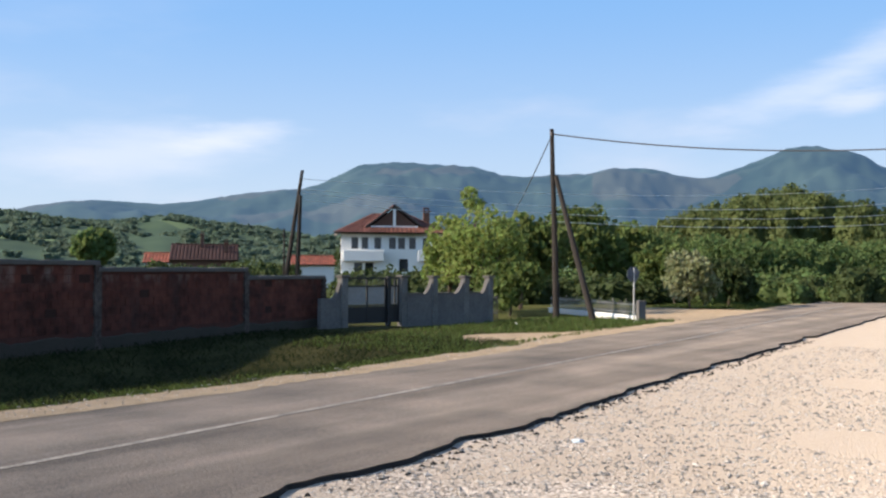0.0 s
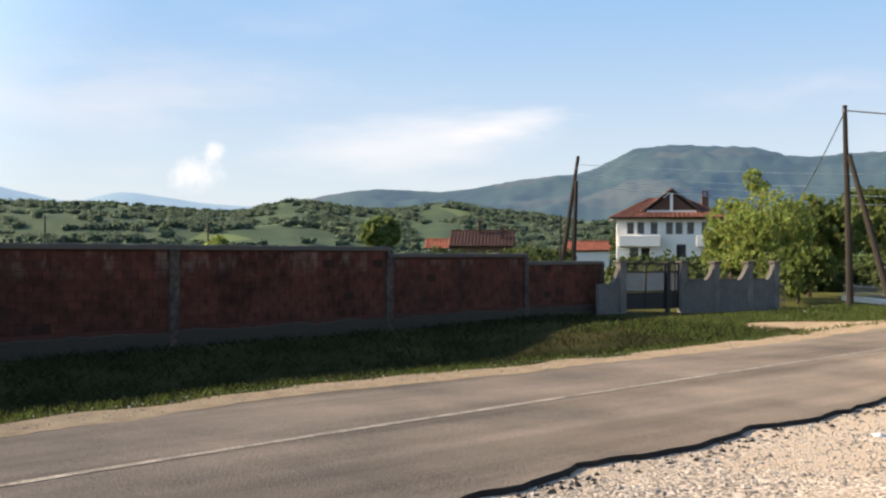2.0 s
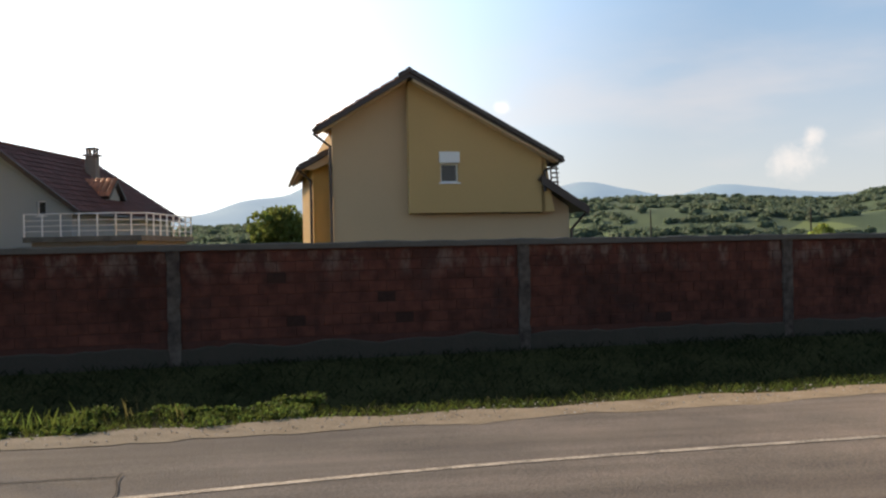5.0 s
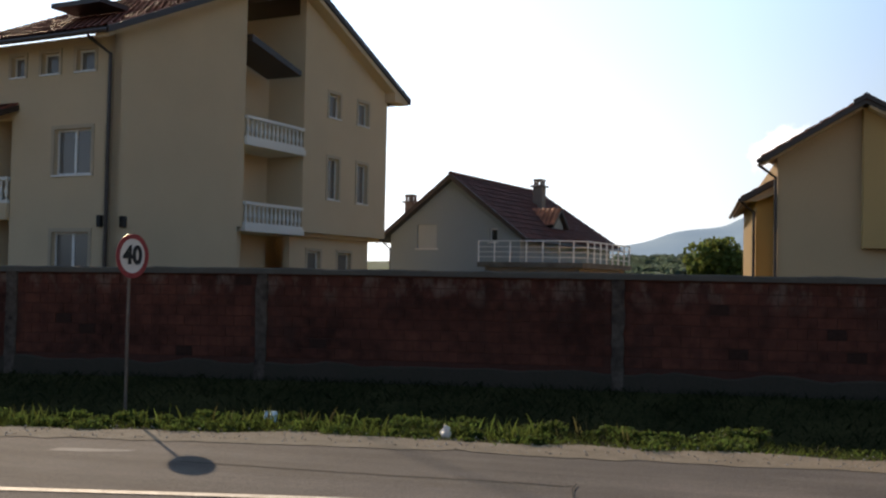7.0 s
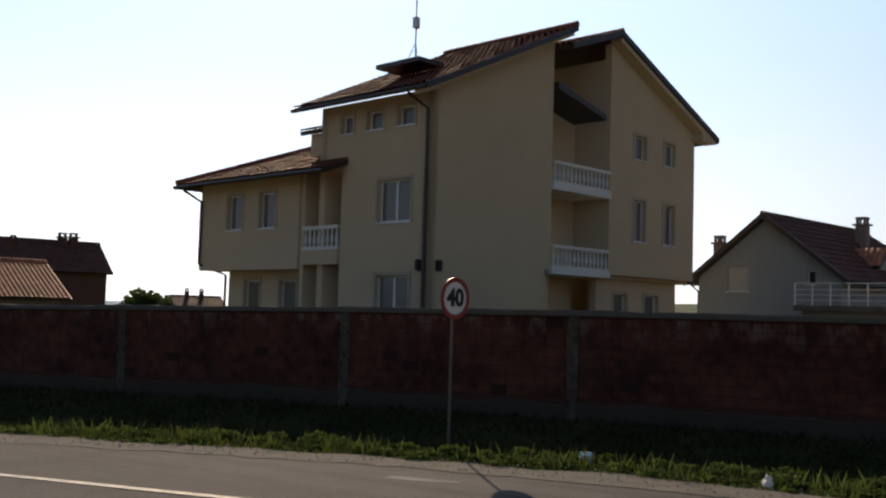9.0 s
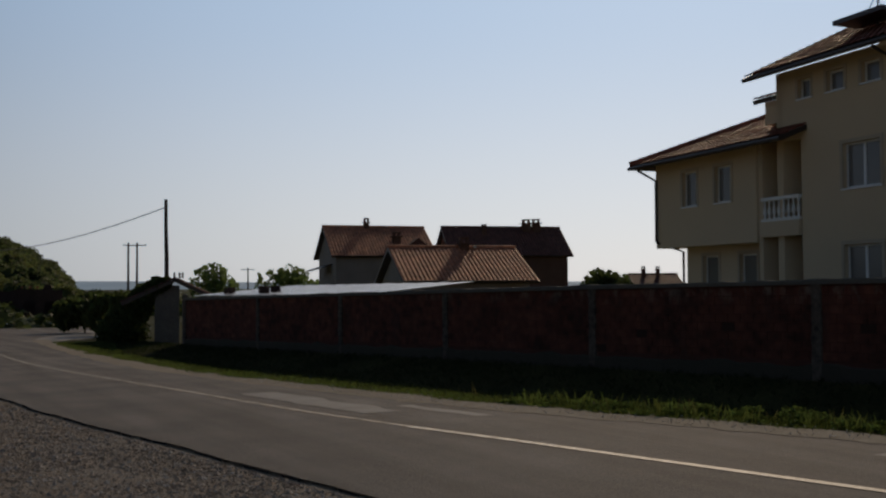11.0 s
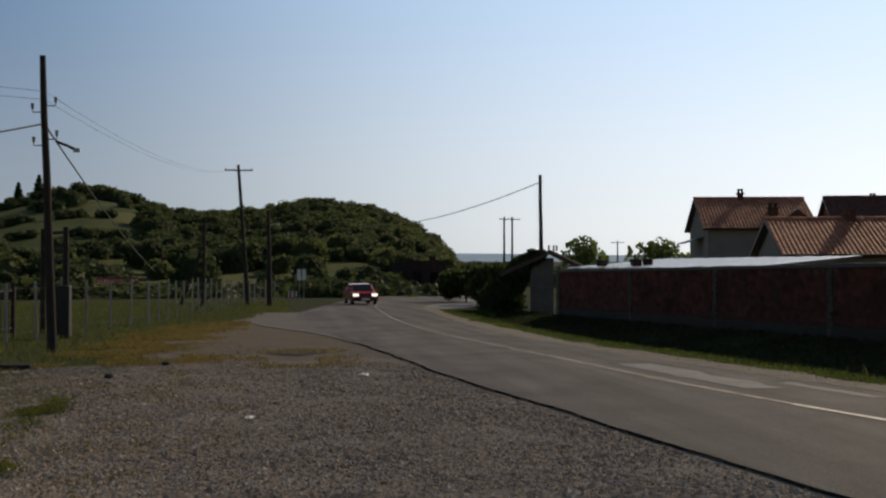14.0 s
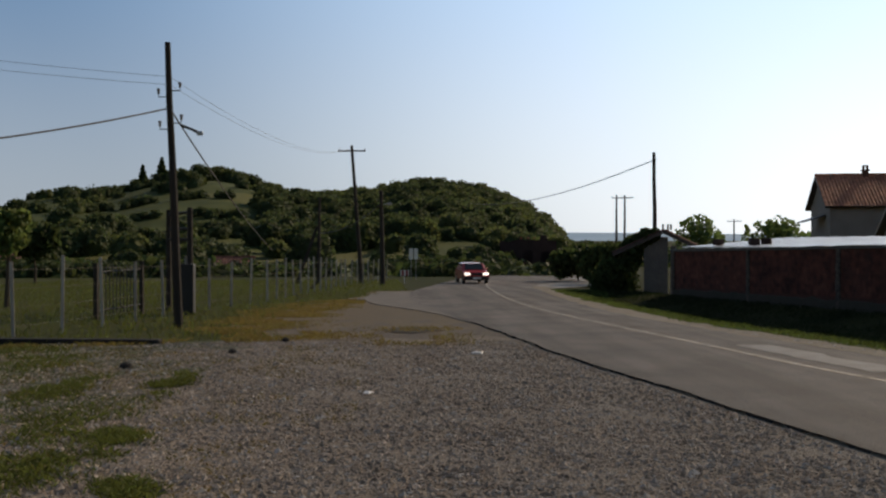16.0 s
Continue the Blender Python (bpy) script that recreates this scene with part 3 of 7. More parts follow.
# Crumbled edge face; the shade on it is put into the near-black colour.
edge = strip("road_edge", steps(-27, 60, 0.2), lambda x: ragged(x) - (0.04 + 0.06 * abs(nz(x, 9, 3))) * (0.2 if x < -4 else 0.6), ragged, lambda x, y: -0.004 if y > ragged(x) - 0.01 else -0.12, M["asphalt_edge"], cols=1)
tagged(edge, "broken edge of the asphalt above the gravel, coloured dark for its shade", "road edge", kind="structure")


def lot_z(x):
    return -0.056 + 0.02 * min(1.0, max(0.0, (-x - 2.0) / 5.0))


def lot_south(x):
    return -34.0 if x > -14 else spline([(-52, -1.8), (-44, -2.4), (-33, -4.6), (-24, -5.2), (-20, -6.0), (-14, -34.0)], x) + 0.5 * nz(x, 0, 0.4)


lot = strip("gravel_lot", steps(-52, -14.2, 0.4) + steps(-14, 60, 0.5), lot_south, lambda x: near_y(x) + 0.35, lambda x, y: lot_z(x) + 0.014 * nz(x, y, 1.1), M["lot"], cols=44)
tagged(lot, "pale gravel lay-by with worn earth and grass patches", "gravel", kind="structure")
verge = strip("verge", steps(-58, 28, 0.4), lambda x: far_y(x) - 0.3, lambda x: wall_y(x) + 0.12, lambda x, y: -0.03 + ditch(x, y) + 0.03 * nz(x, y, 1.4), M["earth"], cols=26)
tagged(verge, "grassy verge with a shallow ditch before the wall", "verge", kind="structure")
shoulder = strip("shoulder", steps(-58, 60, 0.2), lambda x: far_y(x) - 0.2 + 0.22 * nz(x, 1, 0.8) + 0.14 * nz(x, 1, 3) + 0.08 * nz(x, 4, 8), lambda x: far_y(x) + 0.62 + 0.35 * nz(x, 2, 0.9), 0.007, M["dirt"], cols=3)
tagged(shoulder, "strip of dry dirt along the asphalt", "dirt shoulder", kind="structure")
drive_top = lambda x: spline([(22.0, 13.3), (23.2, 14.7), (24.5, 16.0), (26.0, 16.3), (27.4, 15.6), (28.6, 14.8), (33.7, 14.5)], x)
drive = strip("driveway", steps(22.1, 33.5, 0.2), lambda x: far_y(x) + 0.3, lambda x: drive_top(x) + 0.15 * nz(x, 4, 1.0), -0.02, M["dirt"], cols=10)
tagged(drive, "bare dirt driveway up to the iron gate", "driveway", kind="structure")
lane = strip("side_lane", steps(37.5, 50, 0.5), lambda x: far_y(x) + 0.3, lambda x: far_y(x) + 2.2 + 0.35 * (x - 37.5), -0.03, M["dirt"], cols=6)
tagged(lane, "dusty side lane joining the road", "lane", kind="structure")
yard = strip("forecourt", steps(-100, -54, 1.5), lambda x: far_y(x) - 0.1, lambda x: spline([(-100, 22), (-80, 17), (-62, 12.2), (-54, 7.6)], x), -0.02, M["patch"], cols=6)
tagged(yard, "grey paved forecourt joining the road", "forecourt", kind="structure")

# centre line, patches and cracks in the asphalt
mid_y = lambda x: spline(MID, x)


def ribbon(name, x0, x1, yf, w, lift, mat, label, category, d=0.25):
    ob = strip(name, steps(x0, x1, d), lambda x: yf(x) - w / 2, lambda x: yf(x) + w / 2, lambda x, y: crown(x, y) + lift, mat, cols=1)
    return tagged(ob, label, category, kind="structure")


ribbon("centre_line", -75, 58, mid_y, 0.11, 0.006, M["worn_line"], "worn pale centre line on the asphalt", "road marking")
ribbon("centre_line", -12.0, -3.4, lambda x: mid_y(x) - 0.03, 0.13, 0.009, M["paint"], "fresher white dash of the centre line", "road marking")
for px0, px1, off, w in ((-18.2, -13.8, 0.95, 0.8), (-14.6, -12.6, 1.75, 0.35), (-7.25, -6.4, 2.2, 0.22)):
    pt = strip("road_patch", steps(px0, px1, 0.15), lambda x: mid_y(x) + off - w / 2 + 0.12 * nz(x, 2, 1.5), lambda x: mid_y(x) + off + w / 2 * (0.8 + 0.5 * nz(x, 8, 1.2)), lambda x, y: crown(x, y) + 0.005, M["patch"], cols=3)
    tagged(pt, "pale repair patch in the asphalt", "road patch", kind="structure")
crack_y = lambda x: spline([(-9, 8.6), (-5.3, 8.8), (-3.8, 8.85), (-1.4, 9.02)], x) + 0.05 * nz(x, 11, 2.0)
ribbon("crack", -5.6, -1.6, crack_y, 0.028, 0.005, M["asphalt_edge"], "long dark crack along the asphalt", "crack", 0.1)
cv = [(-1.45 - 0.015 * k + 0.05 * nz(k * 0.3, 2, 1.0) + s * 0.009, 7.6 + k * 0.145, gz(-1.4) + 0.036) for k in range(11) for s in (-1, 1)]
cr = sheet("crack", cv, [(2 * k, 2 * k + 1, 2 * k + 3, 2 * k + 2) for k in range(10)], M["asphalt_edge"])
tagged(cr, "short dark crack across the asphalt", "crack", kind="structure")
apron = strip("apron", steps(-50, -25.5, 0.3), lambda x: near_y(x) - spline([(-50, 1.6), (-42, 2.0), (-36.5, 1.65), (-31.3, 0.5), (-25.5, 0.0)], x) + 0.1 * nz(x, 14, 0.7), lambda x: near_y(x) + 0.3, lambda x, y: 0.0 if y > near_y(x) else -0.014, M["asphalt_old"], cols=4, skirt=0.03)
tar = strip("old_asphalt", steps(-24.3, -22.1, 0.1), lambda x: -0.65 - (0.7 + 0.3 * nz(x, 3, 2.3)) * math.sin((x + 24.3) / 2.2 * math.pi), lambda x: -0.6 + (0.55 + 0.4 * nz(x, 6, 2.1)) * math.sin((x + 24.3) / 2.2 * math.pi), -0.018, M["asphalt_edge"], cols=4)
tagged(tar, "dark leftover of old asphalt in the gravel", "asphalt", kind="structure")
tagged(apron, "old asphalt apron at the mouth of the lay-by", "apron", kind="structure")


# ---- the long boundary wall of clay blocks between concrete posts
WALL_ROT = math.degrees(WALL_DIR)
COS_W = math.cos(WALL_DIR)
POSTS = [-45.4, -38.6, -32.6, -26.75, -20.7, -14.35, -9.15, -2.4, 4.12, 9.95, 16.35, 22.2, 26.4]


def wall_top(x):
    return 1.66 if x > 22.0 else 1.90 if x > 16.2 else 2.06


block_mesh = hole_mesh = None


def block_data():
    bm = box(0, 0.334, 0, 0.05, 0, 0.187)
    bmesh.ops.bevel(bm, geom=[e for e in bm.edges if e.calc_length() > 0.1], offset=0.006, segments=1, affect="EDGES")
    me = bpy.data.meshes.new("brick")
    bm.to_mesh(me)
    bm.free()
    me.materials.append(M["block"])
    return me


def build_wall_panel(x0, x1, singles):
    global block_mesh, hole_mesh
    if block_mesh is None:
        block_mesh = block_data()
        hole_mesh = block_mesh.copy()
        hole_mesh.materials[0] = M["shaded_hole_block"]
    length = (x1 - x0) / COS_W
    slope = math.degrees(math.atan2(gz(x1) - gz(x0), length))
    h = wall_top((x0 + x1) / 2)
    core = mesh_object("wall_panel", box(0.1, length - 0.1, 0.02, 0.2, -0.3, h - 0.1), M["mortar"])
    core.matrix_world = pose(x0, wall_y(x0), gz(x0), 0, -slope, WALL_ROT)
    tagged(core, "boundary wall panel of bare red clay blocks", "wall", kind="structure")
    # footing beam with an uneven lower edge
    rings = []
    for i in range(29):
        a = 0.1 + (length - 0.2) * i / 28
        y, z = -0.03 - 0.02 * random.random(), 0.24 + 0.10 * nz(x0 + a, 0, 1.1) + 0.04 * nz(x0 + a, 3, 4.0)
        rings.append([(a, y - 0.02, -0.4), (a, y, z - 0.02), (a, y + 0.03, z), (a, 0.18, z), (a, 0.18, -0.4)])
    part("footing", bm_rings(bmesh.new(), rings), M["footing"], core, "rough grey concrete footing")
    rings = []
    for i in range(37):
        a = -0.02 + (length + 0.04) * i / 36
        t, y = 0.022 * nz(x0 + a, 5, 1.7) + 0.012 * nz(x0 + a, 8, 6.0), -0.07 - 0.012 * random.random()
        rings.append([(a, y, h - 0.1 + 0.012 * nz(x0 + a, 2, 5.0)), (a, y, h - 0.01 + t), (a, y + 0.03, h + 0.012 + t), (a, 0.25, h + 0.012 + t), (a, 0.27, h - 0.1)])
    part("coping", bm_rings(bmesh.new(), rings), M["coping"], core, "rough grey concrete coping")
    per, rows = int((length - 0.24) / 0.34), int((h - 0.1 - 0.34) / 0.199)
    joined = bmesh.new()
    for r in range(rows):
        for c in range(per + 1):
            x = 0.12 + c * 0.34 - (0.17 if r % 2 else 0)
            if x < -0.06 or x + 0.334 > length + 0.06:
                continue
            hole = random.random() < 0.02
            m = Matrix.Translation((x, 0.006 + (0.006 if hole else random.uniform(-0.004, 0.005)), 0.345 + r * 0.199))
            if singles:
                ob = new("brick", hole_mesh if hole else block_mesh)
                ob.parent = core
                ob.matrix_local = m
            else:
                bm_box(joined, m.translation.x, m.translation.x + 0.334, m.translation.y, m.translation.y + 0.04, m.translation.z, m.translation.z + 0.187)
    if singles:
        joined.free()
    else:
        tagged(part("bricks", joined, M["block_far"], core), kind="stuff")
    return core


def build_wall_post(x):
    h = max(wall_top(x - 0.2), wall_top(x + 0.2))
    rings = []
    for i in range(15):
        z = -0.4 + (h + 0.3) * i / 14
        a, b, y = 0.115 + 0.035 * nz(x, i, 0.9), 0.115 + 0.035 * nz(x, i, 0.7, 4.0), -0.04 - 0.012 * random.random()
        rings.append([(-a, y + 0.012, z), (-a + 0.012, y, z), (b - 0.012, y, z), (b, y + 0.012, z), (b, 0.22, z), (-a, 0.22, z)])
    ob = mesh_object("wall_post", bm_rings(bmesh.new(), rings), M["post"])
    ob.matrix_world = pose(x, wall_y(x), gz(x), 0, 0, WALL_ROT)
    tagged(ob, "rough cast concrete post in the boundary wall", "wall post", kind="structure")


for a, b in zip(POSTS, POSTS[1:]):
    build_wall_panel(a, b, a > -21)
for a in POSTS:
    build_wall_post(a)


# ---- house building kit, in a house's own frame: x along the front, y into depth, z up
def pierced(x0, x1, z0, z1, holes, th=0.3, xf=None):
    """A wall slab with openings right through it."""
    bm = bmesh.new()
    us = sorted({x0, x1, *[h[0] for h in holes], *[h[1] for h in holes]})
    zs = sorted({z0, z1, *[h[2] for h in holes], *[h[3] for h in holes]})
    def solid(i, j):
        if not (0 <= i < len(us) - 1 and 0 <= j < len(zs) - 1):
            return False
        cu, cz = (us[i] + us[i + 1]) / 2, (zs[j] + zs[j + 1]) / 2
        return not any(h[0] < cu < h[1] and h[2] < cz < h[3] for h in holes)
    cache = {}
    def vert(u, y, z):
        k = (round(u, 4), y, round(z, 4))
        if k not in cache:
            cache[k] = bm.verts.new((u, y, z))
        return cache[k]
    for i in range(len(us) - 1):
        for j in range(len(zs) - 1):
            if not solid(i, j):
                continue
            a, b, c, d = us[i], us[i + 1], zs[j], zs[j + 1]
            bm.faces.new([vert(a, 0, c), vert(b, 0, c), vert(b, 0, d), vert(a, 0, d)])
            bm.faces.new([vert(a, th, d), vert(b, th, d), vert(b, th, c), vert(a, th, c)])
            for di, dj, q in ((-1, 0, (a, d, a, c)), (1, 0, (b, c, b, d)), (0, -1, (a, c, b, c)), (0, 1, (b, d, a, d))):
                if not solid(i + di, j + dj):
                    p0, p1 = (q[0], q[1]), (q[2], q[3])
                    bm.faces.new([vert(p0[0], 0, p0[1]), vert(p0[0], th, p0[1]), vert(p1[0], th, p1[1]), vert(p1[0], 0, p1[1])])
    bmesh.ops.recalc_face_normals(bm, faces=bm.faces)
    if xf is not None:
        bm.transform(xf)
    return bm


def add_window(parent, u0, u1, z0, z1, xf=None, leaves=2, inset=0.14, frame_mat="frame_white", sill=True, surround=None, pane="glass"):
    """Frame, mullion, panes and sill in an opening."""
    xf = xf or Matrix()
    fw = 0.06
    bm = bmesh.new()
    for a, b, c, d in ((u0, u0 + fw, z0, z1), (u1 - fw, u1, z0, z1), (u0 + fw, u1 - fw, z0, z0 + fw), (u0 + fw, u1 - fw, z1 - fw, z1)):
        bm_box(bm, a, b, inset, inset + 0.07, c, d)
    for k in range(1, leaves):
        c = u0 + (u1 - u0) * k / leaves
        bm_box(bm, c - 0.045, c + 0.045, inset - 0.005, inset + 0.07, z0 + fw, z1 - fw)
    bm.transform(xf)
    w = part("window", bm, M[frame_mat], parent)
    for k in range(leaves):
        a, b = u0 + (u1 - u0) * k / leaves, u0 + (u1 - u0) * (k + 1) / leaves
        pb = box(a + 0.05, b - 0.05, inset + 0.03, inset + 0.045, z0 + fw, z1 - fw)
        pb.transform(xf)
        part("pane", pb, M[pane], w)
    if sill:
        sb = box(u0 - 0.08, u1 + 0.08, -0.05, inset, z0 - 0.05, z0)
        sb.transform(xf)
        part("sill", sb, M["frame_white"], w)
    if surround:
        bm = bmesh.new()
        t = 0.12
        for a, b, c, d in ((u0 - t, u0, z0 - 0.05, z1 + t), (u1, u1 + t, z0 - 0.05, z1 + t), (u0, u1, z1, z1 + t)):
            bm_box(bm, a, b, -0.03, 0.02, c, d)
        bm.transform(xf)
        part("surround", bm, M[surround], w)
    return w


def tiled_slope(parent, e0, e1, r0, r1, mat, slab_mat=None, tw=0.26, tl=0.36, name="roof", fascia=True):
    """A sloping roof face from the eave e0-e1 up to the ridge r0-r1, with courses of curved tiles on a slab."""
    e0, e1, r0, r1 = (Vector(p) for p in (e0, e1, r0, r1))
    nrm = (e1 - e0).cross(r0 - e0)
    if nrm.length < 1e-6:
        nrm = (e1 - e0).cross(r1 - e0)
    nrm.normalize()
    if nrm.z < 0:
        nrm = -nrm
    down = nrm * -0.16
    bm = bmesh.new()
    ring = [e0, e1] + ([r1, r0] if (r1 - r0).length > 0.02 else [r0])
    bm_prism(bm, ring, down)
    roof = part(name, bm, slab_mat or M["gutter"], parent)
    rows = max(2, int(((r0 + r1) / 2 - (e0 + e1) / 2).length / tl))
    v, f = [], []
    for i in range(rows):
        t0, t1 = i / rows, min(1.0, (i + 1.12) / rows)
        a0, a1 = e0.lerp(r0, t0), e1.lerp(r1, t0)
        b0, b1 = e0.lerp(r0, t1), e1.lerp(r1, t1)
        cols = max(1, int((a1 - a0).length / tw))
        for c in range(cols):
            q = []
            for s, hgt in ((0.02, 0.0), (0.3, 0.055), (0.7, 0.055), (0.98, 0.0)):
                u = (c + s) / cols
                q.append((a0.lerp(a1, u) + nrm * (hgt + 0.035 + 0.008 * random.random()), b0.lerp(b1, u) + nrm * (hgt + 0.004)))
            base = len(v)
            for lo, hi in q:
                v.extend([tuple(lo), tuple(hi)])
            for k in range(3):
                f.append((base + 2 * k, base + 2 * k + 2, base + 2 * k + 3, base + 2 * k + 1))
    tagged(sheet("tiles", v, f, mat, roof), kind="stuff")
    return roof


def ridge_cap(parent, a, b, mat):
    a, b = Vector(a), Vector(b)
    bm = bmesh.new()
    n = max(2, int((b - a).length / 0.4))
    for i in range(n):
        bm_tube(bm, a.lerp(b, i / n), a.lerp(b, (i + 1.05) / n), 0.13, 0.11, 6)
    tagged(part("ridge", bm, mat, parent), kind="stuff")


def gutter(parent, a, b, drop=None):
    """Half-round gutter along an eave, and a downpipe with its two bends."""
    g = part("gutter", tube(a, b, 0.075, seg=8), M["gutter"], parent)
    if drop:
        top, knee, foot = drop
        bm = bmesh.new()
        bm_path(bm, [top, knee, foot], 0.055, 8)
        for p in (top, knee):
            bmesh.ops.create_icosphere(bm, subdivisions=1, radius=0.06, matrix=Matrix.Translation(p))
        part("downpipe", bm, M["gutter"], parent)
    return g


def chimney(parent, x, y, z0, z1, w=0.5, mat="brick_far"):
    bm = box(x - w / 2, x + w / 2, y - w / 2, y + w / 2, z0, z1, 0.02)
    c = part("chimney", bm, M[mat], parent)
    bm = box(x - w * 0.72, x + w * 0.72, y - w * 0.72, y + w * 0.72, z1, z1 + 0.1, 0.02)
    for dx in (-1, 1):
        for dy in (-1, 1):
            bm_box(bm, x + dx * w * 0.34 - 0.06, x + dx * w * 0.34 + 0.06, y + dy * w * 0.34 - 0.06, y + dy * w * 0.34 + 0.06, z1 + 0.1, z1 + 0.38)
    bm_box(bm, x - w * 0.5, x + w * 0.5, y - w * 0.5, y + w * 0.5, z1 + 0.38, z1 + 0.5, 0.02)
    part("cap", bm, M[mat], c)


def disc(r, th, y, seg=40, inner=0.0):
    bm = bmesh.new()
    if inner:
        n = seg
        vs = []
        for yy in (y, y + th):
            for rr in (inner, r):
                vs.append([bm.verts.new((rr * math.cos(math.tau * k / n), yy, rr * math.sin(math.tau * k / n))) for k in range(n)])
        for k in range(n):
            j = (k + 1) % n
            bm.faces.new((vs[0][k], vs[0][j], vs[1][j], vs[1][k]))
            bm.faces.new((vs[2][k], vs[3][k], vs[3][j], vs[2][j]))
            bm.faces.new((vs[1][k], vs[1][j], vs[3][j], vs[3][k]))
            bm.faces.new((vs[0][j], vs[0][k], vs[2][k], vs[2][j]))
        bmesh.ops.recalc_face_normals(bm, faces=bm.faces)
    else:
        bmesh.ops.create_cone(bm, cap_ends=True, segments=seg, radius1=r, radius2=r, depth=th, matrix=Matrix.Translation((0, y + th / 2, 0)) @ Matrix.Rotation(radians(90), 4, "X"))
    return bm


baluster_mesh = None


def baluster_data():
    prof = [(0.05, 0.0), (0.05, 0.05), (0.03, 0.09), (0.065, 0.22), (0.055, 0.32), (0.028, 0.48), (0.045, 0.58), (0.05, 0.62)]
    bm = bmesh.new()
    ringsv = []
    for r, z in prof:
        ringsv.append([bm.verts.new((r * math.cos(k * math.pi / 4), r * math.sin(k * math.pi / 4), z)) for k in range(8)])
    for a, b in zip(ringsv, ringsv[1:]):
        for k in range(8):
            bm.faces.new((a[k], a[(k + 1) % 8], b[(k + 1) % 8], b[k]))
    me = bpy.data.meshes.new("baluster")
    bm.to_mesh(me)
    bm.free()
    me.materials.append(M["white"])
    return me


def balustrade(parent, u0, u1, y, z, xf):
    """Cast balusters between a plinth and a handrail."""
    global baluster_mesh
    if baluster_mesh is None:
        baluster_mesh = baluster_data()
    bm = box(u0, u1, y - 0.09, y + 0.09, z, z + 0.1)
    bm_box(bm, u0, u1, y - 0.1, y + 0.1, z + 0.72, z + 0.84, 0.015)
    bm.transform(xf)
    rail = part("balustrade", bm, M["white"], parent)
    n = max(3, int((u1 - u0) / 0.24))
    for k in range(n):
        ob = new("baluster", baluster_mesh)
        ob.parent = rail
        ob.matrix_local = xf @ Matrix.Translation((u0 + (u1 - u0) * (k + 0.5) / n, y, z + 0.1))
    return rail

TURN_L = Matrix.Rotation(radians(-90), 4, "Z")   # carries a front wall onto a house's left side


def polar(az, d, z=0.0):
    """A place d metres off in the compass direction az, as seen by the viewer turning there."""
    ex = spline([(-20, 0.8), (20, 0.78), (45, 0.6), (65, 0.3), (90, 0.0), (125, -0.1), (150, 0.12), (170, 0.3), (210, 0.4)], az)
    ey = spline([(-20, 0.6), (20, 0.55), (45, 0.5), (65, 0.33), (90, 0.0), (115, -0.4), (130, -0.8), (150, -1.15), (170, -1.3), (210, -1.34)], az)
    return Vector((ex + d * math.cos(radians(az)), ey + d * math.sin(radians(az)), z))


def slab_poly(points, y, th):
    return prism([(u, y, z) for u, z in points], (0, th, 0))


# ---- the big cream house with balconies
def pale_window(*place, **more):
    return add_window(*place, pane="pale_glass", **more)


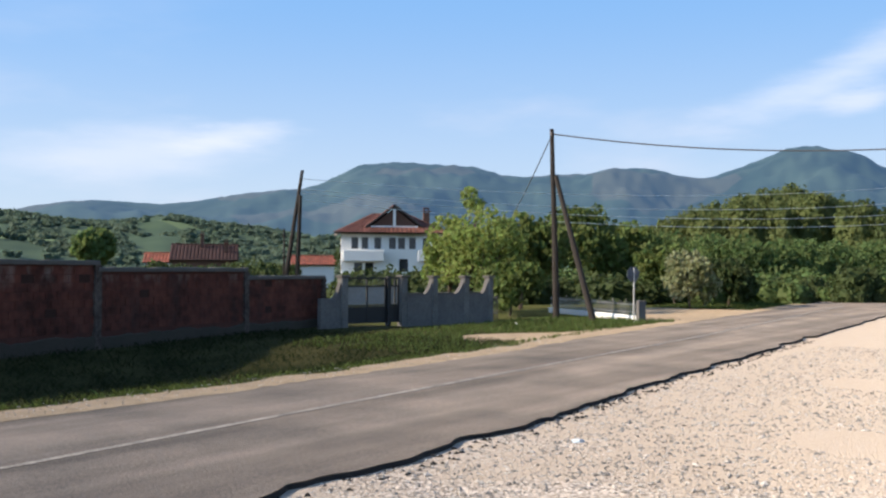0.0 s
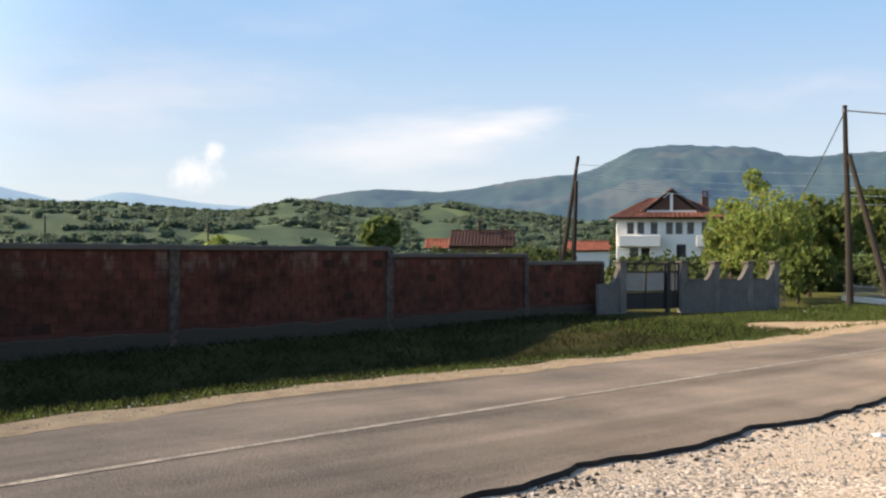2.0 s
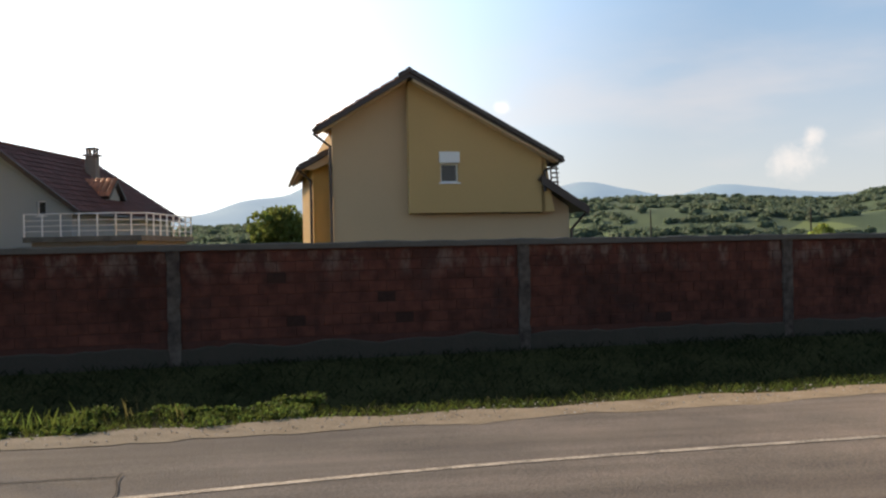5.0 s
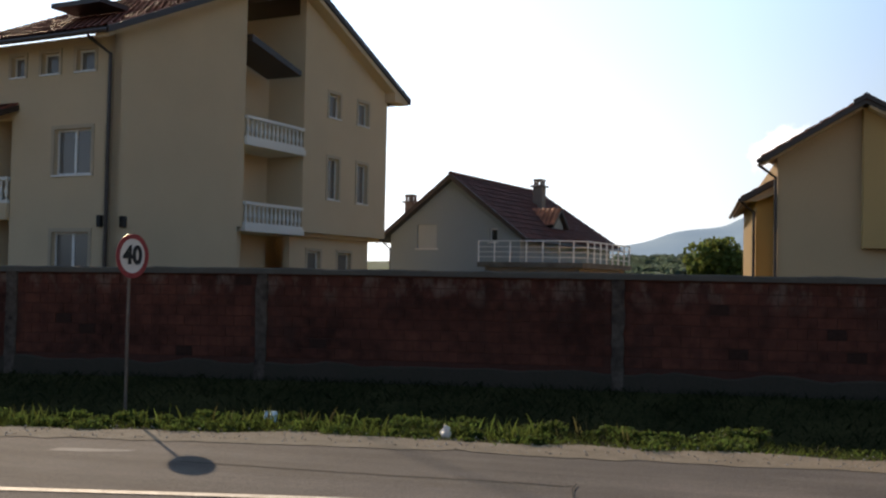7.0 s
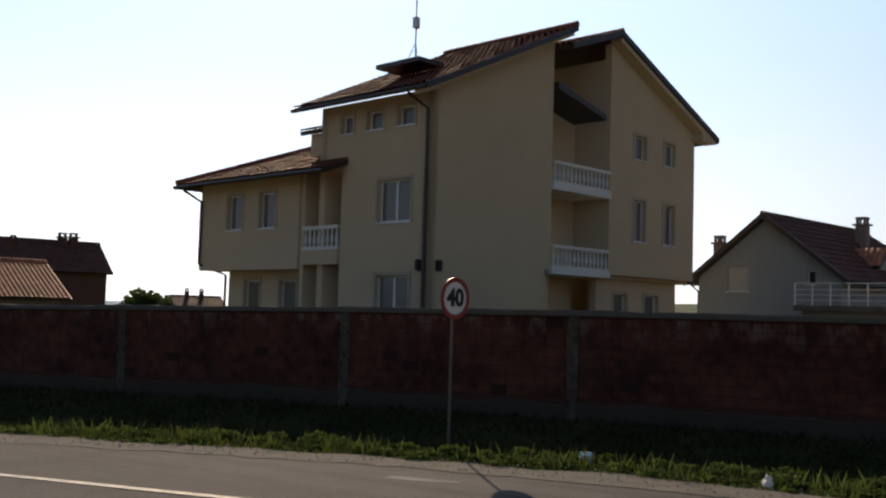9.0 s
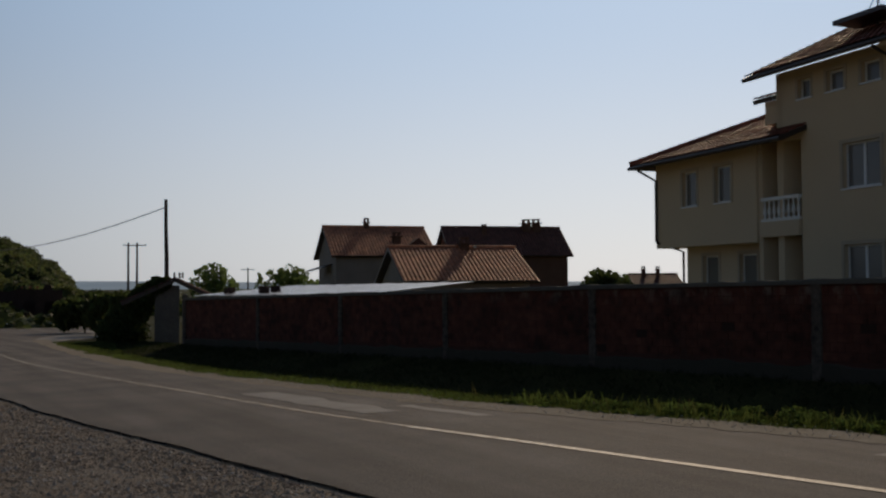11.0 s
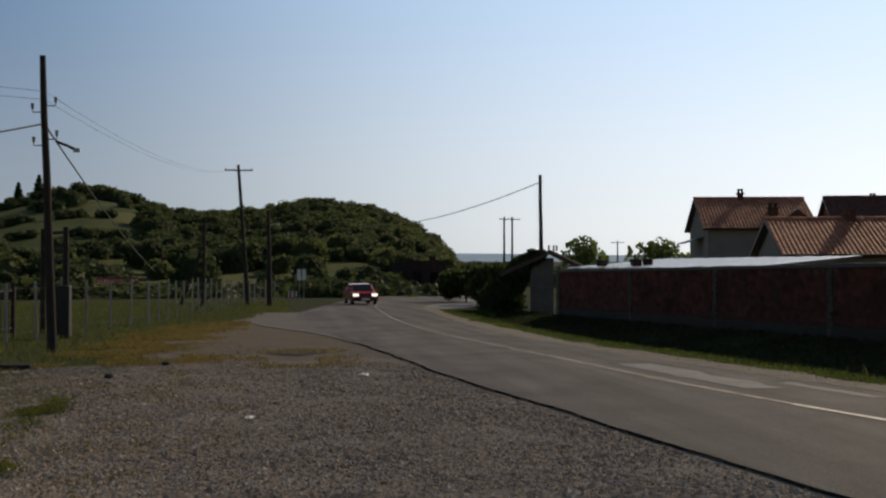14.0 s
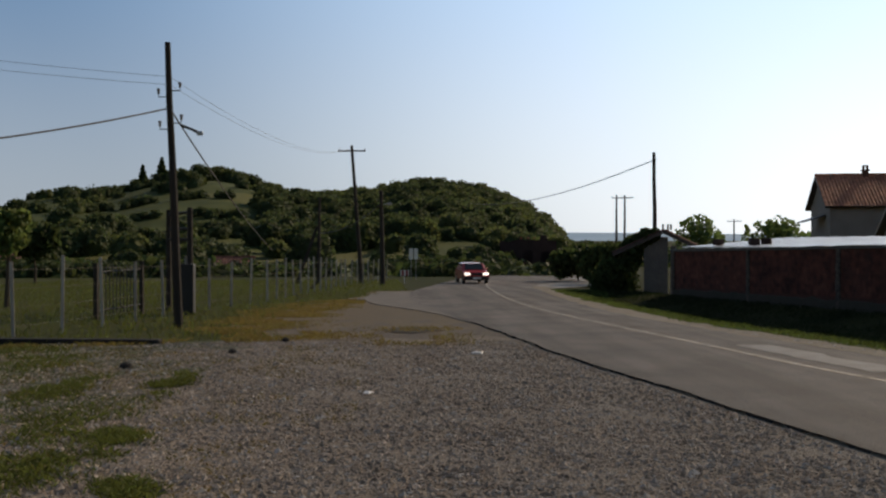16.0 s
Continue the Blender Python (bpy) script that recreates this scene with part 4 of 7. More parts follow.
def cream_house():
    t = thing("house", pose(-21.13, 29.43, -0.304, 0, 0, 80) @ Matrix.Scale(1.16, 4), "large cream rendered house with stacked balconies and red tile roofs", "house")
    cr = M["cream"]
    # side towards the yard: blank bay, balcony recess, gabled bay
    part("wall", slab_poly([(0, -0.6), (5.9, -0.6), (5.9, 3.6), (6.2, 3.6), (6.2, 11.95), (0, 9.05)], 0, 0.3), cr, t)
    part("wall", pierced(5.9, 9.8, -0.6, 10.6, [(6.9, 7.7, 1.6, 2.7), (6.7, 7.8, 3.8, 6.0), (6.7, 7.8, 6.85, 9.0)], 0.3, Matrix.Translation((0, 1.7, 0))), cr, t)
    for z0, z1, u0, u1 in ((1.6, 2.7, 6.9, 7.7), (3.8, 6.0, 6.7, 7.8), (6.85, 9.0, 6.7, 7.8)):
        pale_window(t, u0, u1, z0, z1, Matrix.Translation((0, 1.7, 0)), 2, frame_mat="frame_white", sill=False)
    part("wall", box(6.2, 6.5, 0.3, 1.7, -0.6, 11.6), cr, t)
    holes = [(11.5, 12.3, 8.3, 9.25), (13.7, 14.5, 8.3, 9.25), (11.5, 12.3, 5.0, 6.65), (13.7, 14.5, 5.0, 6.65)]
    part("wall", pierced(9.8, 16.1, 3.6, 9.9, holes, 0.3), cr, t)
    part("gable", slab_poly([(9.8, 9.9), (16.1, 9.9), (16.1, 9.98), (9.8, 12.6)], 0, 0.3), cr, t)
    for h in holes:
        pale_window(t, *h, leaves=1, surround="cream_trim")
    part("wall", box(9.8, 10.1, 0.3, 5.5, 3.6, 12.0), cr, t)
    low = [(11.0, 11.9, -0.5, 2.9), (13.2, 14.2, 0.6, 2.9)]
    part("wall", pierced(9.8, 15.6, -0.6, 3.6, low, 0.3, Matrix.Translation((0, 0.55, 0))), cr, t)
    for h in low:
        pale_window(t, *h, Matrix.Translation((0, 0.55, 0)), leaves=1, surround="cream_trim")
    part("soffit", box(9.8, 16.1, 0.3, 0.9, 3.45, 3.6), cr, t)
    part("wall", box(15.8, 16.1, 0.3, 5.5, 3.6, 10.0), cr, t)
    part("wall", box(15.3, 15.6, 0.85, 5.5, -0.6, 3.6), cr, t)
    part("wall", box(0, 16.1, 5.2, 5.5, -0.6, 9.0), cr, t)
    for z in (3.55, 6.6):
        part("balcony", box(6.2, 9.8, -0.12, 1.7, z - 0.1, z + 0.12), M["white"], t)
        balustrade(t, 6.25, 9.75, 0.0, z + 0.12, Matrix())
    aw = part("canopy", slab_poly([(6.2, 10.15), (9.2, 9.45), (9.2, 9.65), (6.2, 10.4)], -0.25, 1.6), M["gutter"], t)
    # street side: the tall part
    holes = [(-1.55, -0.8, 8.0, 8.65), (-3.05, -2.3, 8.0, 8.65), (-4.4, -3.8, 8.0, 8.65), (-2.4, -0.85, 4.85, 6.25), (-2.4, -0.85, 0.9, 3.1)]
    part("wall", pierced(-4.3, 0, -0.6, 6.7, [h for h in holes if h[2] < 6.7], 0.3, TURN_L), cr, t)
    part("wall", pierced(-5.5, 0, 6.7, 9.05, [h for h in holes if h[2] > 6.7], 0.3, TURN_L), cr, t)
    for h in holes:
        pale_window(t, *h, TURN_L, 2 if h[1] - h[0] > 1 else 1, surround="cream_trim")
    # balcony recess on the street side
    part("wall", pierced(-6.5, -4.3, -0.6, 6.9, [(-5.8, -4.9, 0.0, 2.2), (-5.8, -4.9, 4.1, 6.2)], 0.3, TURN_L @ Matrix.Translation((0, 1.6, 0))), cr, t)
    for z0 in (0.0, 4.1):
        pale_window(t, -5.8, -4.9, z0, z0 + 2.15, TURN_L @ Matrix.Translation((0, 1.6, 0)), 1, sill=False)
    part("wall", box(0.3, 1.6, 4.3, 4.5, -0.6, 6.9), cr, t)
    part("wall", box(-0.0, 1.6, 6.3, 6.5, -0.6, 6.9), cr, t)
    part("balcony", box(-0.15, 1.6, 4.3, 6.3, 3.5, 4.02), cr, t)
    balustrade(t, -6.28, -4.32, -0.02, 4.02, TURN_L)
    # lower wing with its jettied upper floor
    up = [(-8.9, -7.95, 4.9, 6.25), (-11.0, -10.05, 4.9, 6.25)]
    jut = TURN_L @ Matrix.Translation((0, -0.1, 0))
    part("wall", pierced(-12.9, -6.5, 3.45, 6.75, up, 0.3, jut), cr, t)
    for h in up:
        pale_window(t, *h, jut, 1, surround="cream_trim")
    lo = [(-8.6, -7.6, 0.7, 3.0), (-10.9, -9.9, 0.7, 3.0)]
    dn = TURN_L @ Matrix.Translation((0, 0.75, 0))
    part("wall", pierced(-12.0, -6.5, -0.6, 3.45, lo, 0.3, dn), cr, t)
    for h in lo:
        pale_window(t, *h, dn, 1, surround="cream_trim")
    part("soffit", box(-0.1, 1.0, 6.5, 12.9, 3.35, 3.45), cr, t)
    part("wall", box(0.2, 7.0, 12.6, 12.9, 3.45, 6.75), cr, t)
    part("wall", box(1.05, 7.0, 11.7, 12.0, -0.6, 3.45), cr, t)
    part("wall", box(7.0, 7.3, 5.5, 12.9, -0.6, 6.75), cr, t)
    # roofs
    tl = M["tile"]
    tiled_slope(t, (-0.85, 6.1, 8.98), (-0.85, -0.6, 8.98), (6.75, 6.1, 12.47), (6.75, -0.6, 12.47), tl)
    tiled_slope(t, (17.15, -0.5, 9.85), (17.15, 6.2, 9.85), (9.7, -0.5, 12.95), (9.7, 6.2, 12.95), tl)
    tiled_slope(t, (6.6, 6.2, 11.8), (6.6, -0.5, 11.8), (9.75, 6.2, 12.95), (9.75, -0.5, 12.95), tl)
    ridge_cap(t, (9.75, -0.55, 13.0), (9.75, 6.2, 13.0), tl)
    ridge_cap(t, (6.75, -0.6, 12.57), (6.75, 6.1, 12.57), tl)
    tiled_slope(t, (-1.05, 13.35, 6.7), (-1.05, 4.0, 6.7), (4.0, 9.5, 8.7), (4.0, 4.0, 8.7), tl)
    tiled_slope(t, (7.8, 13.35, 6.7), (-1.05, 13.35, 6.7), (4.0, 9.5, 8.7), (3.9, 9.5, 8.7), tl)
    ridge_cap(t, (-1.05, 13.35, 6.8), (4.0, 9.5, 8.8), tl)
    part("wall", box(0.05, 1.6, 5.5, 6.15, 7.4, 8.2), cr, t)
    tiled_slope(t, (-0.2, 6.5, 8.3), (-0.2, 5.5, 8.3), (2.0, 6.2, 8.95), (2.0, 5.5, 8.95), tl)
    gutter(t, (-0.9, 6.1, 8.88), (-0.9, -0.6, 8.88), ((-0.8, 0.25, 8.78), (-0.08, 0.1, 8.4), (-0.08, 0.1, -0.3)))
    gutter(t, (-1.1, 13.35, 6.62), (-1.1, 4.0, 6.62), ((-1.0, 12.8, 6.5), (-0.2, 12.75, 6.1), (-0.2, 12.75, 3.6)))
    part("downpipe", bm_path(bmesh.new(), [(-0.2, 12.75, 3.6), (0.65, 12.1, 3.2), (0.65, 12.1, -0.3)], 0.055, 8), M["gutter"], t)
    gutter(t, (17.2, -0.5, 9.72), (17.2, 6.2, 9.72))
    part("verge", slab_poly([(-0.9, 8.8), (6.75, 12.3), (6.75, 12.5), (-0.9, 9.0)], -0.66, 0.08), M["gutter"], t)
    part("verge", slab_poly([(6.6, 11.65), (9.7, 12.8), (17.2, 9.68), (17.2, 9.9), (9.7, 13.03), (6.6, 11.87)], -0.58, 0.08), M["gutter"], t)
    part("soffit", slab_poly([(-0.8, 8.72), (6.65, 12.13), (6.65, 12.25), (-0.8, 8.84)], -0.55, 0.55), M["cream"], t)
    part("soffit", slab_poly([(9.75, 12.58), (15.9, 9.98), (15.9, 9.6), (17.05, 9.6), (17.05, 9.72), (9.75, 12.74)], -0.5, 0.5), M["cream"], t)
    part("mast", bm_path(bmesh.new(), [(1.4, 2.3, 10.1), (1.4, 2.3, 15.4)], 0.025, 6), M["iron"], t)
    part("receiver", box(1.28, 1.52, 2.2, 2.4, 11.7, 12.1, 0.04), M["frame_white"], t)
    part("stay", bm_path(bm_path(bmesh.new(), [(1.4, 2.3, 11.2), (1.2, 1.9, 10.1)], 0.015, 5), [(1.4, 2.3, 11.2), (1.2, 2.8, 10.1)], 0.015, 5), M["iron"], t)
    part("skylight", box(0.4, 1.6, 1.1, 3.2, 10.2, 10.35), M["gutter"], t)
    for y in (0.35, -0.32):
        part("lamp", box(-0.16, 0.02, y - 0.08, y + 0.08, 3.25, 3.6, 0.03) if y > 0 else box(0.35, 0.55, -0.16, 0.02, 3.25, 3.6, 0.03), M["iron"], t)
    return t


cream_house()


# ---- the yellow house with its gable to the road
def yellow_house():
    t = thing("house", pose(0.8, 36.1, 0, 0, 0, 3.0) @ Matrix.Diagonal((0.968, 1, 0.985, 1)), "yellow and beige rendered house with a gable and brown gutters", "house")
    be, ye, dk = M["beige"], M["yellow"], M["gutter"]
    roof = lambda x: 8.12 - (2.77 - x) * 0.575 if x < 2.77 else 8.12 - (x - 2.77) * 0.535
    part("wall", slab_poly([(0, -0.6), (9.0, -0.6), (9.0, 3.2), (2.9, 3.2), (2.9, roof(2.9)), (2.77, roof(2.77)), (0, roof(0))], 0, 0.3), be, t)
    part("gable", slab_poly([(2.9, 5.6), (7.95, 5.6), (7.95, roof(7.95) + 0.0), (2.9, roof(2.9))] if roof(7.95) > 5.6 else [(2.9, 5.5), (7.8, 5.5), (2.9, roof(2.9))], -0.42, 0.3), ye, t)
    part("wall", pierced(2.9, 7.95, 3.25, 5.5, [(3.95, 4.62, 4.35, 5.45)], 0.3, Matrix.Translation((0, -0.42, 0))), ye, t)
    part("wall", slab_poly([(7.8, 3.25), (8.3, 3.25), (7.95, 5.45), (7.8, 5.5)], -0.42, 0.3), ye, t)
    part("wall", box(2.9, 7.95, -0.12, 0.0, 3.25, 3.35), ye, t)
    part("wall", box(2.78, 2.9, -0.42, 0.0, 3.25, roof(2.77) - 0.1), ye, t)
    w = add_window(t, 3.95, 4.62, 4.35, 5.05, Matrix.Translation((0, -0.42, 0)), 1)
    part("shutter_box", box(3.9, 4.67, -0.5, -0.3, 5.05, 5.47, 0.02), M["frame_white"], t, "white roller shutter box")
    part("wall", slab_poly([(7.95, 3.2), (9.0, 3.2), (9.0, 3.45), (7.95, 4.2)], 0.05, 0.3), be, t)
    # sides and back
    part("wall", box(0, 0.3, 0.3, 10.5, -0.6, roof(0) - 0.15), M["sunlit_yellow"], t)
    part("wall", box(8.7, 9.0, 0.3, 10.5, -0.6, 3.2), be, t)
    part("wall", slab_poly([(0, -0.6), (9.0, -0.6), (9.0, 3.4), (7.95, 5.2), (2.77, 8.0), (0, 6.2)], 10.2, 0.3), be, t)
    # roofs
    tl = M["tile_dark"]
    tiled_slope(t, (1.2, 11.0, roof(1.2) + 0.12), (-0.62, -0.95, roof(-0.62) + 0.12), (2.77, 11.0, 8.27), (2.77, -0.95, 8.27), tl)
    tiled_slope(t, (8.42, -0.95, roof(8.42) + 0.12), (8.42, 11.0, roof(8.42) + 0.12), (2.77, -0.95, 8.27), (2.77, 11.0, 8.27), tl)
    ridge_cap(t, (2.77, -1.0, 8.32), (2.77, 11.0, 8.32), tl)
    part("verge", slab_poly([(-0.7, roof(-0.7) + 0.0), (2.5, 7.95), (2.5, 8.12), (-0.7, roof(-0.7) + 0.18)], -0.75, 0.1), dk, t)
    part("verge", slab_poly([(2.35, 8.03), (2.77, 8.25), (8.5, roof(8.5) + 0.0), (8.5, roof(8.5) + 0.18), (2.77, 8.42), (2.35, 8.2)], -1.05, 0.1), dk, t)
    part("soffit", slab_poly([(2.9, roof(2.9) - 0.12), (8.3, roof(8.3) - 0.12), (8.3, roof(8.3)), (2.9, roof(2.9))], -0.95, 0.6), be, t)
    part("soffit", slab_poly([(-0.55, roof(-0.55) - 0.12), (2.7, roof(2.7) - 0.12), (2.7, roof(2.7)), (-0.55, roof(-0.55))], -0.7, 0.7), be, t)
    gutter(t, (-0.5, 0.6, roof(-0.45) + 0.02), (-0.72, -0.95, roof(-0.62) + 0.02), ((-0.68, -0.4, 6.1), (-0.08, -0.06, 5.7), (-0.06, -0.06, -0.2)))
    gutter(t, (8.5, -0.95, roof(8.42)), (8.5, 11.0, roof(8.42)), ((8.4, -0.6, 5.0), (7.92, -0.5, 4.75), (7.92, -0.5, 4.0)))
    tiled_slope(t, (9.5, -0.6, 3.42), (9.5, 10.8, 3.42), (7.75, -0.6, 4.55), (7.75, 10.8, 4.55), tl)
    part("verge", slab_poly([(7.75, 4.25), (9.58, 3.12), (9.58, 3.42), (7.75, 4.6)], -0.68, 0.1), dk, t)
    gutter(t, (9.58, -0.6, 3.32), (9.58, 10.8, 3.32), ((9.5, -0.5, 3.2), (9.05, -0.12, 2.6), (9.05, -0.12, -0.2)))
    part("wall", box(-0.66, 0.0, 1.2, 10.2, -0.6, 5.2), M["sunlit_yellow"], t)
    tiled_slope(t, (-1.16, 10.4, 5.06), (-1.16, 0.7, 5.06), (0.0, 10.4, 5.7), (0.0, 0.7, 5.7), tl)
    part("soffit", slab_poly([(-1.1, 4.94), (-0.66, 4.94), (0, 5.2), (0, 5.54)], 0.72, 0.48), be, t)
    part("verge", slab_poly([(-1.2, 4.9), (0, 5.56), (0, 5.76), (-1.2, 5.1)], 0.6, 0.1), dk, t)
    gutter(t, (-1.24, 10.4, 4.98), (-1.24, 0.7, 4.98), ((-1.16, 1.0, 4.9), (-0.74, 1.12, 4.55), (-0.74, 1.12, -0.2)))
    rail = bmesh.new()
    for k in range(7):
        bm_box(rail, 8.35, 8.62, 0.0, 0.06, 4.0 + k * 0.17, 4.06 + k * 0.17)
    bm_path(rail, [(8.35, 0.03, 3.9), (8.3, 0.03, 5.2)], 0.03)
    bm_path(rail, [(8.62, 0.03, 3.9), (8.5, 0.03, 5.2)], 0.03)
    part("railing", rail, dk, t, "dark iron balcony railing")
    return t


yellow_house()


# ---- the grey house with a terrace
def grey_house():
    t = thing("house", pose(-19.88, 54.25, -0.64, 0, 0, -11), "grey rendered house with a dark tile roof and a railed terrace", "house")
    g = M["grey"]
    part("wall", pierced(0, 8.1, -0.6, 5.1, [(1.75, 3.0, 4.25, 5.1), (6.3, 6.75, 4.6, 5.1)], 0.3), g, t)
    part("gable", slab_poly([(0, 5.1), (1.75, 5.1), (1.75, 5.6), (3.0, 5.6), (3.0, 5.1), (6.3, 5.1), (6.3, 5.35), (6.75, 5.35), (6.75, 5.1), (8.1, 5.1), (4.05, 8.2)], 0, 0.3), g, t)
    sh = part("shutter", box(1.75, 3.0, 0.12, 0.16, 4.25, 5.6), M["shutter_grey"], t, "closed pale roller shutter")
    for k in range(12):
        part("slat", box(1.78, 2.97, 0.085, 0.12, 4.28 + k * 0.11, 4.28 + k * 0.11 + 0.1), M["shutter_grey"], sh)
    part("sill", box(1.65, 3.1, -0.06, 0.1, 4.19, 4.25), M["frame_white"], t)
    add_window(t, 6.3, 6.75, 4.6, 5.35, leaves=1)
    part("wall", box(0, 0.3, 0.3, 15, -0.6, 5.0), g, t)
    part("wall", box(7.8, 8.1, 0.3, 15, -0.6, 5.0), g, t)
    part("wall", box(0, 8.1, 14.7, 15, -0.6, 5.0), g, t)
    tl = M["tile_dark"]
    tiled_slope(t, (-0.6, 15.6, 4.75), (-0.6, -0.5, 4.75), (4.05, 12.6, 8.35), (4.05, -0.5, 8.35), tl, tw=0.34, tl=0.5)
    tiled_slope(t, (8.7, -0.5, 4.75), (8.7, 15.6, 4.75), (4.05, -0.5, 8.35), (4.05, 12.6, 8.35), tl, tw=0.34, tl=0.5)
    tiled_slope(t, (8.7, 15.6, 4.75), (-0.6, 15.6, 4.75), (4.06, 12.6, 8.35), (4.05, 12.6, 8.35), tl, tw=0.34, tl=0.5)
    ridge_cap(t, (4.05, -0.55, 8.4), (4.05, 12.6, 8.4), tl)
    part("verge", slab_poly([(-0.65, 4.5), (4.05, 8.1), (8.75, 4.5), (8.75, 4.78), (4.05, 8.42), (-0.65, 4.78)], -0.58, 0.12), M["gutter"], t)
    gutter(t, (-0.68, 15.6, 4.65), (-0.68, -0.5, 4.65), ((-0.6, 0.2, 4.6), (-0.08, 0.1, 4.2), (-0.08, 0.1, -0.3)))
    gutter(t, (8.78, -0.5, 4.65), (8.78, 15.6, 4.65))
    chimney(t, 0.2, 1.9, 4.6, 7.0, 0.55, "raw")
    chimney(t, 5.6, 8.6, 6.4, 8.4, 0.62, "raw")
    # dormer
    part("dormer", prism([(7.6, 5.6, 5.0), (7.6, 7.6, 5.0), (7.6, 7.6, 6.0), (7.6, 6.6, 6.7), (7.6, 5.6, 6.0)], (-2.2, 0, 0)), g, t)
    tiled_slope(t, (7.9, 5.3, 5.8), (5.3, 5.3, 5.8), (7.9, 6.6, 6.9), (5.3, 6.6, 6.9), M["tile_orange"], tw=0.3, tl=0.4)
    tiled_slope(t, (5.3, 7.9, 5.8), (7.9, 7.9, 5.8), (5.3, 6.6, 6.9), (7.9, 6.6, 6.9), M["tile"], tw=0.3, tl=0.4)
    # terrace on its own storey
    te = part("terrace", box(7.6, 13.2, -4.2, 3.5, 3.2, 3.45), M["concrete"], t)
    part("terrace_wall", box(7.9, 12.9, -3.9, 3.2, -0.6, 3.2), M["raw"], t)
    corners = [(7.65, -4.15), (12.0, -4.15), (13.1, -3.2), (13.1, 3.4)]
    railing = part("railing", bm_path(bmesh.new(), [(ax, ay, 4.5) for ax, ay in corners], 0.035, 5), M["frame_white"], t, "white tubular terrace railing")
    for z in (3.7, 3.95, 4.2):
        part("rail", bm_path(bmesh.new(), [(ax, ay, z) for ax, ay in corners], 0.022, 5), M["frame_white"], railing)
    for (ax, ay), (bx, by) in zip(corners, corners[1:]):
        n = max(2, int(math.hypot(bx - ax, by - ay) / 0.85))
        for k in range(n + 1):
            u = k / n
            part("post", tube((ax + (bx - ax) * u, ay + (by - ay) * u, 3.45), (ax + (bx - ax) * u, ay + (by - ay) * u, 4.52), 0.04, seg=6), M["frame_white"], railing)
    return t


grey_house()


# ---- houses further off
def gabled_house(p, rot, w, d, eave, ridge, wall_mat, tile_mat, label, holes=(), base=-1.0, tw=0.3, tl=0.42, over=0.5, chimneys=(), gable_ends=True):
    """A plain house whose ridge runs along its front."""
    t = thing("house", pose(p.x, p.y, 0, 0, 0, rot), label, "house")
    part("wall", pierced(0, w, base, eave, list(holes), 0.3), wall_mat, t)
    for h in holes:
        add_window(t, *h, leaves=1)
    for x in (0, w - 0.3):
        part("wall", prism([(x, 0.3, base), (x, d, base), (x, d, eave), (x, d / 2, ridge - 0.15), (x, 0.3, eave)], (0.3, 0, 0)), wall_mat, t)
    part("wall", box(0.3, w - 0.3, d - 0.3, d, base, eave), wall_mat, t)
    k = (ridge - eave) / (d / 2)
    lo = eave - over * k + 0.12
    tiled_slope(t, (-over, -over, lo), (w + over, -over, lo), (-over, d / 2, ridge), (w + over, d / 2, ridge), tile_mat, tw=tw, tl=tl)
    tiled_slope(t, (w + over, d + over, lo), (-over, d + over, lo), (w + over, d / 2, ridge), (-over, d / 2, ridge), tile_mat, tw=tw, tl=tl)
    ridge_cap(t, (-over, d / 2, ridge + 0.06), (w + over, d / 2, ridge + 0.06), tile_mat)
    for cx, cy, z1, cw in chimneys:
        chimney(t, cx, cy, eave, z1, cw)
    return t


red1 = gabled_house(polar(155.5, 95), 76, 9.4, 9.5, 4.85, 7.7, M["raw"], M["tile_orange"], "unfinished grey house with a steep red tile roof",
                    holes=[(4.9, 5.5, 3.0, 3.6), (1.9, 2.8, -0.5, 2.0)], base=-2.5, chimneys=[(3.9, 4.6, 8.1, 0.5), (6.3, 1.9, 6.6, 0.75)])
part("balcony", box(-1.6, 0.0, 2.0, 5.5, 1.7, 1.95), M["concrete"], red1)
part("awning", prism([(-1.9, 1.8, 3.3), (-1.9, 5.8, 3.3), (0, 5.8, 3.9), (0, 1.8, 3.9)], (0, 0, 0.1)), M["gutter"], red1)
part("dormer", prism([(6.9, 0.6, 5.5), (9.5, 0.6, 5.5), (8.2, 0.6, 6.5)], (0, 3.2, 0)), M["tile_dark"], red1)
red2 = gabled_house(polar(148.85, 104), 72, 12.4, 7.8, 5.2, 8.1, M["brick_far"], M["tile_brown"], "brown brick house with a dark tile roof", base=-2.5,
                    chimneys=[(8.9, 3.5, 8.5, 0.8), (10.0, 3.5, 8.55, 0.8), (4.0, 2.9, 7.9, 0.5)])
red3 = gabled_house(polar(151.3, 61), 74, 7.65, 8.6, 2.25, 4.35, M["raw"], M["tile_orange"], "low plastered building under an orange tile roof", base=-1.2, tw=0.27, tl=0.36,
                    chimneys=[(4.55, 4.1, 4.55, 0.6)])
part("vent_cowl", disc(0.11, 0.05, 0.0, 16), M["metal"], red3, "bright metal vent cowl").location = (5.25, 3.9, 4.4)
low1 = gabled_house(polar(141.0, 150), 60, 9, 8, 1.2, 2.9, M["raw"], M["tile_dark"], "dim low house with a tile roof far off", base=-3)
low2 = gabled_house(polar(138.6, 140), 60, 6, 8, 1.6, 3.3, M["raw"], M["tile_dark"], "dim small house with two chimneys far off", base=-3, chimneys=[(1.5, 3, 3.9, 0.5), (3.5, 3, 3.9, 0.5)])


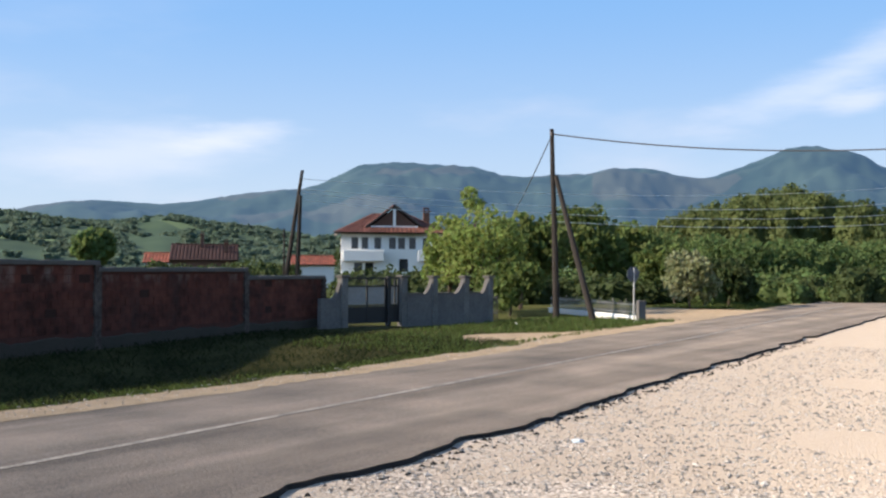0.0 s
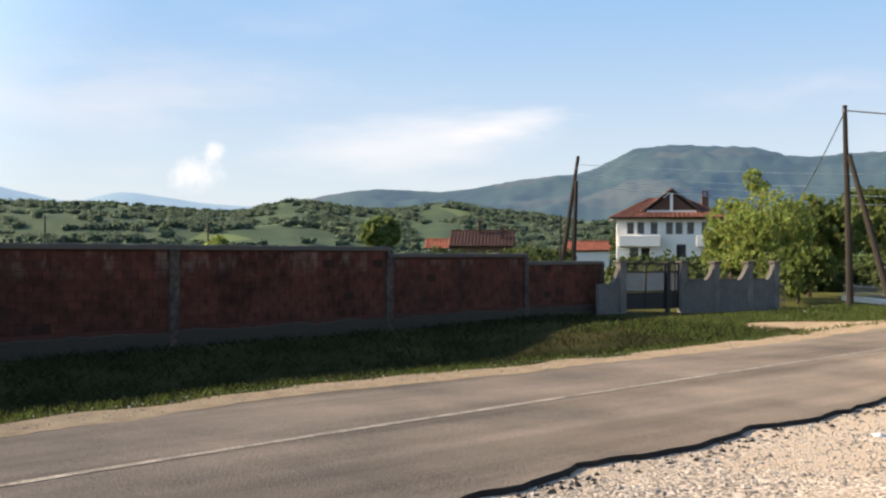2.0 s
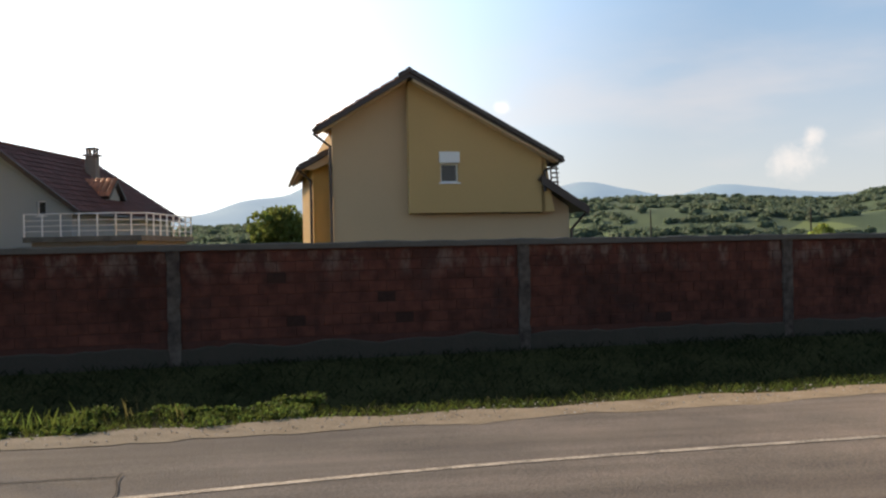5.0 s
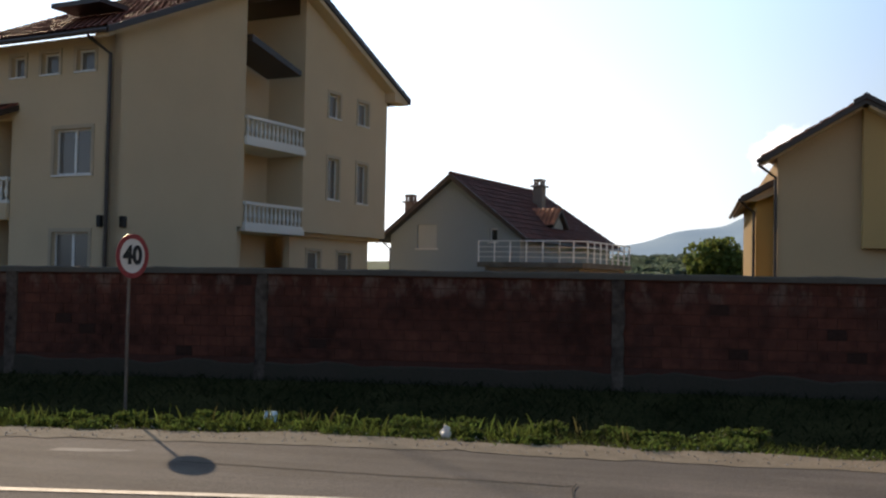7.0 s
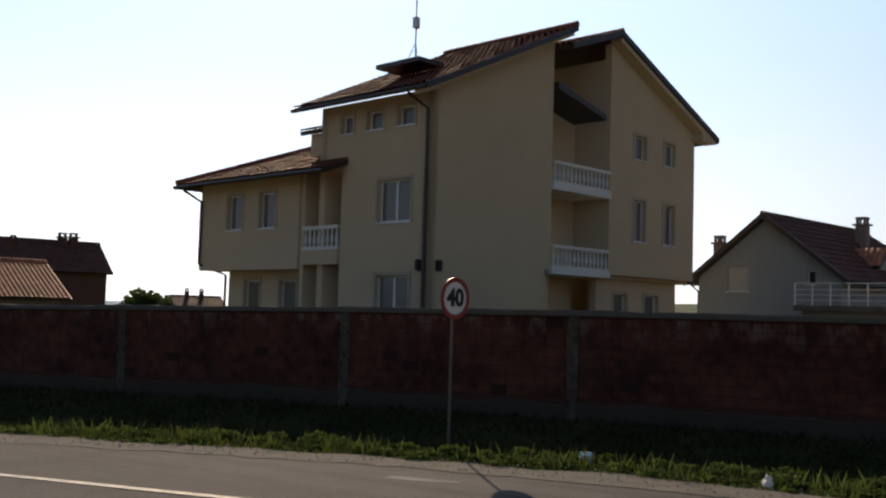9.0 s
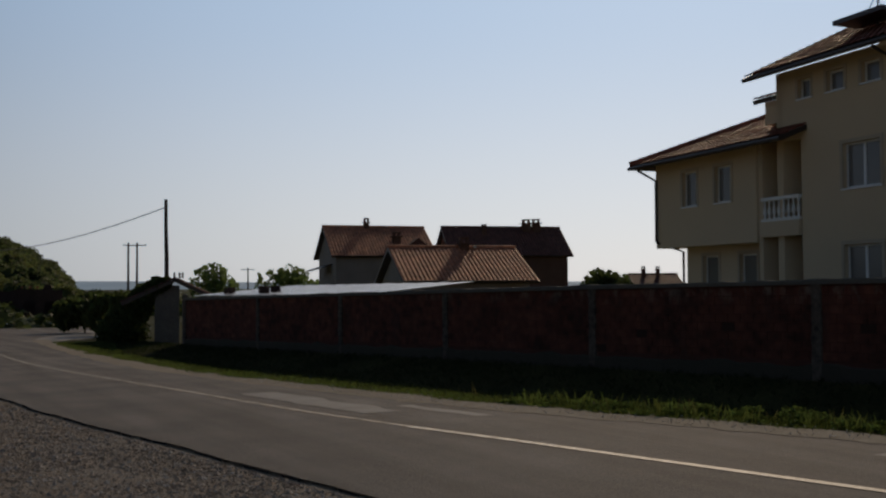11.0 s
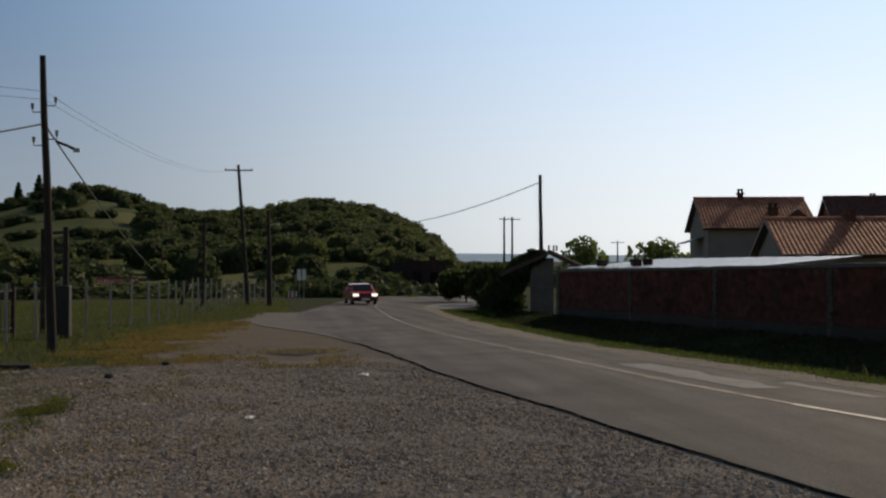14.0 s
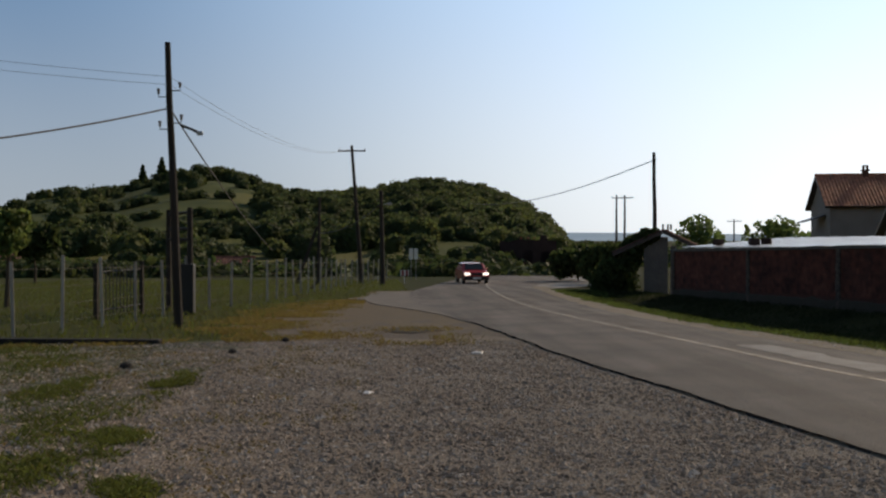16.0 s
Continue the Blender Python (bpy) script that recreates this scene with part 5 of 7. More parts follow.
def white_house():
    p = polar(39.75, 110)
    t = thing("house", pose(p.x, p.y, 0, 0, 0, -50), "tall white three-storey house with a red hipped roof", "house")
    holes = []
    for u in (1.1, 2.2, 3.6, 5.2, 6.2, 7.4, 8.9, 10.0):
        holes.append((u, u + 0.72, 4.1, 5.35))
    holes += [(1.4, 2.3, 0.9, 2.6), (2.6, 3.5, 0.9, 2.6), (6.3, 7.3, 1.6, 3.0)]
    part("wall", pierced(0, 11, -6, 5.9, holes, 0.3), M["white"], t)
    for h in holes:
        add_window(t, *h, leaves=1, sill=False, frame_mat="gutter")
    for u0, u1 in ((0.2, 4.6), (8.3, 11.0)):
        part("balcony", box(u0, u1, -0.9, 0.0, 2.75, 3.95, 0.05), M["white"], t)
    part("wall", box(0, 0.3, 0.3, 9, -6, 5.9), M["white"], t)
    part("wall", box(10.7, 11, 0.3, 9, -6, 5.9), M["white"], t)
    part("wall", box(0.3, 10.7, 8.7, 9, -6, 5.9), M["white"], t)
    tl = M["tile_brown"]
    e, r = 5.85, 8.2
    tiled_slope(t, (-0.8, -1.0, e), (11.8, -1.0, e), (3.6, 4.5, r), (7.4, 4.5, r), tl, tw=0.5, tl=0.6)
    tiled_slope(t, (11.8, -1.0, e), (11.8, 10, e), (7.4, 4.5, r), (7.4, 4.6, r), tl, tw=0.5, tl=0.6)
    tiled_slope(t, (-0.8, 10, e), (-0.8, -1.0, e), (3.6, 4.6, r), (3.6, 4.5, r), tl, tw=0.5, tl=0.6)
    # Brown infill paints the dark inside of the open gable.
    part("dormer", prism([(3.3, 0.6, 6.6), (8.3, 0.6, 6.6), (5.8, 0.6, 8.6)], (0, 0.2, 0)), M["brick_far"], t)
    part("dormer_post", box(5.65, 5.95, 0.35, 0.6, 6.5, 8.5), M["white"], t)
    part("dormer_sill", box(3.2, 8.4, 0.3, 0.9, 6.45, 6.65), M["white"], t)
    tiled_slope(t, (2.4, 0.2, 6.4), (2.4, 5.0, 6.4), (5.8, 0.2, 9.0), (5.8, 5.0, 9.0), tl, tw=0.5, tl=0.6)
    tiled_slope(t, (9.2, 5.0, 6.4), (9.2, 0.2, 6.4), (5.8, 5.0, 9.0), (5.8, 0.2, 9.0), tl, tw=0.5, tl=0.6)
    chimney(t, 9.6, 4.0, 6.5, 8.4, 0.7)
    return t


white_house()
far1 = gabled_house(polar(49.0, 150), -45, 8.8, 9, 3.2, 5.4, M["brick_far"], M["tile_far"], "low brick house with a dark red roof", base=-4, tw=0.5, tl=0.6, chimneys=[(4, 3.6, 6.9, 0.5), (7.5, 2.0, 5.6, 0.5)])
far2 = gabled_house(polar(50.4, 165), -45, 3.2, 6, 2.9, 4.3, M["white"], M["tile"], "small white house with a red roof", base=-4, tw=0.5, tl=0.6)
far3 = gabled_house(polar(42.4, 165), -45, 6.5, 8, 2.6, 4.0, M["white"], M["tile"], "long white building with a red roof", base=-4, tw=0.5, tl=0.6)


# ---- shed behind the wall with a pale sheet roof
def shed():
    x0, x1 = -45.6, -31.8
    n = Vector((-math.sin(WALL_DIR), math.cos(WALL_DIR), 0))
    t = thing("shed", pose(0, 0, 0), "long low shed with a pale sheet-metal roof behind the wall", "shed")
    def at(x, off, z):
        return Vector((x, wall_y(x), 0)) + n * off + Vector((0, 0, z))
    f0, f1 = 1.62, 1.74
    k = 22
    for i in range(k):
        xa, xb = x0 + (x1 - x0) * i / k, x0 + (x1 - x0) * (i + 1) / k + 0.05
        za, zb = f0 + (f1 - f0) * i / k - 0.14, f0 + (f1 - f0) * (i + 1) / k - 0.14
        lift = 0.02 if i % 2 else 0.0
        part("roof_sheet", prism([at(xa, 0.5, za + lift), at(xb, 0.5, zb + lift), at(xb, 5.5, zb + 0.42 + lift), at(xa, 5.5, za + 0.42 + lift)], (0, 0, -0.04)), M["roofing"], t)
    bm = bmesh.new()
    bm_prism(bm, [at(x0 + 0.2, 0.7, -1.2), at(x1 - 0.2, 0.7, -0.8), at(x1 - 0.2, 0.7, f1 - 0.2), at(x0 + 0.2, 0.7, f0 - 0.2)], n * 4.6)
    part("wall", bm, M["raw"], t)
    for i, (x, off) in enumerate(((-44.0, 1.6), (-42.9, 0.9), (-41.6, 1.9), (-40.2, 1.7), (-39.9, 1.0))):
        p = at(x, off, f0 + (f1 - f0) * (x - x0) / (x1 - x0) - 0.02 + off * 0.05)
        b = mesh_object("concrete_block", box(-0.2, 0.2, -0.12, 0.12, -0.1, 0.16, 0.015), M["dark_brick"])
        b.matrix_world = pose(p.x, p.y, p.z, 0, 0, 20 * i)
        tagged(b, "dark concrete block weighing down the shed roof", "block", "blocks on the shed roof")


shed()


def gate_pier():
    p = polar(164.6, 52.5)
    t = thing("gate_pier", pose(p.x, p.y, gz(p.x), 0, 0, 75), "overgrown plastered gate pier with a small tiled roof", "gate pier")
    part("pier", box(-0.6, 0.6, 0, 1.0, -0.3, 2.75, 0.03), M["gate_concrete"], t)
    part("pier", box(0.75, 1.0, 0, 0.8, -0.3, 2.3, 0.03), M["concrete"], t)
    tiled_slope(t, (3.2, -0.4, 1.75), (3.2, 2.6, 1.75), (0.4, -0.4, 3.1), (0.4, 2.6, 3.1), M["tile_dark"], tw=0.3, tl=0.4)
    tiled_slope(t, (-2.2, 2.6, 1.9), (-2.2, -0.4, 1.9), (0.4, 2.6, 3.1), (0.4, -0.4, 3.1), M["tile_dark"], tw=0.3, tl=0.4)
    for x in (0.3, 0.55, 0.7):
        part("finial", box(x, x + 0.1, 0, 0.12, 3.1, 3.4, 0.02), M["raw"], t)


gate_pier()


# ---- concrete gate wall with swept tops and an iron gate
def gate_wall():
    a, b = Vector((25.9, 21.6, 0)), Vector((32.9, 19.85, 0))
    ang = math.degrees(math.atan2(b.y - a.y, b.x - a.x))
    length = (b - a).length
    t = thing("gate_wall", pose(a.x, a.y, 0, 0, 0, ang), "grey concrete yard wall with swept tops between posts", "yard wall")
    def swept(u0, u1, low, high, left, right):
        n = 10
        pts = [(u0, -0.3), (u1, -0.3)]
        top = []
        for k in range(n + 1):
            s = k / n
            z = low
            if right:
                z = max(z, low + (high - low) * max(0.0, (s - 0.62) / 0.38) ** 2.2)
            if left:
                z = max(z, low + (high - low) * max(0.0, (0.38 - s) / 0.38) ** 2.2)
            top.append((u0 + (u1 - u0) * s, z))
        return slab_poly(pts + top[::-1], 0, 0.18)
    part("panel", swept(-0.66, 0.12, 0.95, 1.45, False, True), M["gate_concrete"], t)
    for p in (0.14, 2.66):
        part("post", box(p, p + 0.26, -0.05, 0.22, -0.3, 1.62, 0.02), M["concrete"], t)
        part("cap", box(p - 0.05, p + 0.31, -0.1, 0.27, 1.62, 1.7, 0.02), M["coping"], t)
    for u0, u1 in ((2.95, 4.08), (4.32, 5.6), (5.85, 6.82)):
        part("panel", swept(u0, u1, 1.02, 1.5, False, True), M["gate_concrete"], t)
        part("coping", slab_poly([(u0, 1.02), (u0 + (u1 - u0) * 0.6, 1.02), (u0 + (u1 - u0) * 0.6, 1.08), (u0, 1.08)], -0.04, 0.26), M["coping"], t)
        part("post", box(u1, u1 + 0.24, -0.04, 0.22, -0.3, 1.6, 0.02), M["concrete"], t)
        part("cap", box(u1 - 0.05, u1 + 0.29, -0.09, 0.27, 1.6, 1.68, 0.02), M["coping"], t)
    def leaf_gate(u0, u1, name, label, rot):
        g = thing(name, pose(a.x, a.y, 0, 0, 0, ang) @ Matrix.Translation((u0, 0.08, 0)), label, "gate")
        w = u1 - u0
        fr = bmesh.new()
        for x in (0.0, w / 2, w - 0.05):
            bm_box(fr, x, x + 0.05, 0, 0.05, 0.1, 1.62)
        for z in (0.1, 0.6, 0.66, 1.3, 1.57):
            bm_box(fr, 0, w, 0, 0.05, z, z + 0.05)
        part("gate_frame", fr, M["iron"], g)
        part("panel", box(0.03, w - 0.03, 0.02, 0.03, 0.12, 0.62), M["iron"], g, "dark sheet-iron lower panel")
        n = int(w / 0.11)
        for k in range(n):
            part("bar", tube((0.06 + (w - 0.1) * k / n, 0.025, 1.32), (0.06 + (w - 0.1) * k / n, 0.025, 1.72), 0.012, seg=5), M["iron"], g)
        for x in (0.05, w / 2 + 0.02):
            part("mesh_infill", box(x, x + w / 2 - 0.08, 0.02, 0.026, 0.72, 1.3), M["mesh"], g)
        return g
    part("gate_post", box(2.08, 2.22, 0.0, 0.14, -0.3, 1.66, 0.01), M["iron"], t, "dark iron gate post")
    leaf_gate(0.42, 2.07, "iron_gate", "dark iron driveway gate with a sheet-metal lower half", 0)
    leaf_gate(2.24, 2.64, "iron_gate", "narrow dark iron side gate", 0)


gate_wall()


# ---- hills and mountains
def hill_material(name, a, b, c, scale, haze_glow=None, rough=0.95):
    m = bpy.data.materials.new(name)
    m.use_nodes = True
    n, l = m.node_tree.nodes, m.node_tree.links
    bs = n["Principled BSDF"]
    bs.inputs["Roughness"].default_value = rough
    bs.inputs["Specular IOR Level"].default_value = 0.1
    geo = n.new("ShaderNodeNewGeometry")
    t1, t2 = n.new("ShaderNodeTexNoise"), n.new("ShaderNodeTexVoronoi")
    t1.inputs["Scale"].default_value, t1.inputs["Detail"].default_value = scale * 2.2, 8
    t2.inputs["Scale"].default_value = scale
    l.new(geo.outputs["Position"], t1.inputs["Vector"])
    l.new(geo.outputs["Position"], t2.inputs["Vector"])
    r1 = n.new("ShaderNodeMapRange")
    r1.inputs["From Min"].default_value, r1.inputs["From Max"].default_value = 0.38, 0.62
    l.new(t1.outputs["Fac"], r1.inputs["Value"])
    x = n.new("ShaderNodeMix")
    x.data_type = "RGBA"
    x.inputs["A"].default_value, x.inputs["B"].default_value = (*a, 1), (*b, 1)
    l.new(r1.outputs["Result"], x.inputs["Factor"])
    sep = n.new("ShaderNodeSeparateColor")
    l.new(t2.outputs["Color"], sep.inputs[0])
    r2 = n.new("ShaderNodeMapRange")
    r2.inputs["From Min"].default_value, r2.inputs["From Max"].default_value = 0.74, 0.78
    l.new(sep.outputs[0], r2.inputs["Value"])
    y = n.new("ShaderNodeMix")
    y.data_type = "RGBA"
    l.new(r2.outputs["Result"], y.inputs["Factor"])
    l.new(x.outputs["Result"], y.inputs["A"])
    y.inputs["B"].default_value = (*c, 1)
    l.new(y.outputs["Result"], bs.inputs["Base Color"])
    # Emission imitates the blue haze of distance.
    if haze_glow:
        bs.inputs["Emission Color"].default_value = (*haze_glow[:3], 1)
        bs.inputs["Emission Strength"].default_value = haze_glow[3]
    return m


# Mountains and fields carry painted haze: bluish tones and a blue emission.
M["mountain"] = hill_material("mountain_haze_backdrop", (0.014, 0.026, 0.02), (0.028, 0.044, 0.032), (0.04, 0.045, 0.035), 0.003, (0.20, 0.37, 0.62, 0.15))
M["mountain_far"] = hill_material("far_mountain_haze_backdrop", (0.06, 0.09, 0.10), (0.08, 0.11, 0.11), (0.09, 0.11, 0.11), 0.002, (0.30, 0.47, 0.70, 0.40))
M["fields"] = hill_material("hill_fields_haze", (0.036, 0.06, 0.03), (0.052, 0.08, 0.038), (0.10, 0.14, 0.055), 0.016, (0.26, 0.40, 0.52, 0.03))
M["meadow_hill"] = hill_material("hill_meadow", (0.035, 0.05, 0.015), (0.055, 0.07, 0.02), (0.075, 0.08, 0.026), 0.05)


def ridge(name, profile, d0, d1, z0, mat, label, rough=0.06, n_az=160, n_d=26, wave=60.0, kind="structure"):
    """A hill side rising from d0 to a skyline at d1; profile: direction and elevation angle of the skyline."""
    v, f = [], []
    a0, a1 = profile[0][0], profile[-1][0]
    for i in range(n_az + 1):
        az = a0 + (a1 - a0) * i / n_az
        top = EYE + d1 * math.tan(radians(spline(profile, az)))
        for j in range(n_d + 1):
            s = j / n_d
            d = d0 + (d1 - d0) * s
            p = polar(az, d)
            q = s * s * (3 - 2 * s) if s < 1 else 1
            h = z0 + (top - z0) * (0.35 * s + 0.65 * q)
            bump = noise.fractal(Vector((p.x / wave, p.y / wave, 1.3)), 0.9, 2.1, 5) * rough * (top - z0)
            h += bump * math.sin(math.pi * min(1.0, s)) * 1.6
            h += noise.fractal(Vector((p.x / wave * 6, p.y / wave * 6, 4.0)), 1.0, 2.0, 4) * rough * 0.14 * (top - z0) * s
            v.append((p.x, p.y, h))
        p = polar(az, d1 * 1.12)
        v.append((p.x, p.y, z0))
    c = n_d + 2
    for i in range(n_az):
        for j in range(n_d + 1):
            f.append((i * c + j, i * c + j + 1, (i + 1) * c + j + 1, (i + 1) * c + j))
    ob = sheet(name, v, f, mat, smooth=True)
    tagged(ob, label, "hill", kind=kind)

    def height(az, s):
        top = EYE + d1 * math.tan(radians(spline(profile, az)))
        q = s * s * (3 - 2 * s)
        d = d0 + (d1 - d0) * s
        p = polar(az, d)
        bump = noise.fractal(Vector((p.x / wave, p.y / wave, 1.3)), 0.9, 2.1, 5) * rough * (top - z0)
        return Vector((p.x, p.y, z0 + (top - z0) * (0.35 * s + 0.65 * q) + bump * math.sin(math.pi * s) * 1.6))
    return height


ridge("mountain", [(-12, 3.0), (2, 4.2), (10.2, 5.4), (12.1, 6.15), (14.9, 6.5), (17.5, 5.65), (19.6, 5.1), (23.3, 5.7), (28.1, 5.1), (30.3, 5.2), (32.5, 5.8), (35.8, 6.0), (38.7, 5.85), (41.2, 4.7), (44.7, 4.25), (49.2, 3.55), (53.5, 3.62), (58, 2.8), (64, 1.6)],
      1900, 3200, -20, M["mountain"], "forested mountain range with blue haze put into its colour", 0.12, 420, 44, 300)
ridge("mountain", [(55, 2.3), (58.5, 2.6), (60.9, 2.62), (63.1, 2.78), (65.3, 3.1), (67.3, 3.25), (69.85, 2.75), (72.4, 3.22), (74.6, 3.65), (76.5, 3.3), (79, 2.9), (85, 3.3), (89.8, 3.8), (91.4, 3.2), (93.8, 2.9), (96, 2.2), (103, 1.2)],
      2600, 3900, -20, M["mountain_far"], "far mountains behind the hills, haze put into their colour", 0.06, 160, 20, 500)
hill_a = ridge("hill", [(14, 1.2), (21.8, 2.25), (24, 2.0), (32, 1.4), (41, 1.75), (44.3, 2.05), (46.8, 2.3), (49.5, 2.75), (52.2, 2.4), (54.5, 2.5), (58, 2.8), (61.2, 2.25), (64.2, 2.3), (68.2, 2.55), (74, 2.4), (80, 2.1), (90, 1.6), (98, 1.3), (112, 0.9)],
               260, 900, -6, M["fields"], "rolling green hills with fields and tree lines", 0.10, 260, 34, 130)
hill_b = ridge("hill", [(205, 1.2), (200.3, 1.6), (198.9, 2.0), (194.7, 2.3), (192.6, 2.8), (189.6, 3.15), (187.7, 2.9), (185.6, 2.2), (181.1, 2.1), (177.9, 2.75), (174.1, 2.3), (171.2, 0.9), (169.8, -0.5), (168.5, -0.9)][::-1],
               120, 300, -2.6, M["meadow_hill"], "wooded grassy hill beyond the fenced meadow", 0.07, 160, 30, 60)


# ---- foliage
def leaf_cloud(points, sizes, squash=1.0):
    """Vertices and faces of many small leaf clumps, each two crossed bent quads."""
    v, f = [], []
    for (x, y, z), s in zip(points, sizes):
        a, b = random.uniform(0, math.tau), random.uniform(-0.9, 0.9)
        u = Vector((math.cos(a), math.sin(a), 0)) * s
        w = Vector((-math.sin(a) * math.sin(b), math.cos(a) * math.sin(b), math.cos(b))) * s * squash
        k = len(v)
        c = Vector((x, y, z))
        bend = u.cross(w).normalized() * s * 0.3
        v.extend([tuple(c - u * 0.5 - w * 0.35), tuple(c + u * 0.1 - w * 0.6 + bend * 0.5), tuple(c + u * 0.55 + w * 0.1), tuple(c + u * 0.15 + w * 0.6 - bend * 0.5), tuple(c - u * 0.45 + w * 0.35 + bend)])
        f.append((k, k + 1, k + 2, k + 3, k + 4))
    return v, f


def lobes_points(lobes, count, shell=0.55, rim=1.08, wave=0.22):
    """Points in the outer shells of several rough ellipsoids (centre, radii)."""
    pts = []
    vol = [r[0] * r[1] + r[0] * r[2] for c, r in lobes]
    tot = sum(vol)
    for (c, r), q in zip(lobes, vol):
        for _ in range(int(count * q / tot)):
            d = Vector((random.gauss(0, 1), random.gauss(0, 1), random.gauss(0, 1))).normalized()
            k = shell + (rim - shell) * random.random() ** 0.6
            k *= 1 + wave * noise.noise(Vector((d.x * 2.2 + c[0], d.y * 2.2 + c[1], d.z * 2.2 + c[2])))
            pts.append((c[0] + d.x * r[0] * k, c[1] + d.y * r[1] * k, c[2] + d.z * r[2] * k))
    return pts


def tree(x, y, h, r, mat, label, leaves=1800, size=0.3, base=None, trunk=0.3, name="tree", category="tree", lobes=7, shrub=False, seed=1, puff=1.0):
    """Tapered trunk, limbs and an uneven crown of leaf clumps."""
    random.seed(seed * 77 + int(x * 13) + int(y * 7))
    z = ground_z(x, y) if base is None else base
    t = thing(name, pose(x, y, z), label, category)
    bm = bmesh.new()
    ht = h * (0.16 if shrub else trunk)
    tr = max(0.04, h * 0.022)
    top = Vector((random.uniform(-0.2, 0.2), random.uniform(-0.2, 0.2), h * 0.72))
    mid = Vector((random.uniform(-0.12, 0.12), random.uniform(-0.12, 0.12), ht))
    bm_tube(bm, (0, 0, -0.2), mid, tr * 1.25, tr, 7)
    bm_tube(bm, mid, top, tr, tr * 0.3, 6)
    part("trunk", bm, M["bark"], t)
    ls = []
    for k in range(lobes):
        a = math.tau * k / lobes + random.uniform(-0.4, 0.4)
        zz = ht + (h - ht) * random.uniform(0.25, 0.8)
        rr = r * random.uniform(0.35, 0.68)
        c = (math.cos(a) * rr, math.sin(a) * rr, zz)
        rad = r * random.uniform(0.38, 0.58) * puff
        ls.append((c, (rad, rad, min(rad * 1.05, (h - ht) * 0.33))))
        lim = bmesh.new()
        bm_tube(lim, mid.lerp(top, random.uniform(0.0, 0.7)), Vector(c), tr * 0.45, tr * 0.12, 5)
        part("limb", lim, M["bark"], t)
    ls.append(((0, 0, h - r * 0.42), (r * 0.5, r * 0.5, r * 0.45)))
    pts = lobes_points(ls, leaves)
    v, f = leaf_cloud(pts, [size * random.uniform(0.6, 1.35) for _ in pts])
    tagged(sheet("crown", v, f, mat, t), kind="stuff")
    return t


def crowns(name, clumps, mat, label, leaf, cover=1.5, lobes=3, category="woods", ragged_by=0.3, loose=0.9, seed=1):
    """A mass of tree crowns: each a lumpy core under overlapping leaf clumps that lie along its skin."""
    random.seed(seed)
    rng = np.random.default_rng(seed)
    bm = bmesh.new()
    bmesh.ops.create_icosphere(bm, subdivisions=2, radius=1.0)
    bm.verts.ensure_lookup_table()
    core_v = [v.co.copy() for v in bm.verts]
    core_f = [[v.index for v in f.verts] for f in bm.faces]
    bm.free()
    balls = []
    for c, r in clumps:
        balls.append((c, r))
        for _ in range(lobes):
            q = random.uniform(0.42, 0.62)
            a = random.uniform(0, math.tau)
            balls.append(((c[0] + 0.6 * r[0] * math.cos(a), c[1] + 0.6 * r[1] * math.sin(a), c[2] + random.uniform(-0.1, 0.6) * r[2]), (r[0] * q, r[1] * q, r[2] * q)))
    verts, faces, total = [], [], 0
    shape = np.array([(-0.5, -0.35), (0.1, -0.6), (0.55, 0.1), (0.15, 0.6), (-0.45, 0.35)])
    bend = np.array([0.0, 0.12, 0.0, -0.12, 0.25])
    for c, r in balls:
        off = Vector((c[0], c[1], c[2])) * 0.37
        lump = lambda d: 1 + ragged_by * noise.noise(Vector(d) * 1.9 + off) + 0.5 * ragged_by * noise.noise(Vector(d) * 4.5 + off)
        verts.append(np.array([[c[i] + d[i] * r[i] * 0.86 * lump(d) for i in range(3)] for d in core_v]))
        faces += [[k + total for k in f] for f in core_f]
        total += len(core_v)
        area = 2.4 * math.pi * (r[0] * r[1] + r[0] * r[2] + r[1] * r[2]) / 3 * 1.4
        n = max(12, int(cover * area / (leaf * leaf)))
        d = rng.normal(size=(n, 3))
        d /= np.linalg.norm(d, axis=1)[:, None]
        d[:, 2] = np.where(d[:, 2] < -0.5, -d[:, 2], d[:, 2])
        k = np.array([lump(q) for q in d]) * rng.uniform(0.84, 1.1, n)
        p = np.array(c) + d * np.array(r) * k[:, None]
        nrm = d / np.array(r) * max(r) + rng.normal(scale=loose, size=(n, 3))
        nrm /= np.linalg.norm(nrm, axis=1)[:, None]
        u = np.cross(nrm, rng.normal(size=(n, 3)))
        u /= np.linalg.norm(u, axis=1)[:, None]
        w = np.cross(nrm, u)
        s = (leaf * rng.uniform(0.6, 1.4, n))[:, None, None]
        q = p[:, None, :] + s * (u[:, None, :] * shape[None, :, :1] + w[:, None, :] * shape[None, :, 1:] + nrm[:, None, :] * bend[None, :, None])
        verts.append(q.reshape(-1, 3))
        faces += (np.arange(n * 5).reshape(n, 5) + total).tolist()
        total += n * 5
    return tagged(sheet(name, np.concatenate(verts).tolist(), faces, mat), label, category, kind="stuff")


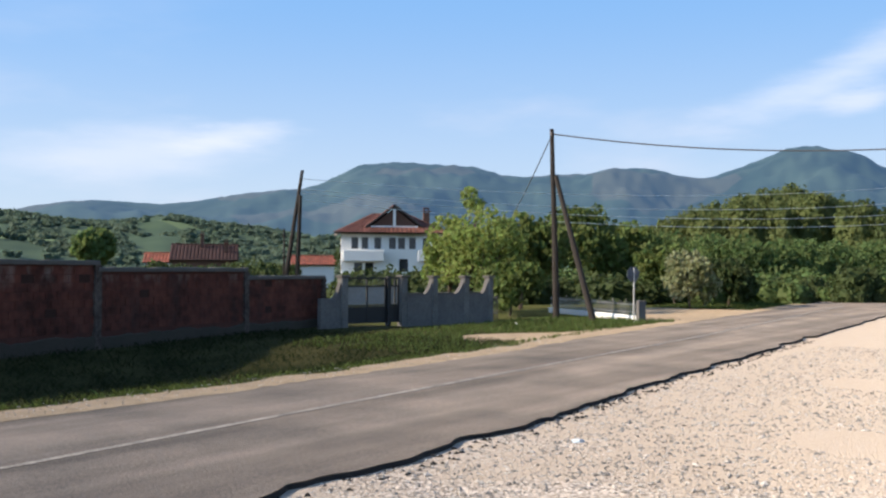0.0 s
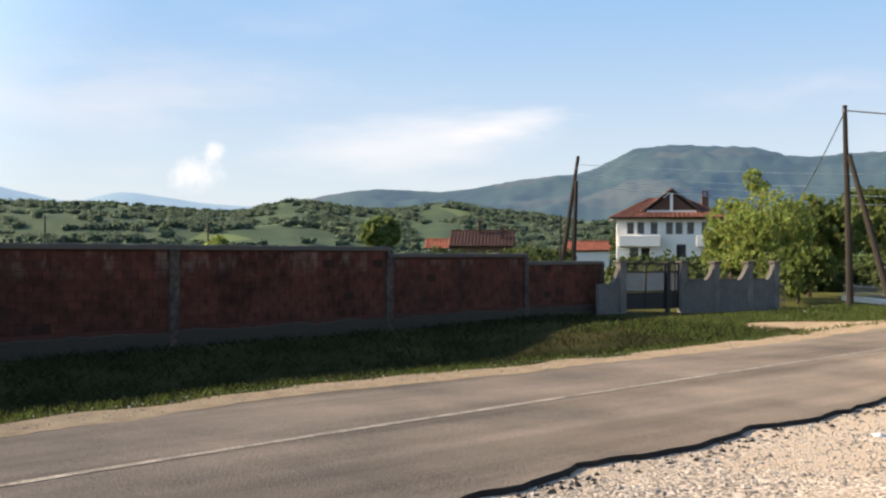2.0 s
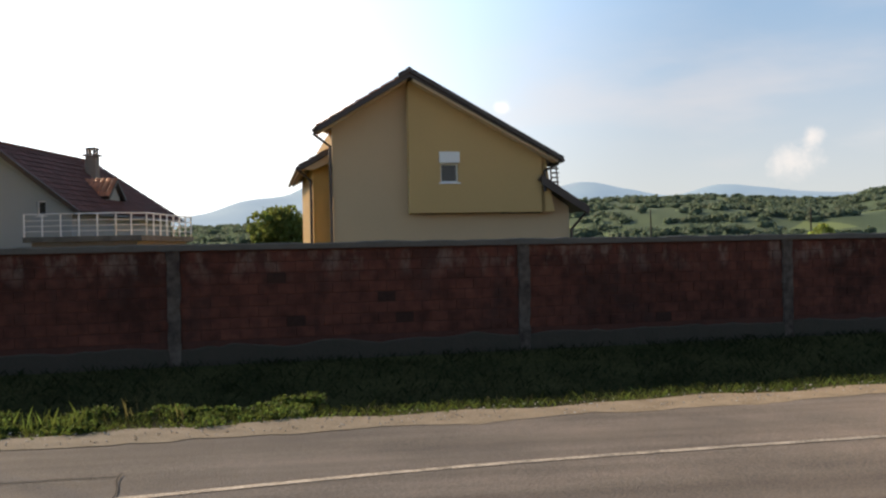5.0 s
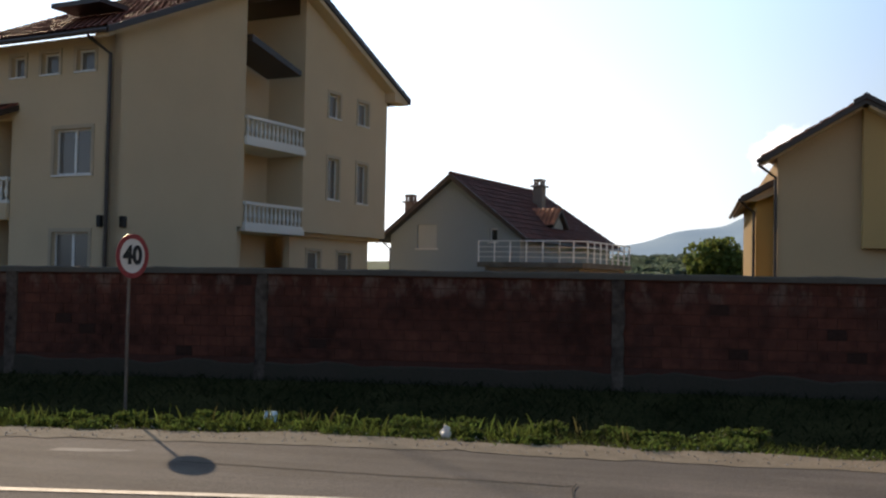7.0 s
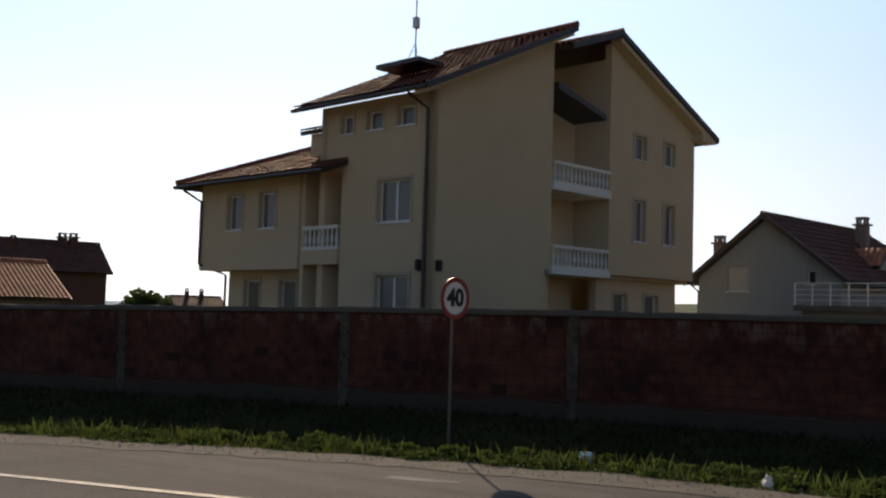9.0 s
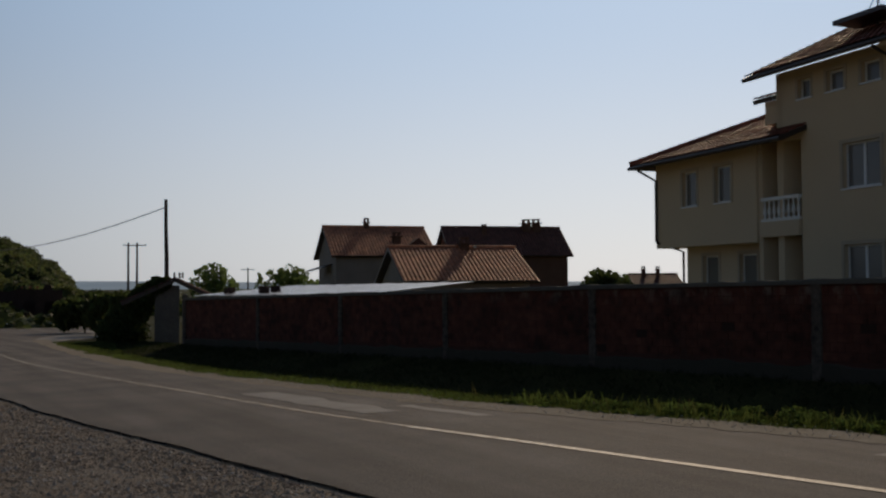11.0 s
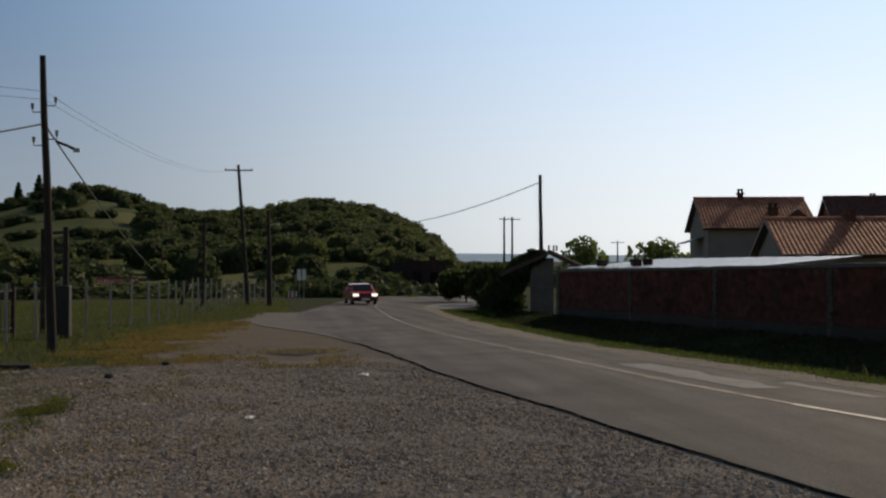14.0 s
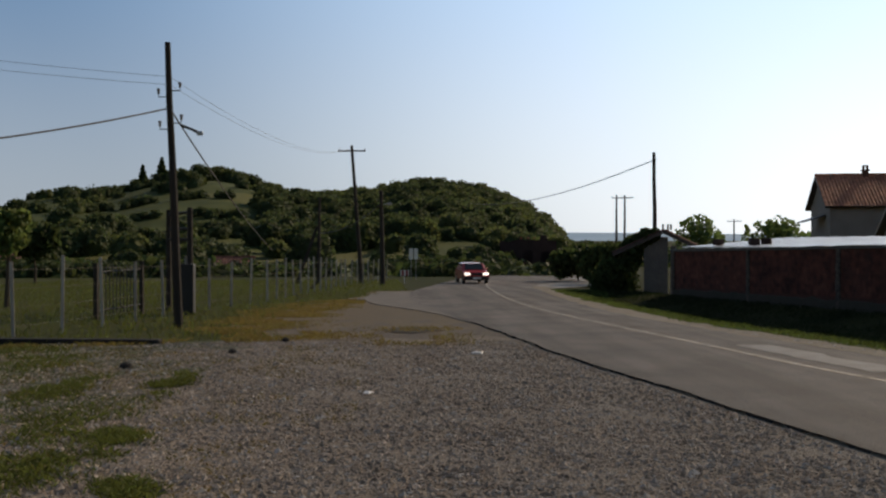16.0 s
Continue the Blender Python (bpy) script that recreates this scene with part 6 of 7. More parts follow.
def wood(name, clumps, mat, label, leaves, size, category="woods", rim=1.08, wave=0.22):
    """One mass of trees that nobody could count: crowns as clumps of leaves."""
    random.seed(len(clumps) * 31 + leaves)
    pts = []
    per = max(1, leaves // len(clumps))
    for c, r in clumps:
        ls = [(c, r)] + [((c[0] + random.uniform(-0.6, 0.6) * r[0], c[1] + random.uniform(-0.6, 0.6) * r[1], c[2] + random.uniform(-0.1, 0.6) * r[2]), (r[0] * 0.5, r[1] * 0.5, r[2] * 0.5)) for _ in range(4)]
        pts += lobes_points(ls, per, 0.6, rim, wave)
    v, f = leaf_cloud(pts, [size * random.uniform(0.6, 1.4) for _ in pts])
    return tagged(sheet(name, v, f, mat), label, category, kind="stuff")


# trees round the gate and the lane, east
tree(*polar(31.6, 45).xy, 4.7, 2.5, M["leaf_light"], "pale green flowering acacia behind the yard wall", 2600, 0.15, seed=2, lobes=24, puff=0.5, trunk=0.14)
tree(*polar(32.5, 46).xy, 5.7, 0.9, M["leaf_light"], "slim pale acacia shoot rising behind the yard wall", 420, 0.14, seed=12, lobes=9, puff=0.5, trunk=0.4)
tree(*polar(33.6, 47).xy, 4.4, 2.0, M["leaf_light"], "pale green young acacia behind the yard wall", 2000, 0.15, seed=3, lobes=15, puff=0.45, trunk=0.18)
tree(*polar(29.6, 50).xy, 4.6, 2.4, M["leaf"], "dark green bushy tree behind the yard wall", 2400, 0.28, seed=4, shrub=True)
tree(*polar(30.2, 43).xy, 2.4, 1.5, M["leaf"], "green shrub at the end of the yard wall", 1200, 0.2, name="shrub", category="shrub", shrub=True, seed=5)
tree(*polar(26.3, 72).xy, 6.4, 3.0, M["leaf"], "leafy green tree beyond the power pole", 2200, 0.34, seed=6)
tree(*polar(24.2, 78).xy, 5.4, 3.2, M["leaf"], "dark leafy tree beyond the power pole", 2000, 0.36, seed=7)
tree(*polar(21.0, 58).xy, 3.2, 2.2, M["leaf"], "dense green shrub beside the side lane", 1800, 0.24, name="shrub", category="shrub", shrub=True, seed=8)
tree(*polar(20.2, 52).xy, 2.9, 1.5, M["blossom"], "shrub with pale blossom beside the road", 1300, 0.2, name="shrub", category="shrub", shrub=True, seed=9)
tree(*polar(18.2, 56).xy, 2.5, 1.7, M["leaf_dark"], "dark green shrub beside the road", 1500, 0.22, name="shrub", category="shrub", shrub=True, seed=10)
for k, (az, d, h, r) in enumerate(((22.4, 84, 5.2, 3.2), (19.4, 78, 4.6, 2.8), (17.0, 76, 4.2, 2.8), (14.9, 80, 4.6, 2.8), (12.9, 84, 4.4, 2.8), (11.2, 92, 4.6, 3.0), (9.3, 100, 4.6, 3.2))):
    tree(*polar(az, d).xy, h, r, M["willow"], "grey-green willow at the edge of the wood", 2600, 0.22, seed=20 + k, shrub=True, lobes=10)
random.seed(5)
east, dusk = [], []
for k in range(120):
    az = random.uniform(4, 22.6)
    d = random.uniform(104, 135)
    top = spline([(4, 2.8), (10.2, 3.1), (14.1, 4.1), (17.8, 3.85), (20.9, 2.75), (23, 1.4)], az)
    p = polar(az, d)
    ht = EYE + d * math.tan(radians(top)) * random.uniform(0.82, 1.0) + 1.5
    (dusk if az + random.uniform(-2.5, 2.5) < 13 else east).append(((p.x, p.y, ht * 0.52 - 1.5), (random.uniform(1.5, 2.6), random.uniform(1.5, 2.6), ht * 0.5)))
crowns("woods", east, M["leaf_olive"], "tall mixed wood beside the road, olive green", 0.3, 0.75, 2, ragged_by=0.16, seed=71)
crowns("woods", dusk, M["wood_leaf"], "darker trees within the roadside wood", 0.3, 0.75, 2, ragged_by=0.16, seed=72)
scrub = []
for k in range(190):
    az = random.uniform(6.0, 30.0)
    p = polar(az, random.uniform(62, 86) + (14 - az if az < 14 else 0))
    r = random.uniform(0.7, 1.5)
    scrub.append(((p.x, p.y, ground_z(p.x, p.y) + r * 0.5), (r, r, r * random.uniform(0.7, 1.0))))
crowns("scrub", scrub[:120], M["willow"], "green scrub in front of the roadside wood", 0.24, 0.8, 2, "scrub", seed=81)
crowns("scrub", scrub[120:], M["wood_leaf"], "dark green scrub in front of the roadside wood", 0.24, 0.8, 2, "scrub", seed=82)
hedge = []
for k in range(26):
    p = polar(24 + k * 1.0, random.uniform(60, 90))
    if 38.5 < 24 + k < 44:
        continue
    hedge.append(((p.x, p.y, -0.5 + random.uniform(-0.4, 0.4)), (random.uniform(2, 4), random.uniform(2, 4), random.uniform(1.6, 2.4))))
for k in range(18):
    p = polar(42.8 + k * 0.5, random.uniform(112, 128))
    hedge.append(((p.x, p.y, 0.5 + random.uniform(-0.5, 0.5)), (random.uniform(1.2, 2.2), random.uniform(1.2, 2.2), random.uniform(1.2, 1.9))))
crowns("hedge", hedge, M["wood_leaf"], "dark hedge and scrub behind the walled yard", 0.34, 0.8, 2, "hedge", seed=83)
tree(*polar(53.0, 110).xy, 6.4, 2.4, M["willow"], "round green tree in the fields behind the wall", 1500, 0.5, seed=31)
tree(*polar(38.9, 130).xy, 7.0, 2.6, M["leaf_dark"], "dark tree beside the white house", 1300, 0.5, seed=32)
tree(*polar(91.85, 92).xy, 8.1, 2.7, M["leaf"], "round green tree behind the boundary wall", 3600, 0.32, seed=33, base=-2.2, lobes=12)
tree(*polar(94.3, 96).xy, 4.2, 2.6, M["leaf_light"], "light green shrub behind the boundary wall", 1200, 0.4, name="shrub", category="shrub", seed=34, base=-2.2, shrub=True)
tree(*polar(62.0, 120).xy, 4.6, 1.8, M["leaf_light"], "yellow-green shrub in the fields", 900, 0.4, name="shrub", category="shrub", seed=35, shrub=True)
random.seed(9)
belt = []
for k in range(60):
    az = 46 + k * 0.9
    p = polar(az, random.uniform(150, 230))
    belt.append(((p.x, p.y, -2.2), (random.uniform(3, 7), random.uniform(3, 7), random.uniform(1.8, 3.6))))
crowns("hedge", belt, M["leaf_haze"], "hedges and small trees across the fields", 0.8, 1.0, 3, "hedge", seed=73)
random.seed(12)
tl = []
for k in range(3600):
    az, s = random.uniform(15, 108), random.random() ** 0.7
    if noise.noise(Vector((az * 0.25, s * 4, 3.0))) < -0.25 and s < 0.95:
        continue
    p = hill_a(az, s)
    tl.append(((p.x, p.y, p.z + 0.6), (random.uniform(2.2, 5.5), random.uniform(2.2, 5.5), random.uniform(1.1, 2.5))))
for s in (0.12, 0.2, 0.3, 0.4, 0.52, 0.66, 0.8):
    for k in range(150):
        az = 43 + k * 0.38 + random.uniform(-0.15, 0.15)
        if nz(az, s * 9, 0.35, 5.0) < -0.12:
            continue
        p = hill_a(az, min(0.97, s + 0.05 * nz(az, s, 0.2)))
        r = random.uniform(2.0, 3.8)
        tl.append(((p.x, p.y, p.z + 0.8), (r, r, r * random.uniform(0.6, 0.9))))
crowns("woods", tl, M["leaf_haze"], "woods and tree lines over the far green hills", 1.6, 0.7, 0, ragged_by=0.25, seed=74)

# west: the wooded hill and what stands before it
random.seed(21)
hw, hm = [], []
for k in range(2900):
    az = random.uniform(169.8, 203)
    s = random.random() ** 0.6
    right = az < 186.5 + 1.5 * nz(s * 5, 1, 1.0)
    dens = 0.95 if right and s > 0.22 else 0.75 if s > 0.78 and az < 191 else 0.28 if 0.04 < s < 0.2 else 0.08
    if 0.2 < s < 0.9 and not right:
        dens = 0.55 if nz(az * 0.4, s * 11, 1.0, 2.0) > 0.27 else 0.02
    if random.random() > dens:
        continue
    p = hill_b(az, s)
    r = random.choice((1.2, 1.5, 1.9, 2.5)) * random.uniform(0.8, 1.25)
    (hm if nz(p.x, p.y, 0.035, 3.0) + random.uniform(-0.25, 0.25) > 0.16 else hw).append(((p.x, p.y, p.z + r * 0.5 - 0.9 * s), (r, r, r * random.uniform(0.75, 1.1))))
for az0, az1, step, lo, hi, pale in ((187.2, 190.7, 0.3, 2.0, 3.2, True), (192.6, 197.5, 0.28, 1.2, 2.1, False), (198.3, 199.4, 0.4, 1.4, 1.9, False)):
    for k in range(int((az1 - az0) / step)):
        p = hill_b(az0 + k * step, random.uniform(0.9, 0.97))
        r = random.uniform(lo, hi)
        (hm if pale and k % 3 else hw).append(((p.x, p.y, p.z + r * 0.5 - 0.6), (r, r, r)))
for s, a0, a1 in ((0.3, 187, 202), (0.45, 188, 200), (0.6, 187, 196)):
    for k in range(int((a1 - a0) / 0.5)):
        az = a0 + k * 0.5
        if nz(az, s * 7, 0.5, 6.0) < 0.05:
            continue
        p = hill_b(az, s + 0.03 * nz(az, 1, 0.6))
        r = random.uniform(0.7, 1.5)
        hw.append(((p.x, p.y, p.z + r * 0.4), (r * 1.4, r * 1.2, r)))
crowns("woods", hw, M["hill_leaf"], "dark green woods covering the western hill", 0.5, 0.8, 1, ragged_by=0.2, seed=75)
crowns("woods", hm, M["hill_pale"], "lighter crowns among the hillside woods", 0.5, 0.8, 1, ragged_by=0.2, seed=76)
for k, (az, d, h, r) in enumerate(((192.1, 290, 11, 4.6), (193.1, 290, 9, 3.6))):
    p = hill_b(az, 0.95)
    cf = thing("conifer", pose(p.x, p.y, p.z - 1), "tall dark conifer on the hilltop", "tree")
    part("trunk", tube((0, 0, -0.5), (0, 0, h * 0.7), 0.25, 0.05, 6), M["bark"], cf)
    cone = []
    for q in range(900):
        hh, aa = random.random() ** 1.3, random.uniform(0, math.tau)
        rr = r * 0.62 * (1 - hh) * random.uniform(0.5, 1.1) * (0.8 + 0.2 * math.sin(hh * 40))
        cone.append((rr * math.cos(aa), rr * math.sin(aa), 1.0 + hh * h * 0.68))
    cv, cfaces = leaf_cloud(cone, [random.uniform(0.4, 0.9) for _ in cone])
    tagged(sheet("crown", cv, cfaces, M["leaf_dark"], cf), kind="stuff")
tree(*polar(200.0, 38).xy, 3.4, 0.8, M["leaf"], "slim young tree in the fenced meadow", 500, 0.2, seed=50, trunk=0.55)
tree(*polar(198.6, 75).xy, 4.0, 1.6, M["leaf_dark"], "dark pointed tree in the meadow", 1300, 0.4, seed=51)
tree(*polar(168.9, 74).xy, 2.7, 2.3, M["leaf_dark"], "dark green bush beside the forecourt", 2600, 0.32, name="bush", category="bush", shrub=True, seed=52, lobes=9)
tree(*polar(167.4, 66).xy, 2.5, 1.6, M["leaf_dark"], "dark green bush before the gate pier", 2000, 0.3, name="bush", category="bush", shrub=True, seed=53)
vn = []
for az, d, z, r in ((167.3, 53.0, 0.3, 0.9), (166.7, 52.8, 0.9, 1.0), (166.2, 52.9, 1.7, 0.8), (166.5, 53.2, 0.2, 0.9), (165.7, 52.8, 2.35, 0.6), (165.1, 52.6, 2.75, 0.45), (164.7, 52.5, 2.85, 0.3)):
    p = polar(az, d)
    vn.append(((p.x, p.y, gz(p.x) + z), (r, r, r * 0.9)))
wood("vine", vn, M["leaf_dark"], "thick dark vine heaped over the gate pier", 9000, 0.13, "vine")
tree(*polar(162.2, 120).xy, 7.4, 2.8, M["willow"], "round airy tree beyond the shed", 900, 0.4, seed=55, base=-3.0)
tree(*polar(158.4, 118).xy, 7.0, 3.6, M["willow"], "spreading airy tree beyond the shed", 1100, 0.4, seed=56, base=-3.2)
tree(*polar(140.2, 120).xy, 5.9, 3.6, M["leaf_dark"], "dark round bush before the far houses", 1200, 0.5, name="bush", category="bush", shrub=True, seed=57, base=-2.5)
back = []
random.seed(33)
for k in range(30):
    az = 150 + k * 0.75
    p = polar(az, random.uniform(170, 240))
    back.append(((p.x, p.y, -3.4), (random.uniform(5, 9), random.uniform(5, 9), random.uniform(2.0, 4.2))))
for k in range(24):
    az = 172 + k * 1.2
    p = polar(az, random.uniform(100, 125))
    back.append(((p.x, p.y, -2.6), (random.uniform(3, 6), random.uniform(3, 6), random.uniform(1.2, 2.4))))
crowns("hedge", back, M["leaf_dark"], "dark hedges at the foot of the hill and along the plain", 0.7, 1.0, 2, "hedge", seed=77)
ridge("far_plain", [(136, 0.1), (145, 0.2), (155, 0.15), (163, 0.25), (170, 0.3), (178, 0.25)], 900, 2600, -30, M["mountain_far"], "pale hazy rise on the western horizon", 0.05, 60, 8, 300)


# ---- poles and wires
def insulator(parent, p):
    bm = bmesh.new()
    p = Vector(p)
    bm_tube(bm, p, p + Vector((0, 0, 0.1)), 0.036, 0.026, 8)
    bm_tube(bm, p + Vector((0, 0, 0.08)), p + Vector((0, 0, 0.13)), 0.045, 0.036, 8)
    part("insulator", bm, M["raw"], parent)


def pole(x, y, top, r=0.12, lean=(0, 0), label="weathered wooden power pole beside the road", brace=None, arms=(), name="power_pole", knobs=()):
    z = ground_z(x, y)
    t = thing(name, pose(x, y, z), label, "pole")
    h = top - z
    end = Vector((lean[0], lean[1], h))
    way = [Vector((0, 0, -0.3))] + [Vector((0, 0, 0)).lerp(end, k / 5) + Vector((0.02 * nz(x + k, y), 0.02 * nz(y, x + k), 0)) for k in range(1, 6)]
    part("shaft", bm_path(bmesh.new(), way, [r * (1.1 - 0.09 * k) for k in range(6)], 10), M["wood"], t)
    if brace:
        part("brace", tube((brace[0], brace[1], -0.3), Vector((0, 0, 0)).lerp(end, brace[2] / h) + Vector((0.0, -r, 0)), r * 1.05, r * 0.7, 10), M["wood"], t)
    for az, zz, half in arms:
        d = Vector((math.cos(radians(az)), math.sin(radians(az)), 0)) * half
        c = Vector((0, 0, 0)).lerp(end, zz / h)
        arm = part("crossarm", tube(c - d, c + d, 0.05, seg=6), M["wood"], t)
        for s in (-1, 1):
            insulator(t, c + d * s * 0.95 + Vector((0, 0, 0.03)))
    for az, zz in knobs:
        d = Vector((math.cos(radians(az)), math.sin(radians(az)), 0))
        c = Vector((0, 0, 0)).lerp(end, zz / h)
        part("hook", bm_path(bmesh.new(), [c, c + d * 0.28, c + d * 0.28 + Vector((0, 0, 0.1))], 0.014, 5), M["iron"], t)
        insulator(t, c + d * 0.28 + Vector((0, 0, 0.08)))
    return t


def wire(a, b, sag, r=0.012, label="sagging overhead power line", n=18, mat="wire"):
    a, b = Vector(a), Vector(b)
    bm = bmesh.new()
    pts = [a.lerp(b, k / n) - Vector((0, 0, sag * 4 * (k / n) * (1 - k / n))) for k in range(n + 1)]
    bm_path(bm, pts, r, 5)
    return tagged(mesh_object("power_line", bm, M[mat]), label, "power line")


pole(36.56, 19.23, 7.5, 0.125, (-0.25, 0.1), "tall wooden power pole with a slanting brace", brace=(-0.65, -2.0, 5.7), knobs=((200, 7.2), (20, 7.2)))
pb = polar(43.0, 60)
pole(pb.x, pb.y, 7.7, 0.15, (0.75, -0.85), "leaning wooden power pole with a prop", brace=(0.55, -0.6, 6.3), knobs=((40, 7.2), (220, 6.9), (40, 6.6)))
pole(*polar(42.9, 59).xy, 4.2, 0.07, (0, 0), "thin wooden post beside the propped pole", name="post")
pc = polar(164.6, 60)
pole(pc.x, pc.y, 6.9, 0.14, (-0.15, -0.1), "wooden power pole behind the gate pier", knobs=((340, 6.4),))
pole(-70.59, -2.74, 8.36, 0.15, (0.0, -0.7), "tall wooden power pole with a crossarm", arms=((85, 9.3, 0.95),))
pe = pole(-64.9, -1.27, 4.95, 0.17, (0.05, -0.1), "wooden pole with a street lamp", knobs=((270, 5.4),), name="lamp_pole")
part("lamp_arm", bm_path(bmesh.new(), [(0, 0, 5.2), (0.1, 0.35, 5.3)], 0.03), M["metal"], pe)
part("lamp_head", box(0.0, 0.25, 0.3, 0.6, 5.2, 5.34, 0.03), M["metal"], pe)
pf = pole(-25.04, -6.38, 6.75, 0.11, (0.0, -0.28), "dark wooden power pole at the edge of the gravel", knobs=((80, 5.9), (260, 5.75), (80, 5.1), (260, 4.95)))
part("bracket", bm_path(bmesh.new(), [(0, 0.05, 5.05), (0.0, 0.32, 4.95), (0.0, 0.5, 4.86)], 0.035), M["iron"], pf)
part("clamp", box(-0.05, 0.05, 0.44, 0.6, 4.8, 4.9, 0.02), M["metal"], pf)
pole(-70.0, -5.74, 4.7, 0.13, (0, 0.1), "wooden pole with a slanting prop in the meadow", brace=(-0.5, -1.6, 4.0))
h1 = thing("pole_frame", pose(-33.0, -7.9, ground_z(-33, -7.9)), "pair of dark posts with crossbars beside the fence", "pole frame")
for px, py in ((-0.8, -0.55), (1.6, 0.6)):
    part("post", tube((px, py, -0.3), (px, py, 3.35), 0.1, 0.085, 8), M["wood"], h1)
for z in (2.35, 2.7, 3.2):
    part("crossbar", tube((-0.9, -0.6, z), (1.7, 0.65, z), 0.05, seg=6), M["wood"], h1)
part("cabinet", box(1.75, 2.15, 0.4, 0.8, 0.0, 1.6, 0.02), M["iron"], h1)
for az, d, top, arm in ((166.75, 110, 6.5, 0.5), (166.3, 110, 6.5, 0.9), (160.4, 150, 4.6, 1.0), (158.9, 190, 4.0, 1.0), (158.2, 230, 3.2, 0.0)):
    p = polar(az, d)
    pole(p.x, p.y, top, 0.14, (0, 0), "distant wooden power pole on the plain", arms=(((az + 90), top - ground_z(p.x, p.y) - 0.3, arm),) if arm else ())
for az, d, top in ((71.0, 150, 7.4), (62.6, 150, 7.2), (76.2, 200, 7.0)):
    p = polar(az, d)
    pole(p.x, p.y, top - 0.4, 0.14, (0, 0), "slim power pole out in the fields", name="power_pole")

A_TOP = Vector((36.3, 19.3, 7.3))
wire(A_TOP, polar(-5, 45, 7.8), 1.1, 0.028, "thick cable running east from the tall pole")
wire(A_TOP, polar(31.0, 60, 3.4), 0.25, 0.022, "cable dropping from the tall pole")
B_TOP = Vector((pb.x + 0.7, pb.y - 0.8, 6.7))
for k, (z, e) in enumerate(((0.5, 9.0), (-0.1, 7.6), (-0.35, 6.6), (-0.75, 5.8))):
    wire(B_TOP + Vector((0.1 * k, 0, z)), polar(7.0, 95, e + 0.5), 1.1, 0.017, "thin bright overhead wire crossing before the mountains", mat="wire_bright")
F_TOP = Vector((-25.04, -6.6, 5.12))
wire(F_TOP, (-18.27, -11.03, 3.36), 0.12, 0.022, "insulated cable running from the dark pole")
wire(F_TOP, (-54.4, -7.2, 1.2), 0.25, 0.022, "cable dropping from the dark pole")
for z in (5.7, 5.9):
    wire((-25.04, -6.6, z), (-70.6, -3.4, 8.2), 0.9, 0.005, "thin wire between the power poles")
    wire((-25.04, -6.6, z), (-6, -24, z + 0.8), 0.6, 0.005, "thin wire between the power poles")
wire((-64.9, -1.3, 4.2), (-70, -5.7, 2.2), 0.5, 0.03, "slack cable between two poles")
wire((pc.x, pc.y, 6.5), polar(175.0, 120, 6.0), 1.0, 0.03, "cable running west from the pole at the gate")


# ---- signs
def text_mesh(body, size, depth=0.004):
    cu = bpy.data.curves.new("text", "FONT")
    cu.body, cu.size, cu.extrude, cu.align_x, cu.align_y = body, size, depth, "CENTER", "CENTER"
    cu.offset = 0.012
    ob = bpy.data.objects.new("text", cu)
    me = bpy.data.meshes.new_from_object(ob)
    bpy.data.objects.remove(ob)
    return me


def speed_sign():
    x, y = -8.12, 11.58
    # the plate faces traffic coming from the east, so it is seen at a slant
    t = thing("speed_sign", pose(x, y, gz(x), 0, 0, 80), "round white speed limit sign with red rim on thin post", "road sign")
    part("post", tube((0, 0.05, -0.3), (0, 0.05, 2.4), 0.021, seg=10), M["post_grey"], t, "dull grey steel post")
    pl = part("plate", disc(0.30, 0.006, 0.0), M["sign_white"], t)
    pl.location = (0, 0, 2.15)
    rim = part("rim", disc(0.303, 0.012, -0.008, inner=0.236), M["sign_red"], t, "red rim")
    rim.location = (0, 0, 2.15)
    me = text_mesh("40", 0.345)
    me.materials.append(M["sign_black"])
    num = new("numerals", me)
    num.parent = t
    num.matrix_local = Matrix.Translation((0.0, -0.008, 2.15)) @ Matrix.Rotation(radians(90), 4, "X")
    part("clamp", box(-0.05, 0.05, 0.006, 0.08, 2.05, 2.1), M["metal"], t)


speed_sign()


def stop_sign_back():
    x, y = 36.7, 16.0
    t = thing("stop_sign", pose(x, y, 0, 0, 0, -30), "grey back of an eight-sided road sign on a steel post", "road sign")
    part("post", tube((0, 0.0, -0.3), (0, 0.0, 2.0), 0.03, seg=8), M["metal"], t)
    bm = disc(0.31, 0.01, 0.04, seg=8)
    p = part("plate", bm, M["sign_back"], t)
    p.location = (0, 0, 1.75)
    p.rotation_euler = (0, radians(22.5), 0)
    q = part("stiffener", disc(0.2, 0.01, 0.02, seg=8), M["sign_back"], t)
    q.location = (0, 0, 1.75)
    q.rotation_euler = (0, radians(22.5), 0)


stop_sign_back()
sp = polar(178.2, 84)
sb = thing("direction_sign", pose(sp.x, sp.y, gz(sp.x), 0, 0, 88), "pair of pale upright sign boards on posts", "road sign")
for dx in (-0.36, 0.04):
    part("board", box(dx, dx + 0.32, 0, 0.03, 1.6, 2.5), M["sign_white"], sb)
    part("post", tube((dx + 0.16, 0.05, -0.3), (dx + 0.16, 0.05, 2.4), 0.03, seg=6), M["metal"], sb)

